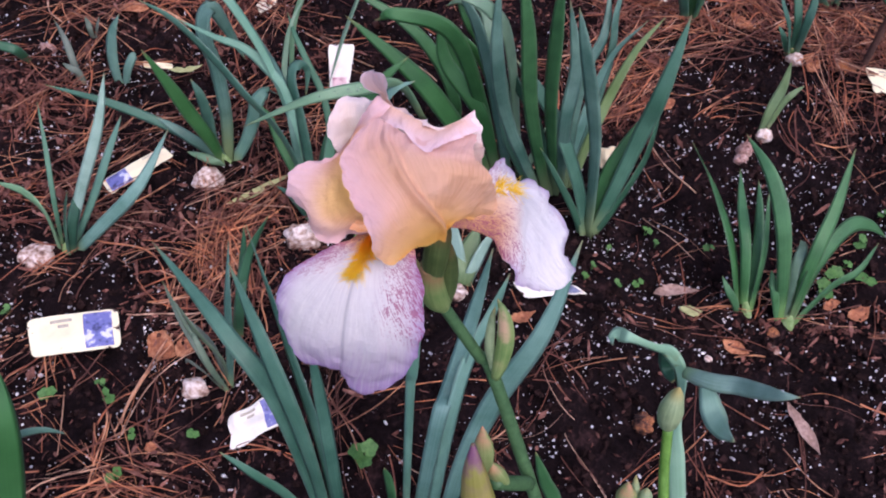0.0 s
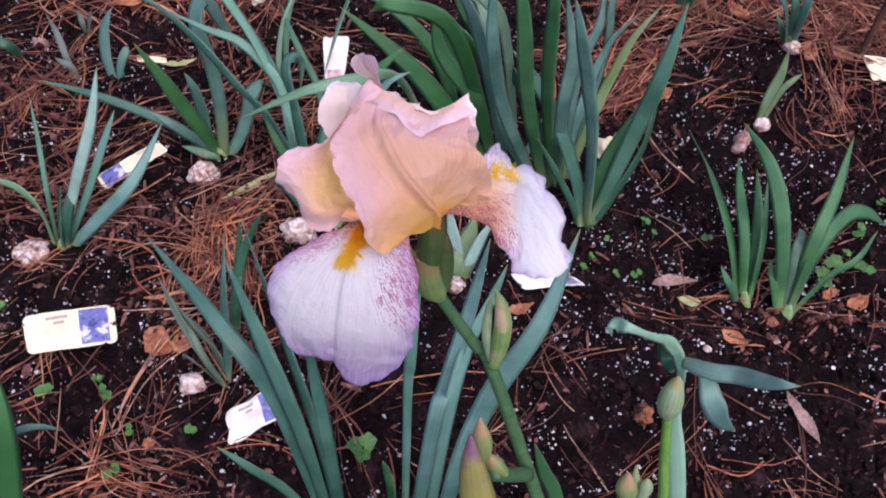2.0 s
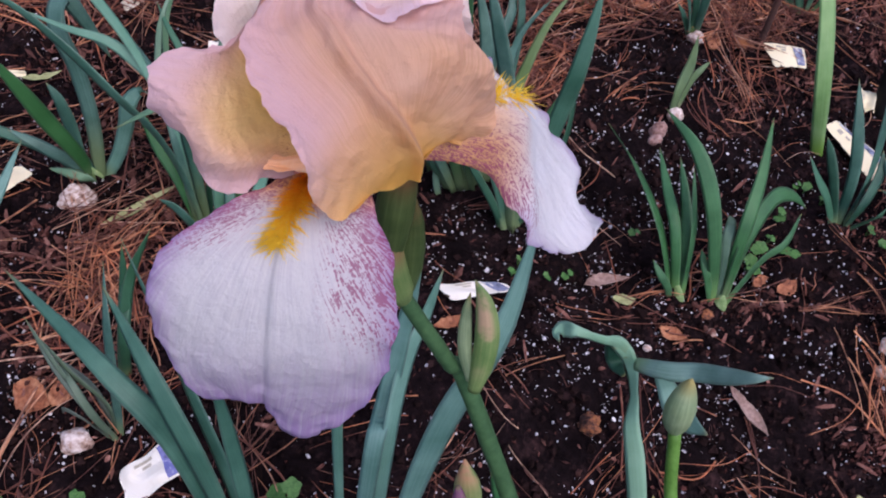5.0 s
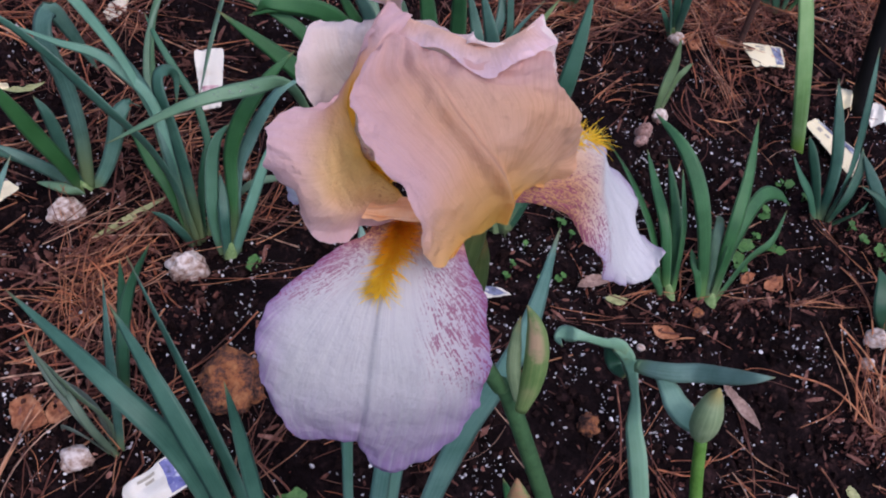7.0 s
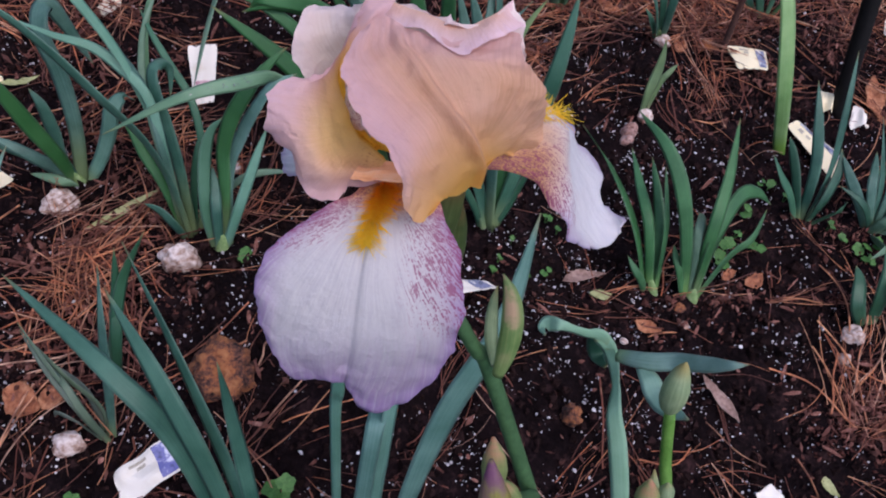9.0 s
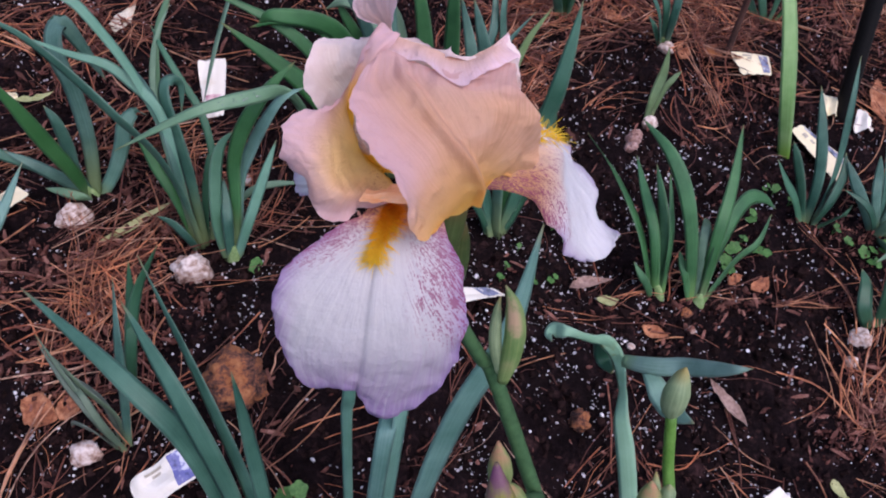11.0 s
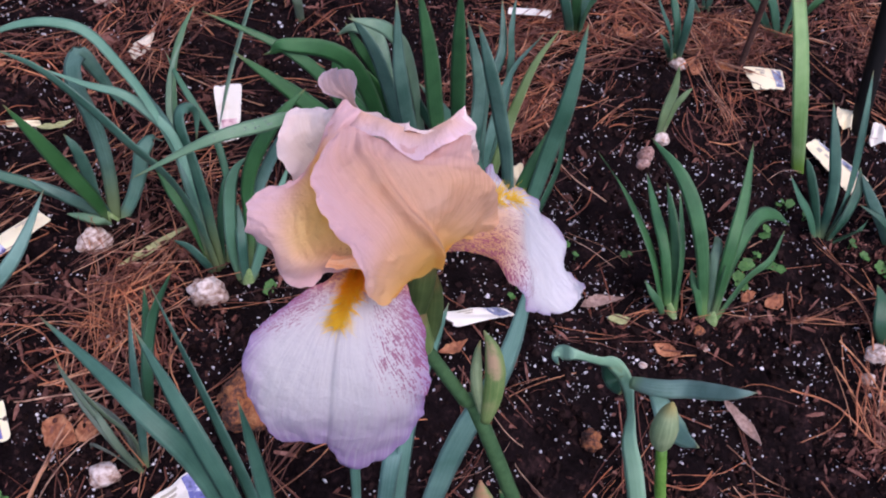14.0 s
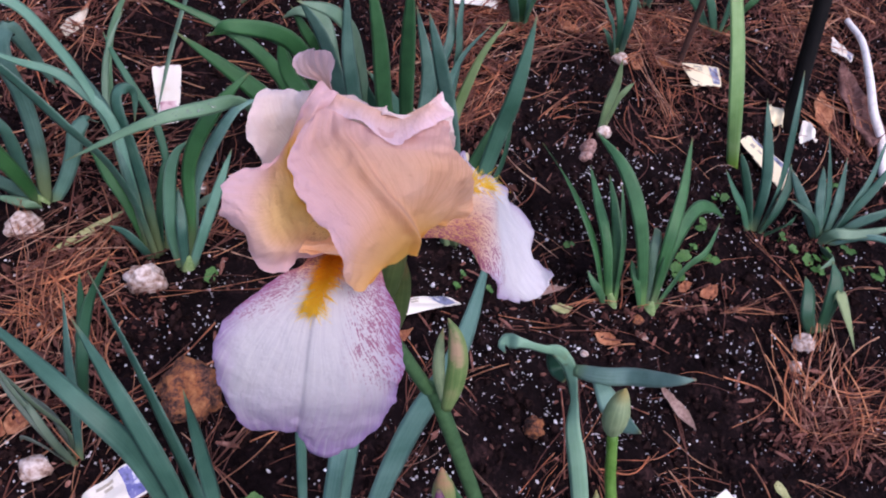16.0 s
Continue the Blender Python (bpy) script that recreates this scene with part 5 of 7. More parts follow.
p2 = plant((-0.375, 0.721, -0.022), "blue-green sword-leaved iris plant rooted in dark soil")
leaf(p2, [(-0.382, 0.724, -0.022), (-0.440, 0.731, 0.037), (-0.541, 0.746, 0.076), (-0.647, 0.758, 0.095)], 0.0154, leaf_mid)
leaf(p2, [(-0.379, 0.722, -0.022), (-0.398, 0.723, 0.007), (-0.419, 0.720, 0.037), (-0.446, 0.726, 0.057), (-0.473, 0.736, 0.066)], 0.0175, leaf_blue)
leaf(p2, [(-0.375, 0.723, -0.022), (-0.360, 0.741, 0.077), (-0.363, 0.765, 0.157), (-0.373, 0.779, 0.206), (-0.377, 0.806, 0.221), (-0.372, 0.831, 0.216), (-0.361, 0.832, 0.186), (-0.348, 0.828, 0.146), (-0.339, 0.826, 0.116)], 0.0243, leaf_blue)
leaf(p2, [(-0.371, 0.723, -0.022), (-0.340, 0.734, 0.018), (-0.316, 0.737, 0.078), (-0.304, 0.740, 0.118), (-0.291, 0.756, 0.128), (-0.280, 0.769, 0.108)], 0.0234, leaf_bloom)
leaf(p2, [(-0.376, 0.723, -0.022), (-0.387, 0.726, 0.028), (-0.388, 0.736, 0.077), (-0.393, 0.746, 0.117), (-0.406, 0.759, 0.136)], 0.0198, leaf_mid)
leaf(p2, [(-0.379, 0.725, -0.022), (-0.386, 0.714, 0.049), (-0.401, 0.710, 0.117), (-0.416, 0.709, 0.183), (-0.436, 0.712, 0.242)], 0.0221, leaf_green)
leaf(p2, [(-0.376, 0.718, -0.022), (-0.388, 0.710, -0.007), (-0.410, 0.715, -0.002), (-0.438, 0.723, -0.003)], 0.0153, leaf_pale)

p3 = plant((-0.210, 0.618, -0.005), "large clump of arching blue-green iris leaves")
leaf(p3, [(-0.210, 0.618, -0.005), (-0.223, 0.636, 0.093), (-0.244, 0.644, 0.175), (-0.281, 0.652, 0.238), (-0.325, 0.679, 0.279), (-0.371, 0.702, 0.314), (-0.415, 0.715, 0.330)], 0.0171, leaf_mid)
leaf(p3, [(-0.216, 0.624, -0.006), (-0.228, 0.656, 0.122), (-0.245, 0.712, 0.174), (-0.268, 0.754, 0.177), (-0.298, 0.799, 0.176), (-0.326, 0.843, 0.174), (-0.356, 0.892, 0.170)], 0.0130, leaf_blue)
leaf(p3, [(-0.218, 0.624, -0.006), (-0.228, 0.658, 0.118), (-0.244, 0.706, 0.182), (-0.279, 0.736, 0.209), (-0.307, 0.746, 0.228), (-0.350, 0.754, 0.237), (-0.404, 0.773, 0.246)], 0.0141, leaf_bloom)
leaf(p3, [(-0.206, 0.620, -0.005), (-0.213, 0.657, 0.089), (-0.225, 0.693, 0.144), (-0.236, 0.717, 0.186), (-0.238, 0.737, 0.200), (-0.228, 0.748, 0.199), (-0.220, 0.751, 0.184), (-0.223, 0.731, 0.151)], 0.0195, leaf_mid)
leaf(p3, [(-0.197, 0.622, -0.005), (-0.186, 0.685, 0.082), (-0.197, 0.737, 0.140), (-0.227, 0.783, 0.167), (-0.251, 0.822, 0.185), (-0.268, 0.860, 0.192)], 0.0106, leaf_mid)
leaf(p3, [(-0.223, 0.629, -0.008), (-0.250, 0.716, 0.081), (-0.266, 0.776, 0.128), (-0.265, 0.816, 0.166), (-0.255, 0.841, 0.196), (-0.239, 0.877, 0.216)], 0.0087, leaf_pale)
leaf(p3, [(-0.214, 0.618, -0.005), (-0.238, 0.656, 0.058), (-0.262, 0.686, 0.093), (-0.279, 0.712, 0.121), (-0.300, 0.728, 0.129)], 0.0142, leaf_green)
leaf(p3, [(-0.203, 0.621, -0.005), (-0.201, 0.663, 0.049), (-0.192, 0.690, 0.095), (-0.186, 0.721, 0.112)], 0.0122, leaf_dark)
leaf(p3, [(-0.215, 0.617, -0.005), (-0.229, 0.619, 0.024), (-0.245, 0.629, 0.041), (-0.265, 0.636, 0.049)], 0.0134, leaf_mid)
leaf(p3, [(-0.218, 0.624, -0.006), (-0.236, 0.688, 0.129), (-0.270, 0.735, 0.214), (-0.305, 0.764, 0.268), (-0.336, 0.780, 0.302), (-0.379, 0.784, 0.311), (-0.426, 0.782, 0.302), (-0.462, 0.775, 0.283)], 0.0139, leaf_bloom)

p4 = plant((-0.165, 0.586, 0.006), "blue-green iris clump with one drooping pale leaf")
leaf(p4, [(-0.161, 0.588, 0.006), (-0.155, 0.637, 0.085), (-0.154, 0.663, 0.131), (-0.141, 0.674, 0.179), (-0.120, 0.684, 0.219), (-0.094, 0.702, 0.247), (-0.068, 0.720, 0.265)], 0.0216, leaf_green)
leaf(p4, [(-0.156, 0.587, 0.006), (-0.150, 0.655, 0.092), (-0.130, 0.673, 0.150), (-0.109, 0.677, 0.200), (-0.086, 0.692, 0.228), (-0.057, 0.703, 0.237)], 0.0181, leaf_bloom)
leaf(p4, [(-0.169, 0.590, 0.004), (-0.180, 0.614, 0.058), (-0.178, 0.651, 0.121), (-0.168, 0.670, 0.159), (-0.151, 0.680, 0.178)], 0.0189, leaf_blue)
leaf(p4, [(-0.163, 0.586, 0.006), (-0.138, 0.611, 0.067), (-0.115, 0.651, 0.119), (-0.097, 0.686, 0.154)], 0.0147, leaf_bloom)
leaf(p4, [(-0.166, 0.694, 0.006), (-0.137, 0.698, 0.026), (-0.105, 0.700, 0.037), (-0.064, 0.701, 0.038)], 0.0111, leaf_pale)
arch = [(-0.047, 0.725, 0.145), (-0.078, 0.701, 0.227), (-0.121, 0.648, 0.275), (-0.184, 0.622, 0.276), (-0.279, 0.611, 0.221)]
leaf(p4, arch, 0.0175, leaf_pale)
leaf(p4, [(-0.167, 0.586, 0.006), (-0.166, 0.608, 0.061), (-0.168, 0.637, 0.084), (-0.171, 0.663, 0.100)], 0.0149, leaf_mid)

p5 = plant((0.228, 0.625, 0.000), "tall dark green iris fan behind the flower")
leaf(p5, [(0.226, 0.624, 0.000), (0.203, 0.661, 0.065), (0.158, 0.696, 0.160), (0.113, 0.714, 0.228), (0.077, 0.731, 0.265)], 0.0238, leaf_mid)
leaf(p5, [(0.230, 0.625, 0.000), (0.204, 0.659, 0.165), (0.182, 0.676, 0.253), (0.157, 0.691, 0.331), (0.140, 0.714, 0.378)], 0.0218, leaf_blue)
leaf(p5, [(0.233, 0.625, -0.001), (0.249, 0.652, 0.085), (0.265, 0.683, 0.191), (0.270, 0.688, 0.251), (0.278, 0.712, 0.309), (0.286, 0.742, 0.358)], 0.0241, leaf_mid)
leaf(p5, [(0.235, 0.628, -0.001), (0.253, 0.641, 0.036), (0.285, 0.682, 0.121), (0.291, 0.705, 0.170), (0.298, 0.737, 0.189)], 0.0182, leaf_dark)
leaf(p5, [(0.238, 0.633, -0.002), (0.238, 0.645, 0.046), (0.235, 0.668, 0.093), (0.249, 0.692, 0.140), (0.280, 0.733, 0.188)], 0.0210, leaf_green)
leaf(p5, [(0.219, 0.630, -0.001), (0.200, 0.639, 0.038), (0.162, 0.664, 0.095), (0.130, 0.692, 0.131)], 0.0111, leaf_dark)
leaf(p5, [(0.128, 0.694, -0.010), (0.120, 0.706, 0.029), (0.130, 0.728, 0.066), (0.145, 0.753, 0.114)], 0.0117, leaf_pale)

p5b = plant((0.171, 0.705, -0.011), "dense back clump of tall green iris leaves")
leaf(p5b, [(0.157, 0.704, -0.011), (0.077, 0.678, 0.193), (0.046, 0.664, 0.336), (0.038, 0.693, 0.430)], 0.0200, leaf_blue)
leaf(p5b, [(0.166, 0.705, -0.011), (0.106, 0.686, 0.212), (0.082, 0.691, 0.351), (0.062, 0.705, 0.439)], 0.0210, leaf_green)
leaf(p5b, [(0.180, 0.706, -0.011), (0.133, 0.689, 0.211), (0.117, 0.696, 0.350), (0.111, 0.712, 0.438)], 0.0211, leaf_green)
leaf(p5b, [(0.195, 0.714, -0.012), (0.184, 0.772, 0.184), (0.205, 0.817, 0.244), (0.207, 0.877, 0.283)], 0.0160, leaf_blue)
leaf(p5b, [(0.199, 0.714, -0.012), (0.223, 0.809, 0.185), (0.217, 0.831, 0.264), (0.230, 0.890, 0.285)], 0.0146, leaf_blue)
leaf(p5b, [(0.171, 0.705, -0.011), (0.127, 0.709, 0.148), (0.083, 0.722, 0.227), (0.062, 0.747, 0.264)], 0.0179, leaf_dark)
leaf(p5b, [(0.185, 0.713, -0.012), (0.157, 0.688, 0.191), (0.158, 0.724, 0.267), (0.136, 0.766, 0.343)], 0.0208, leaf_blue)
leaf(p5b, [(0.195, 0.720, -0.012), (0.193, 0.740, 0.056), (0.201, 0.765, 0.105), (0.212, 0.792, 0.164), (0.228, 0.814, 0.215), (0.262, 0.825, 0.267)], 0.0207, leaf_bloom)
leaf(p5b, [(0.204, 0.717, -0.012), (0.211, 0.743, 0.046), (0.227, 0.775, 0.115), (0.237, 0.792, 0.155), (0.256, 0.810, 0.226), (0.284, 0.824, 0.278)], 0.0157, leaf_yellow)
leaf(p5b, [(0.147, 0.709, -0.012), (0.084, 0.698, 0.130), (0.072, 0.725, 0.186), (0.061, 0.745, 0.244)], 0.0185, leaf_blue)
leaf(p5b, [(0.080, 0.752, -0.016), (0.037, 0.759, 0.142), (-0.013, 0.751, 0.283), (-0.087, 0.735, 0.323), (-0.112, 0.744, 0.302)], 0.0231, leaf_green)
leaf(p5b, [(0.071, 0.751, -0.017), (0.016, 0.738, 0.084), (-0.056, 0.738, 0.203), (-0.160, 0.771, 0.279)], 0.0306, leaf_green)
leaf(p5b, [(0.080, 0.752, -0.016), (0.039, 0.753, 0.123), (-0.019, 0.778, 0.200), (-0.033, 0.800, 0.259)], 0.0250, leaf_green)
leaf(p5b, [(0.100, 0.741, -0.015), (0.064, 0.738, 0.145), (0.025, 0.755, 0.283), (-0.010, 0.772, 0.341)], 0.0254, leaf_blue)
leaf(p5b, [(0.119, 0.743, -0.015), (0.068, 0.714, 0.287), (0.033, 0.679, 0.393), (-0.015, 0.680, 0.412)], 0.0201, leaf_pale)

p5c = plant((-0.036, 0.934, -0.024), "arching green iris leaves beside an upright name tag")
leaf(p5c, [(0.001, 0.830, -0.022), (0.000, 0.804, 0.079), (-0.034, 0.824, 0.158), (-0.096, 0.842, 0.217), (-0.209, 0.874, 0.256)], 0.0208, leaf_green)
leaf(p5c, [(0.081, 0.880, -0.022), (0.036, 0.865, 0.118), (-0.033, 0.854, 0.197), (-0.088, 0.837, 0.227), (-0.130, 0.832, 0.217)], 0.0194, leaf_green)
leaf(p5c, [(0.042, 0.894, -0.023), (0.011, 0.885, 0.057), (-0.016, 0.889, 0.117), (-0.032, 0.910, 0.156)], 0.0160, leaf_green)
leaf(p5c, [(0.091, 0.880, -0.021), (0.052, 0.857, 0.138), (0.034, 0.892, 0.197), (0.000, 0.891, 0.217), (-0.028, 0.898, 0.196)], 0.0199, leaf_pale)
leaf(p5c, [(0.091, 0.893, -0.022), (0.047, 0.898, 0.097), (0.009, 0.889, 0.177), (-0.014, 0.903, 0.216)], 0.0178, leaf_green)
leaf(p5c, [(-0.131, 1.422, -0.005), (-0.159, 1.152, 0.095), (-0.186, 0.926, 0.125), (-0.210, 0.819, 0.077)], 0.0158, leaf_pale)
leaf(p5c, [(-0.298, 0.893, -0.025), (-0.289, 0.937, 0.075), (-0.268, 0.963, 0.135), (-0.243, 0.983, 0.175)], 0.0110, leaf_pale)

p6 = plant((0.469, 0.514, -0.007), "upright green iris fan in perlite-flecked soil")
leaf(p6, [(0.462, 0.513, -0.006), (0.419, 0.566, 0.089), (0.392, 0.655, 0.117), (0.379, 0.761, 0.088)], 0.0207, leaf_green)
leaf(p6, [(0.468, 0.513, -0.006), (0.434, 0.560, 0.098), (0.432, 0.629, 0.112), (0.445, 0.709, 0.097)], 0.0153, leaf_fan)
leaf(p6, [(0.474, 0.514, -0.007), (0.456, 0.560, 0.082), (0.455, 0.610, 0.111), (0.457, 0.670, 0.124)], 0.0156, leaf_fan)
leaf(p6, [(0.479, 0.515, -0.008), (0.460, 0.553, 0.092), (0.454, 0.586, 0.131), (0.450, 0.623, 0.161)], 0.0158, leaf_fan)
leaf(p6, [(0.462, 0.514, -0.006), (0.440, 0.515, 0.026), (0.423, 0.525, 0.047), (0.413, 0.541, 0.057)], 0.0114, leaf_fan)

p7 = plant((0.530, 0.501, -0.012), "green iris fan with one curled-over leaf")
leaf(p7, [(0.526, 0.502, -0.011), (0.472, 0.553, 0.135), (0.436, 0.610, 0.204), (0.411, 0.690, 0.201)], 0.0209, leaf_fan)
leaf(p7, [(0.535, 0.501, -0.012), (0.519, 0.546, 0.121), (0.542, 0.609, 0.164), (0.566, 0.685, 0.196)], 0.0201, leaf_green)
leaf(p7, [(0.538, 0.502, -0.012), (0.527, 0.538, 0.101), (0.568, 0.592, 0.134), (0.618, 0.615, 0.112), (0.682, 0.638, 0.048)], 0.0229, leaf_green)
leaf(p7, [(0.539, 0.502, -0.012), (0.579, 0.543, 0.045), (0.609, 0.559, 0.074), (0.643, 0.604, 0.084)], 0.0166, leaf_fan)
leaf(p7, [(0.529, 0.502, -0.011), (0.506, 0.541, 0.089), (0.512, 0.567, 0.109), (0.506, 0.575, 0.119)], 0.0150, leaf_pale)
leaf(p7, [(0.524, 0.504, -0.011), (0.495, 0.518, 0.041), (0.485, 0.535, 0.061), (0.481, 0.550, 0.071)], 0.0115, leaf_fan)

p8 = plant((0.628, 1.061, -0.001), "small green iris start on a pale rhizome")
leaf(p8, [(0.623, 1.063, 0.000), (0.580, 1.043, 0.082), (0.554, 1.053, 0.122), (0.538, 1.090, 0.149)], 0.0152, leaf_mid)
leaf(p8, [(0.632, 1.064, -0.001), (0.609, 1.047, 0.081), (0.608, 1.061, 0.120), (0.606, 1.087, 0.159)], 0.0153, leaf_mid)
leaf(p8, [(0.627, 1.064, -0.001), (0.598, 1.060, 0.081), (0.585, 1.088, 0.119), (0.577, 1.127, 0.146)], 0.0137, leaf_mid)
leaf(p8, [(0.623, 1.066, -0.001), (0.597, 1.055, 0.031), (0.584, 1.061, 0.051), (0.574, 1.072, 0.060)], 0.0124, leaf_mid)

p9 = plant((0.537, 0.862, 0.003), "thin yellow-green iris shoot on a bare rhizome")
leaf(p9, [(0.537, 0.862, 0.003), (0.531, 0.867, 0.053), (0.539, 0.888, 0.094), (0.533, 0.898, 0.144)], 0.0194, leaf_sprout)
leaf(p9, [(0.546, 0.872, 0.003), (0.556, 0.888, 0.054), (0.568, 0.896, 0.074), (0.589, 0.915, 0.074)], 0.0115, leaf_sprout)

p10 = plant((0.783, 0.652, -0.019), "small blue-green iris fan beside a white tag")
leaf(p10, [(0.783, 0.652, -0.019), (0.772, 0.693, 0.064), (0.758, 0.739, 0.126), (0.751, 0.792, 0.170)], 0.0177, leaf_mid)
leaf(p10, [(0.795, 0.652, -0.019), (0.801, 0.693, 0.062), (0.798, 0.748, 0.145), (0.810, 0.822, 0.207)], 0.0177, leaf_mid)
leaf(p10, [(0.778, 0.652, -0.018), (0.736, 0.667, 0.034), (0.707, 0.679, 0.066), (0.690, 0.709, 0.088)], 0.0178, leaf_mid)
leaf(p10, [(0.780, 0.652, -0.018), (0.747, 0.683, 0.044), (0.726, 0.711, 0.087), (0.714, 0.729, 0.108)], 0.0146, leaf_dark)
leaf(p10, [(0.794, 0.649, -0.019), (0.794, 0.656, 0.031), (0.818, 0.694, 0.062), (0.824, 0.727, 0.083)], 0.0200, leaf_dark)
leaf(p10, [(0.799, 0.649, -0.019), (0.812, 0.641, 0.010), (0.821, 0.640, 0.030), (0.840, 0.657, 0.030)], 0.0183, leaf_dark)

p11 = plant((0.918, 0.637, -0.023), "spreading blue-green iris fan in pine straw")
leaf(p11, [(0.912, 0.637, -0.023), (0.863, 0.657, 0.029), (0.836, 0.683, 0.061), (0.821, 0.715, 0.082)], 0.0183, leaf_blue)
leaf(p11, [(0.918, 0.637, -0.023), (0.881, 0.662, 0.039), (0.877, 0.688, 0.069), (0.868, 0.707, 0.100)], 0.0184, leaf_blue)
leaf(p11, [(0.924, 0.637, -0.023), (0.916, 0.663, 0.038), (0.918, 0.689, 0.068), (0.914, 0.719, 0.109)], 0.0185, leaf_blue)
leaf(p11, [(0.930, 0.637, -0.023), (0.936, 0.661, 0.057), (0.949, 0.680, 0.097), (0.966, 0.729, 0.158)], 0.0182, leaf_blue)
leaf(p11, [(0.933, 0.631, -0.023), (0.945, 0.634, 0.027), (0.982, 0.637, 0.056), (1.054, 0.654, 0.066)], 0.0219, leaf_blue)
leaf(p11, [(0.909, 0.631, -0.023), (0.907, 0.623, 0.017), (0.948, 0.616, 0.027), (1.040, 0.627, 0.036)], 0.0203, leaf_pale)
leaf(p11, [(0.915, 0.631, -0.023), (0.897, 0.595, -0.003), (0.893, 0.578, 0.007), (0.856, 0.559, 0.007)], 0.0184, leaf_pale)
leaf(p11, [(0.921, 0.640, -0.023), (0.899, 0.672, 0.045), (0.893, 0.712, 0.085), (0.892, 0.765, 0.120)], 0.0150, leaf_mid)
leaf(p11, [(0.927, 0.634, -0.023), (0.943, 0.655, 0.045), (0.968, 0.676, 0.090), (1.005, 0.715, 0.140)], 0.0150, leaf_mid)
leaf(p11, [(0.922, 0.630, -0.023), (0.958, 0.614, 0.018), (0.995, 0.600, 0.030), (1.035, 0.575, 0.020)], 0.0140, leaf_bloom)
leaf(p11, [(0.916, 0.634, -0.023), (0.878, 0.640, 0.020), (0.850, 0.650, 0.045), (0.815, 0.672, 0.055)], 0.0135, leaf_dark)

p12 = plant((0.792, 0.789, -0.013), "single broad yellow-green iris leaf standing upright")
leaf(p12, [(0.793, 0.791, -0.013), (0.751, 0.832, 0.091), (0.732, 0.896, 0.175), (0.721, 0.967, 0.237)], 0.0265, leaf_lime, -1.5, 0.85)

p13 = plant((0.831, 0.454, -0.024), "weak dark iris start with one yellowed leaf")
leaf(p13, [(0.825, 0.454, -0.024), (0.788, 0.469, 0.017), (0.790, 0.499, 0.037), (0.778, 0.519, 0.058)], 0.0233, leaf_dark)
leaf(p13, [(0.837, 0.456, -0.024), (0.820, 0.477, 0.037), (0.821, 0.502, 0.067), (0.823, 0.535, 0.077)], 0.0261, leaf_dark)
leaf(p13, [(0.852, 0.466, -0.024), (0.823, 0.487, 0.057), (0.842, 0.457, 0.036), (0.866, 0.415, -0.004)], 0.0201, leaf_yellow)

p14 = plant((0.440, 1.140, -0.007), "green iris fan farther back in pine straw")
leaf(p14, [(0.434, 1.136, -0.007), (0.400, 1.125, 0.072), (0.374, 1.149, 0.129), (0.358, 1.198, 0.165)], 0.0197, leaf_mid)
leaf(p14, [(0.439, 1.136, -0.007), (0.423, 1.142, 0.072), (0.417, 1.177, 0.109), (0.416, 1.218, 0.166)], 0.0203, leaf_green)
leaf(p14, [(0.445, 1.136, -0.007), (0.444, 1.124, 0.074), (0.470, 1.141, 0.114), (0.499, 1.176, 0.152)], 0.0201, leaf_mid)
leaf(p14, [(0.445, 1.136, -0.007), (0.444, 1.150, 0.052), (0.453, 1.188, 0.089), (0.448, 1.232, 0.146)], 0.0169, leaf_mid)

p15 = plant((0.890, 1.159, -0.020), "green iris fan farther back under a brown stake")
leaf(p15, [(0.880, 1.167, -0.020), (0.815, 1.179, 0.043), (0.757, 1.176, 0.086), (0.713, 1.208, 0.126)], 0.0194, leaf_mid)
leaf(p15, [(0.890, 1.159, -0.020), (0.848, 1.165, 0.042), (0.822, 1.184, 0.082), (0.818, 1.260, 0.120)], 0.0196, leaf_mid)
leaf(p15, [(0.897, 1.159, -0.020), (0.881, 1.161, 0.060), (0.887, 1.183, 0.100), (0.915, 1.242, 0.138)], 0.0215, leaf_mid)
leaf(p15, [(0.904, 1.160, -0.020), (0.918, 1.159, 0.049), (0.948, 1.178, 0.078), (0.993, 1.234, 0.106)], 0.0199, leaf_green)

p16 = plant((0.742, 1.225, -0.016), "green iris fan at the back of the bed")
leaf(p16, [(0.735, 1.224, -0.016), (0.679, 1.215, 0.036), (0.636, 1.219, 0.087), (0.620, 1.256, 0.125)], 0.0175, leaf_mid)
leaf(p16, [(0.748, 1.226, -0.017), (0.736, 1.227, 0.044), (0.745, 1.251, 0.082), (0.754, 1.291, 0.120)], 0.0180, leaf_mid)
leaf(p16, [(0.744, 1.225, -0.017), (0.720, 1.245, 0.043), (0.700, 1.265, 0.083), (0.683, 1.303, 0.121)], 0.0180, leaf_mid)

p17 = plant((-0.274, 0.316, 0.022), "small half-withered grey-green iris fan")
leaf(p17, [(-0.277, 0.316, 0.022), (-0.276, 0.337, 0.073), (-0.303, 0.356, 0.118), (-0.346, 0.398, 0.138)], 0.0084, leaf_grey)
leaf(p17, [(-0.274, 0.316, 0.022), (-0.259, 0.348, 0.127), (-0.256, 0.382, 0.188), (-0.260, 0.438, 0.222)], 0.0118, leaf_blue)
leaf(p17, [(-0.283, 0.391, 0.021), (-0.264, 0.415, 0.104), (-0.249, 0.453, 0.162), (-0.218, 0.477, 0.224)], 0.0138, leaf_dark)
leaf(p17, [(-0.278, 0.391, 0.022), (-0.262, 0.406, 0.105), (-0.259, 0.446, 0.141), (-0.253, 0.473, 0.198)], 0.0140, leaf_dark)
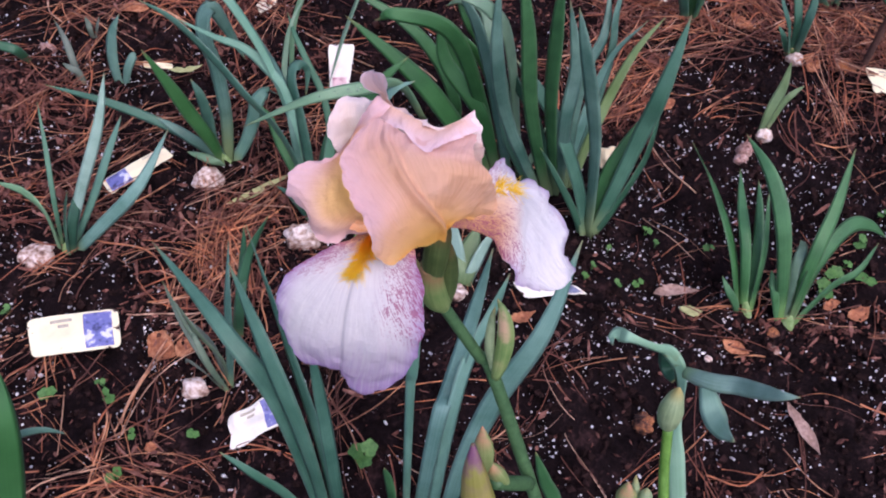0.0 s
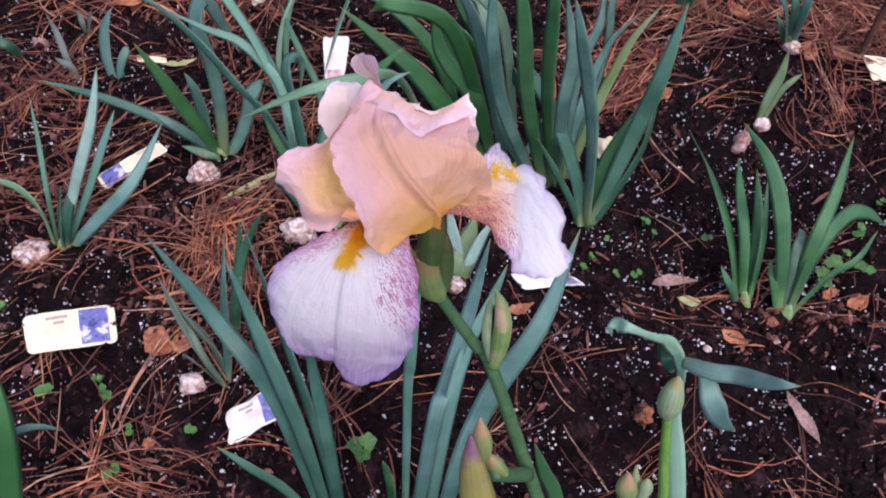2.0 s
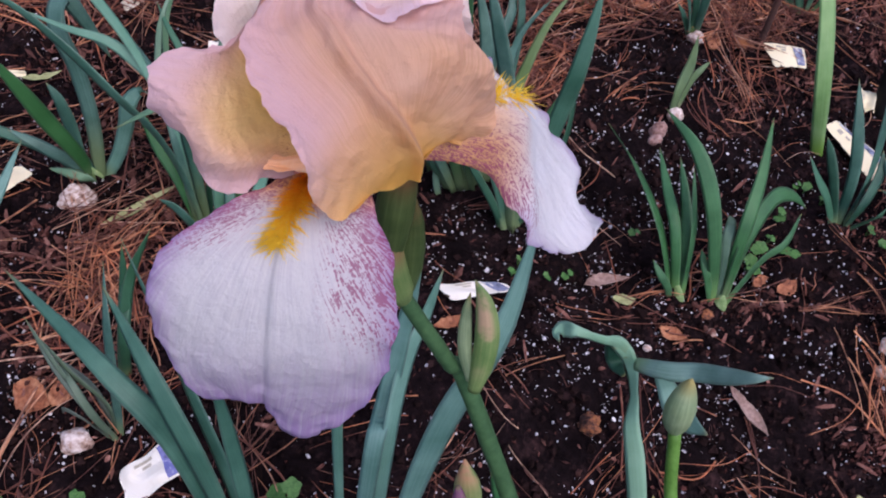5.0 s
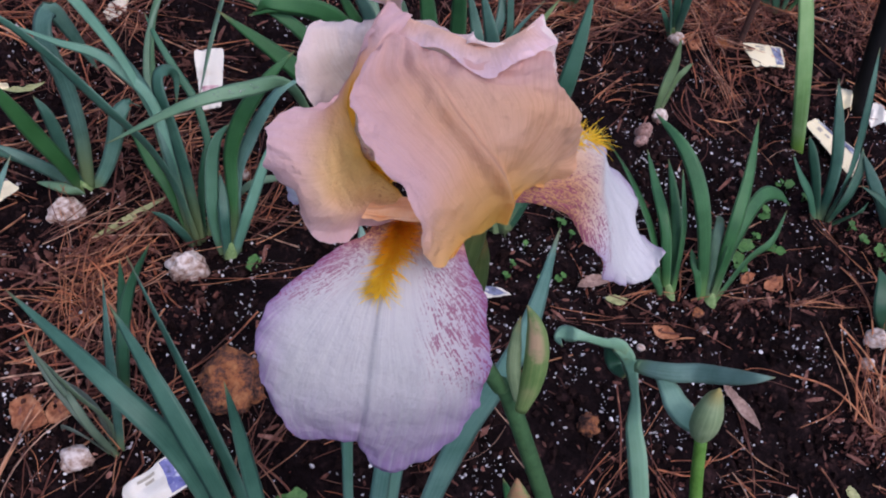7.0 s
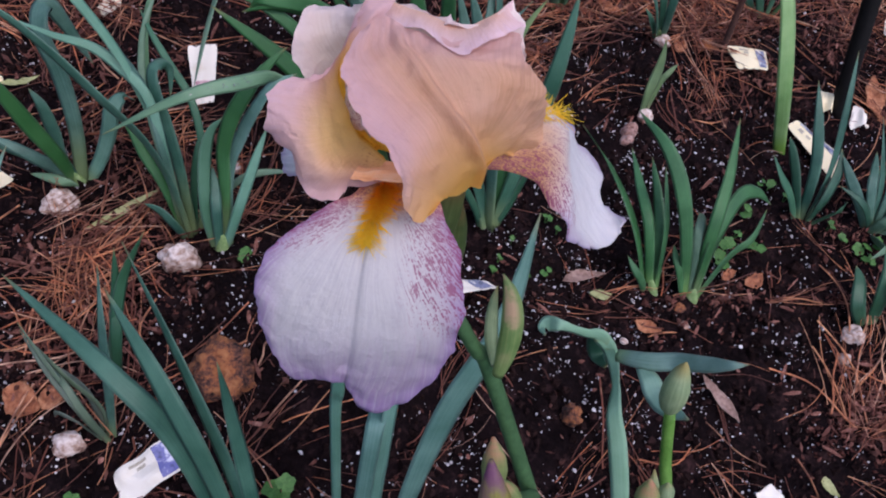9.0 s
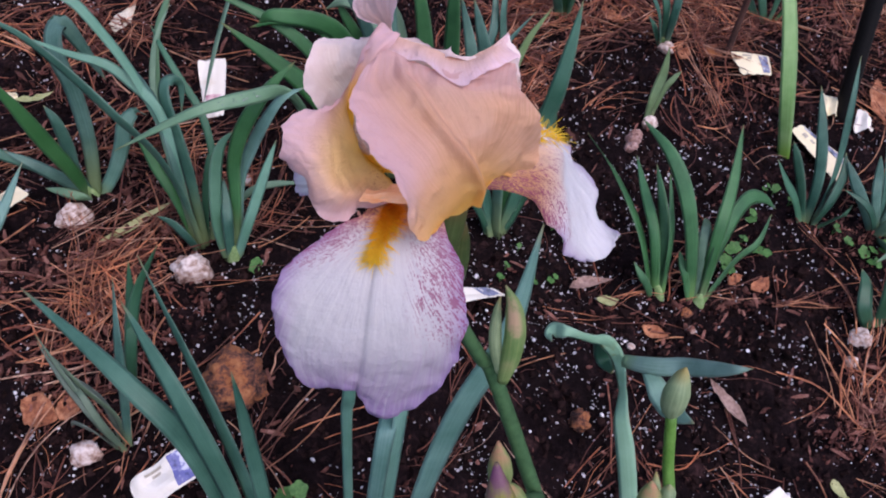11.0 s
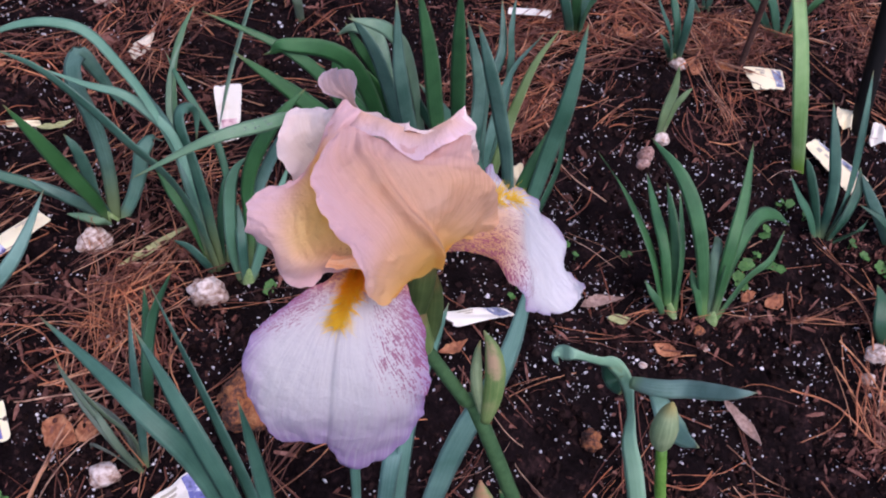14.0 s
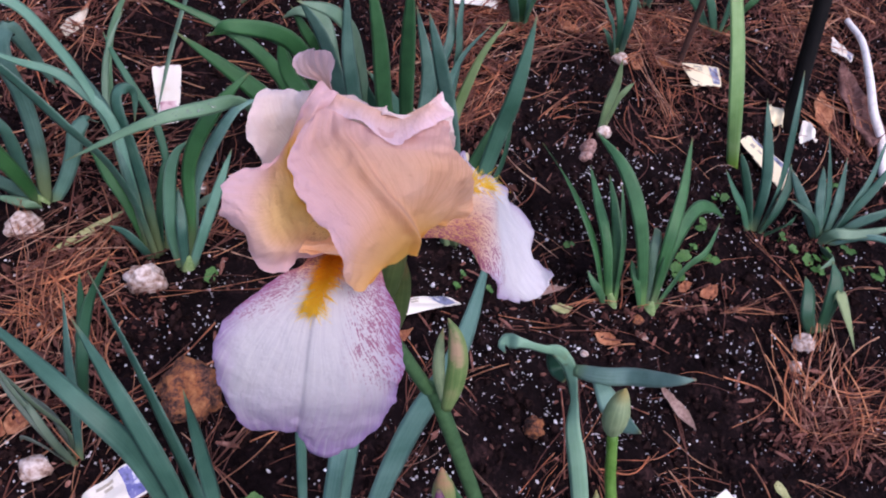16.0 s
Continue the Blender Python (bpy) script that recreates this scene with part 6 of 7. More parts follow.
leaf(p17, [(-0.279, 0.320, 0.022), (-0.291, 0.353, 0.070), (-0.316, 0.373, 0.095), (-0.345, 0.389, 0.098)], 0.0078, leaf_grey)
leaf(p17, [(-0.276, 0.312, 0.022), (-0.290, 0.330, 0.080), (-0.318, 0.362, 0.130), (-0.351, 0.407, 0.157)], 0.0068, leaf_grey)
leaf(p17, [(-0.279, 0.314, 0.022), (-0.300, 0.335, 0.060), (-0.332, 0.372, 0.098), (-0.365, 0.420, 0.110)], 0.0058, leaf_grey)
leaf(p17, [(-0.273, 0.312, 0.022), (-0.286, 0.322, 0.090), (-0.302, 0.345, 0.120), (-0.322, 0.372, 0.112)], 0.0085, leaf_grey)
leaf(p17, [(-0.281, 0.316, 0.022), (-0.302, 0.325, 0.064), (-0.325, 0.338, 0.062), (-0.338, 0.345, 0.030)], 0.0075, leaf_grey)

p18 = plant((0.033, 0.482, 0.053), "short pale iris start on a white rhizome")
leaf(p18, [(0.030, 0.481, 0.053), (0.033, 0.501, 0.076), (0.039, 0.534, 0.084), (0.048, 0.569, 0.092)], 0.0363, leaf_sprout)
leaf(p18, [(0.034, 0.487, 0.051), (0.047, 0.508, 0.083), (0.061, 0.535, 0.104), (0.077, 0.555, 0.126)], 0.0206, leaf_limp)
leaf(p18, [(0.030, 0.487, 0.051), (0.024, 0.516, 0.081), (0.015, 0.541, 0.102), (0.009, 0.564, 0.124)], 0.0207, leaf_limp)

p19 = plant((-0.596, 0.866, -0.025), "small blue-green iris shoot in pine straw")
leaf(p19, [(-0.599, 0.866, -0.025), (-0.604, 0.888, 0.015), (-0.601, 0.916, 0.055), (-0.590, 0.943, 0.075)], 0.0201, leaf_blue)
leaf(p19, [(-0.593, 0.866, -0.025), (-0.580, 0.880, 0.005), (-0.568, 0.896, 0.025), (-0.565, 0.903, 0.025)], 0.0153, leaf_blue)

p20 = plant((-0.671, 0.864, -0.025), "thin grey-green grassy shoots in pine straw")
leaf(p20, [(-0.667, 0.865, -0.025), (-0.678, 0.889, 0.005), (-0.689, 0.912, 0.035), (-0.708, 0.937, 0.055)], 0.0119, leaf_grey)
leaf(p20, [(-0.680, 0.974, -0.025), (-0.679, 0.976, -0.005), (-0.683, 0.986, 0.005), (-0.686, 0.990, 0.015)], 0.0107, leaf_grey)
leaf(p20, [(-0.680, 0.974, -0.025), (-0.668, 0.977, -0.005), (-0.664, 0.981, 0.005), (-0.661, 0.993, 0.015)], 0.0106, leaf_grey)
leaf(p20, [(-0.780, 0.913, -0.025), (-0.776, 0.895, 0.015), (-0.801, 0.895, 0.025), (-0.816, 0.897, 0.035)], 0.0170, leaf_dark)
leaf(p20, [(-0.662, 0.865, -0.025), (-0.667, 0.873, -0.005), (-0.679, 0.875, 0.005), (-0.696, 0.884, 0.005)], 0.0119, leaf_grey)

p21 = plant((-0.155, 1.256, -0.025), "pale iris starts at the back of the bed")
leaf(p21, [(-0.160, 1.256, -0.025), (-0.161, 1.235, 0.025), (-0.161, 1.219, 0.075), (-0.162, 1.229, 0.115)], 0.0215, leaf_pale)
leaf(p21, [(-0.094, 1.192, -0.025), (-0.097, 1.185, 0.015), (-0.101, 1.192, 0.035), (-0.105, 1.203, 0.065)], 0.0183, leaf_grey)


def leaf_base(owner, size):
    """The pale swollen foot in which the leaves of a fan overlap."""
    roots = [r for r, _ in leaf_roots[owner.name]]
    place = Vector(np.median(roots, axis=0))
    way = unit(np.median([unit(b - a) for a, b in leaf_roots[owner.name]], axis=0))
    line = [np.array(place) + way * d for d in (-0.014, 0.000, 0.010, 0.024)]
    part("leaf_base", tube_mesh("leaf_base", line, [0.75 * size, 0.9 * size, 0.75 * size, 0.35 * size], foot_mat, 12, 14, 0.6), owner, "pale swollen foot of the leaf fan")


for owner, size in ((p1, 0.012), (p2, 0.013), (p4, 0.011), (p6, 0.011), (p7, 0.012), (p8, 0.008), (p11, 0.010)):
    leaf_base(owner, size)

# ---- name tags ----


def name_tag(corners, label, art=None):
    """A thin plastic tag with rounded corners, a little bent, with a picture field and faded print."""
    c = [np.array(p) for p in corners]
    centre = sum(c) / 4
    owner = thing("plant_tag", centre, label, "plant tag", "plant tags in the bed")
    nu, nv = 25, 9
    normal = unit(np.cross(c[1] - c[0], c[3] - c[0]))
    if normal[2] < 0:
        normal = -normal

    def at(u, v, lift=0.0):
        # rounded corners
        e = min(1.0, min(u, 1 - u) / 0.07)
        shrink = 1.0 - 0.30 * (1.0 - math.sqrt(1.0 - (1.0 - e) ** 2))
        vv = 0.5 + (v - 0.5) * shrink
        p = (c[0] * (1 - u) + c[1] * u) * (1 - vv) + (c[3] * (1 - u) + c[2] * u) * vv
        fold = 0.011 if "crumpled" in label or "creased" in label else 0.003
        fold *= noise.noise(Vector((3 * u + 9 * centre[0], 2 * v + 9 * centre[1], 1.0)))
        return p + normal * (0.004 * math.sin(math.pi * u) * math.sin(2.2 * v + 0.4) + lift + fold)

    def sheet(name, u0, u1, v0, v1, lift, thick, mat, m, n, lab=""):
        us = [u0 + (u1 - u0) * 0.5 * (1 - math.cos(math.pi * i / (m - 1))) for i in range(m)]
        uvs = [(us[i], v0 + (v1 - v0) * j / (n - 1)) for j in range(n) for i in range(m)]
        verts = [at(u, v, lift) for u, v in uvs]
        low = len(verts)
        verts += [v - normal * thick for v in verts]
        fac = [(j * m + i, j * m + i + 1, (j + 1) * m + i + 1, (j + 1) * m + i) for j in range(n - 1) for i in range(m - 1)]
        fac += [tuple(low + k for k in f[::-1]) for f in fac]
        rim = [i for i in range(m)] + [j * m + m - 1 for j in range(1, n)] + [(n - 1) * m + i for i in range(m - 2, -1, -1)] + [j * m for j in range(n - 2, 0, -1)]
        fac += [(a, low + a, low + b, b) for a, b in zip(rim, rim[1:] + rim[:1])]
        return part(name, mesh_of(name, verts, fac, mat, uvs + uvs, smooth=False), owner, lab)

    sheet("card", 0, 1, 0, 1, 0.0, 0.0008, cream_tag if "cream" in label else tag_mat, nu, nv)
    if art == "end" and "weathered" in label:
        sheet("picture", 0.70, 0.93, 0.08, 0.92, 0.0012, 0.0004, grey_art, 5, 5, "weathered grey-blue flower picture")
    elif art == "end":
        sheet("picture", 0.62, 0.93, 0.06, 0.94, 0.0012, 0.0004, art_mat, 5, 5, "faded blue flower picture")
    elif art == "start":
        sheet("picture", 0.05, 0.36, 0.06, 0.94, 0.0012, 0.0004, art_mat, 5, 5, "faded blue flower picture")
    elif art == "foot":
        sheet("picture", 0.15, 0.85, 0.62, 0.86, 0.0012, 0.0004, pink_mat, 5, 5, "faded pink flower picture")
    if art in ("end", "start"):
        lo = 0.08 if art == "end" else 0.45
        for row, start, wide in ((0.14, 0.26, 0.24), (0.28, 0.34, 0.12)):
            sheet("print_bar", lo + start - 0.08, lo + start - 0.08 + wide, row, row + 0.08, 0.0011, 0.0003, ink_mat, 6, 2, "faded line of print")
    return owner


name_tag([(-0.592, 0.401, -0.003), (-0.465, 0.429, 0.006), (-0.441, 0.369, 0.010), (-0.565, 0.345, -0.002)], "cream printed plant tag with blue flower picture lying flat", "end")
name_tag([(-0.560, 0.652, -0.006), (-0.482, 0.733, -0.007), (-0.458, 0.714, -0.006), (-0.538, 0.627, -0.006)], "cream plant tag with grey-blue picture under leaves", "start")
name_tag([(-0.234, 0.953, 0.035), (-0.187, 0.960, 0.035), (-0.192, 0.877, -0.012), (-0.222, 0.870, -0.012)], "upright white plant tag with faint pink picture", "foot")
name_tag([(0.102, 0.497, 0.062), (0.190, 0.510, 0.048), (0.216, 0.495, 0.049), (0.122, 0.471, 0.068)], "weathered white plant tag with teal picture in soil", "end")
name_tag([(0.752, 1.039, 0.010), (0.838, 1.035, 0.003), (0.824, 0.980, 0.005), (0.756, 0.975, 0.011)], "weathered cream plant tag with picture beside a stake", "end")
name_tag([(0.800, 0.832, 0.018), (0.830, 0.848, 0.016), (0.917, 0.771, -0.010), (0.867, 0.734, -0.009)], "weathered cream plant tag leaning behind a small iris", "end")
name_tag([(-0.264, 0.273, 0.032), (-0.196, 0.313, 0.056), (-0.176, 0.277, 0.055), (-0.251, 0.232, 0.028)], "creased white plant tag with blue picture", "end")
name_tag([(0.917, 0.941, -0.001), (0.954, 0.928, -0.003), (0.927, 0.884, -0.002), (0.901, 0.889, -0.001)], "small cream crumpled tag scrap beside a black pole", None)
name_tag([(0.980, 0.904, -0.004), (1.003, 0.901, -0.005), (0.998, 0.855, -0.005), (0.948, 0.848, -0.003)], "crumpled white tag scrap beside a black pole", None)
name_tag([(0.320, 1.304, -0.004), (0.359, 1.341, -0.004), (0.368, 1.279, -0.002), (0.332, 1.244, -0.001)], "faded plant tag with lilac picture", "end")
name_tag([(0.242, 0.774, 0.036), (0.270, 0.781, 0.037), (0.277, 0.766, -0.007), (0.254, 0.767, -0.008)], "cream plant tag behind the tall leaves", None)
name_tag([(0.187, 0.815, 0.033), (0.211, 0.820, 0.034), (0.226, 0.808, -0.010), (0.205, 0.807, -0.011)], "white plant tag with pink picture behind leaves", "foot")
name_tag([(0.316, 1.210, 0.000), (0.401, 1.198, 0.004), (0.394, 1.174, 0.005), (0.310, 1.189, 0.000)], "pale plant tag seen edge-on in pine straw", None)
name_tag([(-0.570, 0.922, -0.013), (-0.515, 0.921, -0.013), (-0.516, 0.915, -0.021), (-0.568, 0.913, -0.021)], "cream plant tag seen edge-on", None)
name_tag([(1.168, 1.159, -0.008), (1.195, 1.098, -0.008), (1.182, 1.080, -0.008), (1.146, 1.112, -0.008)], "weathered plant tag with blue picture at the back", "end")
name_tag([(0.532, 0.207, 0.002), (0.561, 0.220, 0.000), (0.576, 0.200, -0.002), (0.542, 0.181, 0.000)], "white plant tag lying in dark soil", None)

# ---- rhizomes and bark ----


def lump(place, rx, rz, seed, rough, flaky=0.0):
    bm = bmesh.new()
    bmesh.ops.create_icosphere(bm, subdivisions=4, radius=1.0)
    for v in bm.verts:
        n = noise.fractal(v.co * 1.1 + Vector((seed, 0, 0)), 1.0, 2.0, 3) * rough + 0.3 * rough * abs(noise.noise(v.co * 5 + Vector((0, seed, 0))))
        n += flaky * (0.35 * abs(noise.noise(v.co * 3.1 + Vector((seed, seed, 0)))) - 0.4 * max(0.0, noise.noise(v.co * 7.0 + Vector((0, 0, seed)))) ** 0.6)
        v.co = v.co * (1.0 + n)
        v.co = Vector((v.co.x * rx, v.co.y * 0.85 * rx, v.co.z * rz)) + Vector(place) + Vector((0, 0, rz * 0.25))
    return bm


def from_bm(name, bm, mat):
    me = bpy.data.meshes.new(name)
    bm.to_mesh(me)
    bm.free()
    me.polygons.foreach_set("use_smooth", [True] * len(me.polygons))
    me.materials.append(mat)
    return me


lump_seed = [0]


def rhizome(place, rx, rz, label):
    lump_seed[0] += 3.7
    ob = new("rhizome", from_bm("rhizome", lump(place, rx, rz, lump_seed[0], 0.36), pink_rhizome if "pinkish" in label else rhizome_mat))
    return tagged(ob, label, "rhizome", "rhizomes in the bed")


def bark(place, rx, rz, label):
    lump_seed[0] += 3.7
    ob = new("bark_lump", from_bm("bark_lump", lump(place, rx, rz, lump_seed[0], 0.5, 0.5), bark_mat))
    return tagged(ob, label, "bark")


rhizome((-0.393, 0.679, -0.021), 0.0252, 0.0178, "whitish knobbly rhizome on pine straw")
rhizome((-0.218, 0.567, 0.005), 0.0255, 0.0306, "large pale knobbly rhizome half buried in soil")
rhizome((-0.622, 0.515, -0.023), 0.0253, 0.0131, "pale rhizome at the foot of an iris fan")
rhizome((-0.322, 0.316, 0.013), 0.0175, 0.0125, "whitish crumbled rhizome lump on soil")
rhizome((0.504, 0.823, 0.000), 0.0146, 0.0127, "small pinkish rhizome piece")
rhizome((0.495, 0.803, -0.002), 0.0116, 0.0097, "small pinkish rhizome piece")
rhizome((0.539, 0.855, 0.002), 0.0128, 0.0128, "pale bulb foot of a thin shoot")
rhizome((0.626, 1.048, 0.000), 0.0180, 0.0138, "white rhizome under a small iris")
rhizome((0.789, 0.438, -0.023), 0.0175, 0.0165, "pale round rhizome with dry roots")
rhizome((0.758, 0.398, -0.023), 0.0108, 0.0099, "small pale rhizome piece")
rhizome((0.027, 0.473, 0.055), 0.0137, 0.0178, "pale rhizome at the foot of a short iris")
rhizome((-0.155, 0.748, -0.019), 0.0099, 0.0090, "small white tag stub of rhizome")
rhizome((-0.753, 0.940, -0.025), 0.0135, 0.0104, "pinkish pebble-like rhizome in pine straw")
rhizome((-0.457, 1.235, -0.025), 0.0183, 0.0118, "pale rhizome far back in pine straw")
rhizome((-0.221, 1.270, -0.025), 0.0156, 0.0078, "white rhizome crust in dark soil")
bark((0.288, 0.314, 0.033), 0.0130, 0.0175, "pinkish brown lump half buried in dark soil")
bark((-0.147, 0.379, 0.053), 0.0369, 0.0351, "brown weathered bark lump in pine straw")
rhizome((0.501, 0.456, -0.008), 0.0093, 0.0076, "small pale lilac lump among perlite")
rhizome((0.397, 0.427, 0.009), 0.0057, 0.0049, "small white lump in dark soil")
bark((0.505, 0.486, -0.009), 0.0094, 0.0068, "small tan lump beside an iris fan")
bark((0.718, 1.047, -0.005), 0.0213, 0.0128, "dry brown bark chip")

# ---- dew on the arching pale leaf ----
dew_mat = material("water", 0.03, 0.5)
dew_mat[2].inputs["IOR"].default_value = 1.33
dew_mat[2].inputs["Transmission Weight"].default_value = 0.75
dew = curve_points([np.array(p) for p in arch], 60)
for _ in range(16):
    spot = Vector(dew[int(rng.gauss(33, 4))]) + Vector((0.0, rng.uniform(-0.005, 0.005), 0.0022))
    drop = bmesh.new()
    bmesh.ops.create_uvsphere(drop, u_segments=8, v_segments=6, radius=rng.uniform(0.0007, 0.0014))
    for v in drop.verts:
        v.co = Vector((v.co.x, v.co.y, 0.7 * v.co.z)) + spot
    part("water_drop", from_bm("water_drop", drop, dew_mat[0]), p4, "clear drop of water")

# ---- fallen leaves and small weeds ----
litter_seed = [0.0]


def fallen_leaf(place, length, width, angle, label, mat):
    litter_seed[0] += 2.3
    sd = litter_seed[0]
    verts, fac, uvs = [], [], []
    n, m = 17, 9
    ca, sa = math.cos(radians(angle)), math.sin(radians(angle))
    for i in range(n):
        u = i / (n - 1)
        w = width * 0.5 * (math.sin(math.pi * u**0.85) ** 0.95 + 0.04) * (1 + 0.28 * noise.noise(Vector((u * 4, sd, 0))) + 0.3 * noise.noise(Vector((u * 14, sd, 4))))
        for j in range(m):
            v = j / (m - 1) * 2 - 1
            lx, ly = (u - 0.5) * length, v * w + 0.12 * length * math.sin(u * 2.5 + sd)
            z = 0.55 * abs(v) ** 1.5 * w * (0.6 + 0.8 * noise.noise(Vector((u * 3, v, sd)))) + 0.08 * length * (2 * u - 1) ** 2 + 0.16 * width * noise.noise(Vector((u * 5, v * 2.5, sd)))
            x, y = place[0] + ca * lx - sa * ly, place[1] + sa * lx + ca * ly
            verts.append((x, y, float(ground_height(x, y)) + 0.007 + max(z, 0)))
            uvs.append((u, v))
    fac = [(i * m + j, i * m + j + 1, (i + 1) * m + j + 1, (i + 1) * m + j) for i in range(n - 1) for j in range(m - 1)]
    ob = new("fallen_leaf", mesh_of("fallen_leaf", verts, fac, mat, uvs))
    sol = ob.modifiers.new("thickness", "SOLIDIFY")
    sol.thickness = 0.0007
    return tagged(ob, label, "fallen leaf", "fallen leaves on the bed")


def clover(place, r):
    """A low weed: two or three scalloped round leaves on short stems."""
    litter_seed[0] += 1.9
    sd = litter_seed[0]
    owner = thing("small_weed", (place[0], place[1], float(ground_height(place[0], place[1]))), "small round-leaved green weed in the soil", "weed", "small weeds in the bed")
    for k in range(2 if r < 0.012 else 3):
        a = sd + k * 2.2
        c = Vector((place[0] + 0.7 * r * math.cos(a), place[1] + 0.7 * r * math.sin(a), place[2] + 0.004 * k))
        tilt = Euler((0.35 * math.sin(a * 3), 0.35 * math.cos(a * 2), a)).to_matrix()
        size = r * (0.85 if k else 1.0)
        verts, fac = [c], []
        n = 20
        for ring in (0.5, 1.0):
            for j in range(n):
                b = 2 * math.pi * j / n
                rr = size * ring * (1 + (0.12 * math.cos(5 * b + sd) if ring == 1.0 else 0)) * (0.55 if abs(b - math.pi) < 0.2 and ring == 1.0 else 1.0)
                verts.append(c + tilt @ Vector((rr * math.cos(b), rr * math.sin(b), 0.12 * size * ring + 0.05 * size * math.cos(5 * b))))
        fac += [(0, 1 + j, 1 + (j + 1) % n) for j in range(n)]
        fac += [(1 + j, 1 + n + j, 1 + n + (j + 1) % n, 1 + (j + 1) % n) for j in range(n)]
        part("leaf", mesh_of("leaf", verts, fac, clover_mat), owner)
        foot = (place[0], place[1], float(ground_height(place[0], place[1])) - 0.004)
        part("stem", tube_mesh("stem", [foot, tuple(c)], [0.0007, 0.0006], clover_mat, 5, 5), owner)
    return owner


fallen_leaf((-0.383, 0.375, 0.006), 0.056, 0.037, -20, "curled orange-brown dry leaf", dry_leaf)
fallen_leaf((-0.350, 0.378, 0.012), 0.040, 0.032, 57, "broken orange-brown dry leaf", dry_leaf)
fallen_leaf((0.357, 0.525, 0.009), 0.077, 0.019, 18, "long pale brown dry leaf", grey_leaf)
fallen_leaf((0.377, 0.503, 0.009), 0.037, 0.017, 9, "yellow-green fallen leaf on soil", yellow_leaf)
fallen_leaf((0.523, 0.339, -0.005), 0.076, 0.021, -75, "long grey-brown dry leaf", grey_leaf)
fallen_leaf((0.440, 0.449, 0.004), 0.025, 0.037, 68, "rust-red dry leaf scrap", dry_leaf)
fallen_leaf((0.646, 0.535, -0.014), 0.044, 0.023, 27, "rust-brown dry leaf under a clump", dry_leaf)
fallen_leaf((0.607, 0.540, -0.012), 0.032, 0.018, 18, "dark rust dry leaf scrap", dry_leaf)
fallen_leaf((1.045, 0.933, -0.019), 0.115, 0.039, -96, "long brown curled dry leaf by the pole", dry_leaf)
fallen_leaf((1.118, 0.955, -0.020), 0.235, 0.075, 72, "large pinkish-brown dry leaf beside a white tube", umber_leaf)
fallen_leaf((-0.368, 1.099, -0.021), 0.082, 0.031, 69, "pale cream dry leaf with dark spots", pale_leaf)
fallen_leaf((0.537, 1.132, 0.000), 0.057, 0.030, -45, "orange-brown dry leaf in straw", dry_leaf)
fallen_leaf((0.653, 1.036, 0.004), 0.049, 0.029, 46, "orange dry leaf scrap", dry_leaf)
fallen_leaf((-0.621, 1.048, -0.021), 0.054, 0.032, 15, "orange-brown dry leaf at the back", dry_leaf)
fallen_leaf((-0.492, 0.918, -0.021), 0.061, 0.014, 23, "pale yellow fallen leaf blade", yellow_leaf)
fallen_leaf((-0.303, 0.660, -0.012), 0.110, 0.015, 25, "pale yellow-green fallen leaf blade", yellow_leaf)
fallen_leaf((-0.362, 0.233, 0.002), 0.018, 0.015, 32, "small brown leaf scrap", dry_leaf)
fallen_leaf((0.115, 0.445, 0.063), 0.047, 0.017, 23, "brown leaf scrap in soil", dry_leaf)
fallen_leaf((0.376, 0.907, 0.000), 0.034, 0.024, 30, "orange-brown dry leaf scrap", dry_leaf)
fallen_leaf((0.653, 0.213, -0.018), 0.035, 0.016, -41, "yellow fallen leaf on dark soil", yellow_leaf)
clover((-0.527, 0.300, -0.004), 0.0083)
clover((-0.443, 0.297, 0.004), 0.0077)
clover((-0.400, 0.193, 0.002), 0.0082)
clover((-0.307, 0.254, 0.021), 0.0062)
clover((-0.394, 0.249, 0.007), 0.0053)
clover((-0.457, 0.316, 0.003), 0.0046)
clover((-0.077, 0.236, 0.057), 0.0126)
clover((-0.633, 0.418, -0.010), 0.0059)
clover((0.322, 0.639, 0.006), 0.0058)
clover((0.336, 0.618, 0.008), 0.0042)
clover((0.296, 0.536, 0.023), 0.0060)
clover((0.264, 0.527, 0.029), 0.0045)
clover((0.258, 0.596, 0.015), 0.0041)
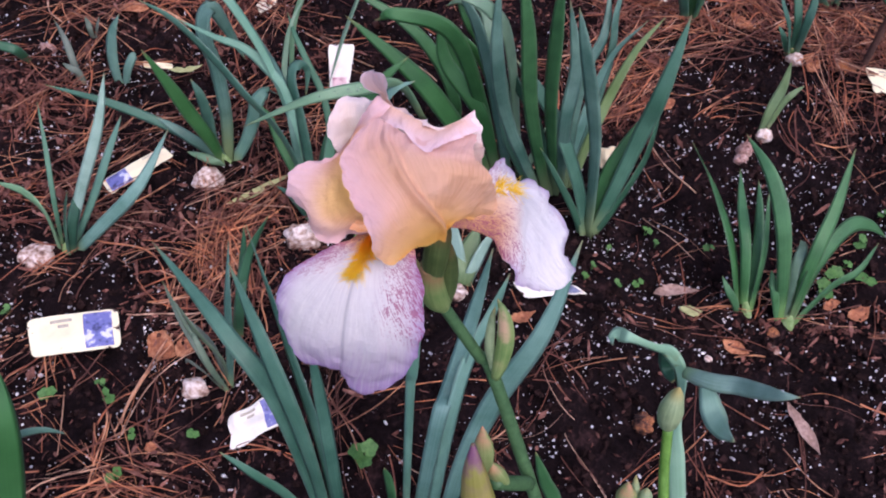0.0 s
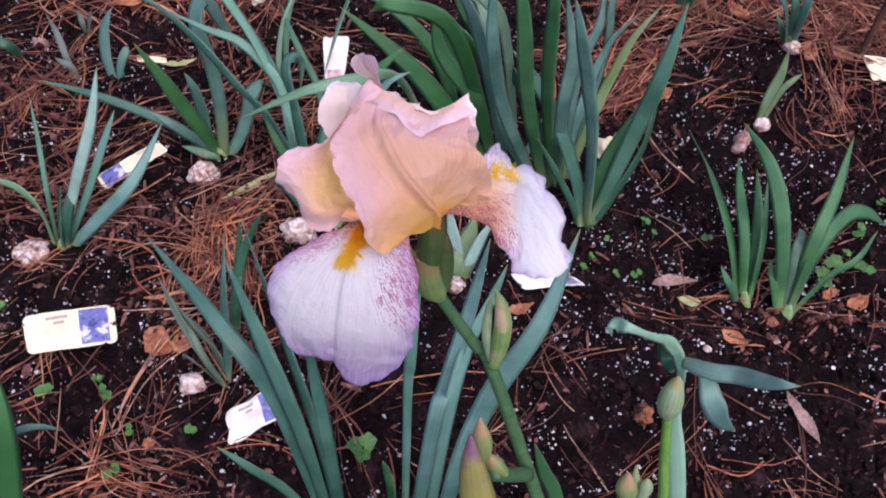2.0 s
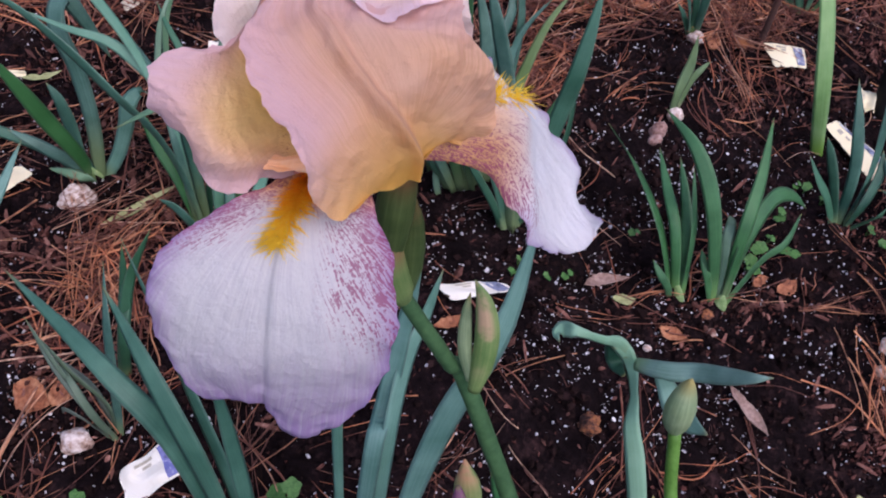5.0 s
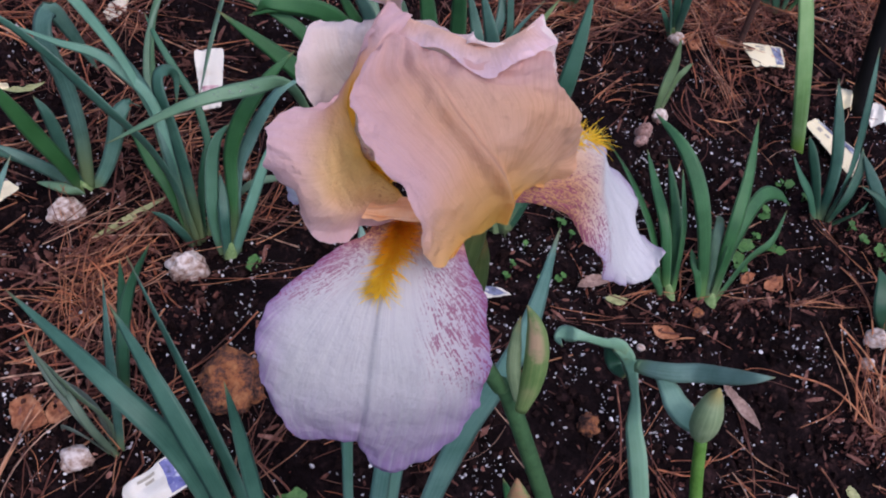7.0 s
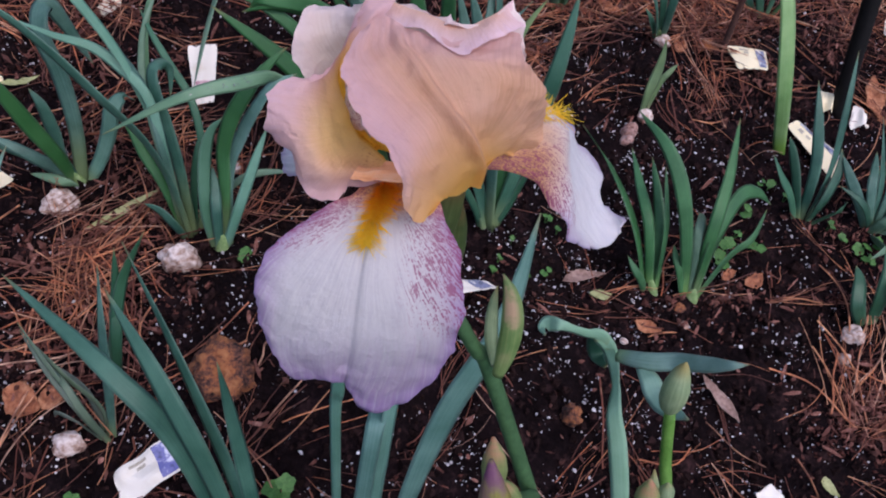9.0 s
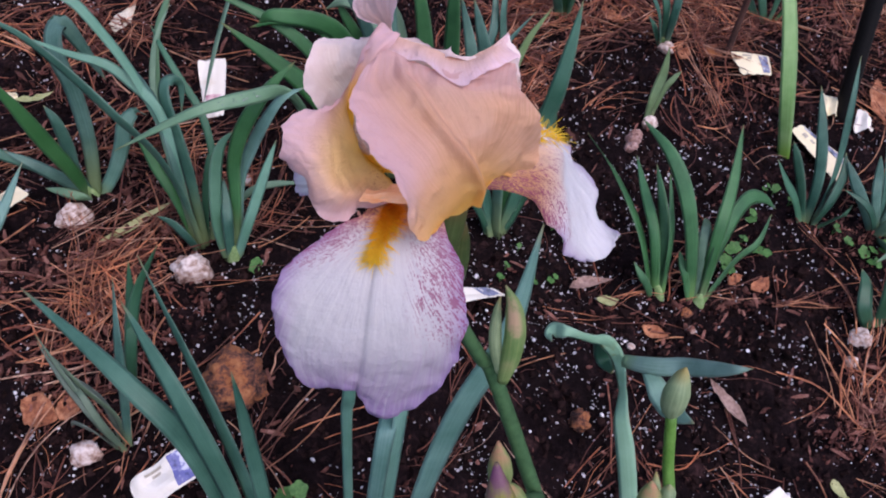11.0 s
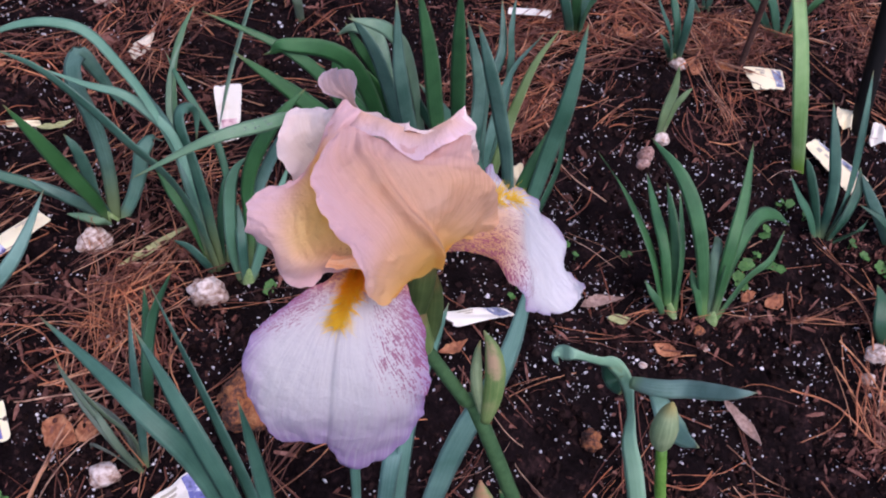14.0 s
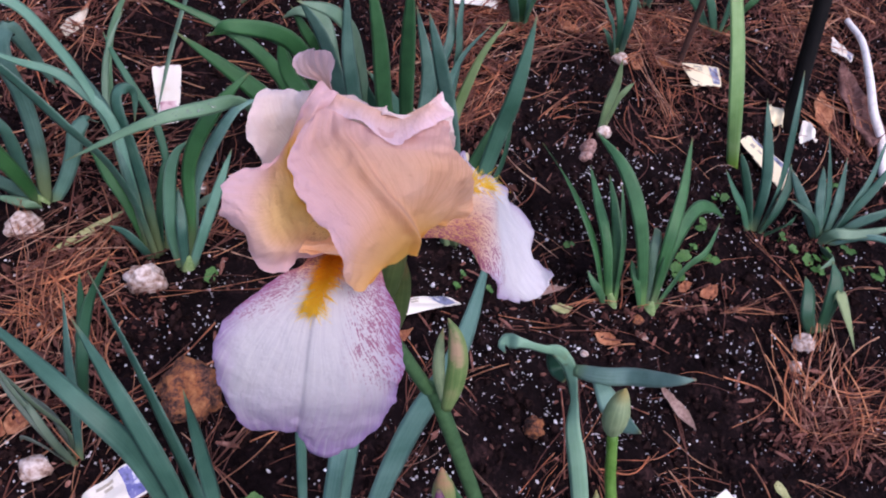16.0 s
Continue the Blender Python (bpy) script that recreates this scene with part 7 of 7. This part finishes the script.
clover((0.420, 0.621, 0.004), 0.0058)
clover((0.594, 0.566, -0.003), 0.0114)
clover((0.619, 0.593, -0.003), 0.0105)
clover((0.670, 0.593, -0.005), 0.0105)
clover((0.670, 0.659, -0.002), 0.0092)
clover((0.643, 0.614, -0.003), 0.0058)
clover((0.217, 0.534, 0.033), 0.0050)
clover((0.719, 0.718, -0.001), 0.0055)
clover((0.229, 0.557, 0.026), 0.0035)
clover((-0.128, 0.563, 0.027), 0.0085)
clover((0.866, 0.593, -0.010), 0.0112)
clover((0.825, 0.635, -0.009), 0.0057)
clover((0.738, 0.713, -0.002), 0.0075)
clover((0.985, 0.751, -0.011), 0.0073)
clover((0.900, 0.600, -0.012), 0.0085)
clover((0.872, 0.566, -0.014), 0.0100)
clover((0.955, 0.610, -0.016), 0.0095)
clover((0.990, 0.560, -0.016), 0.0110)
clover((0.760, 0.690, -0.006), 0.0060)
clover((0.842, 0.610, -0.012), 0.0070)
clover((0.931, 0.570, -0.016), 0.0080)

# ---- stakes ----
pole_line = [(0.957, 0.891, -0.020), (0.923, 1.044, 0.281)]
stick_line = [(0.746, 1.025, -0.007), (0.754, 1.070, 0.091), (0.740, 1.084, 0.231)]
hose_line = [(1.230, 1.211, -0.005), (1.223, 1.129, 0.005), (1.174, 1.007, 0.015), (1.141, 0.916, 0.011), (1.143, 0.863, -0.004), (1.116, 0.790, -0.012), (1.113, 0.755, -0.020)]
pole = new("pole", tube_mesh("pole", [np.array(pole_line[0]) - (0, 0, 0.02), pole_line[1]], [0.0155, 0.0155], pole_mat, 14, 12))
tagged(pole, "black painted pole standing in the bed", "pole")
stick = new("stake", tube_mesh("stake", [np.array(stick_line[0]) - (0, 0, 0.02), *stick_line[1:]], [0.0065, 0.006, 0.0055], stick_mat, 9, 14))
tagged(stick, "thin dark brown wooden stake in the bed", "stake")
hose = new("tube", tube_mesh("tube", hose_line, [0.0065, 0.0085, 0.008], hose_mat, 12, 40))
tagged(hose, "weathered white bent tube lying on pine straw", "tube")
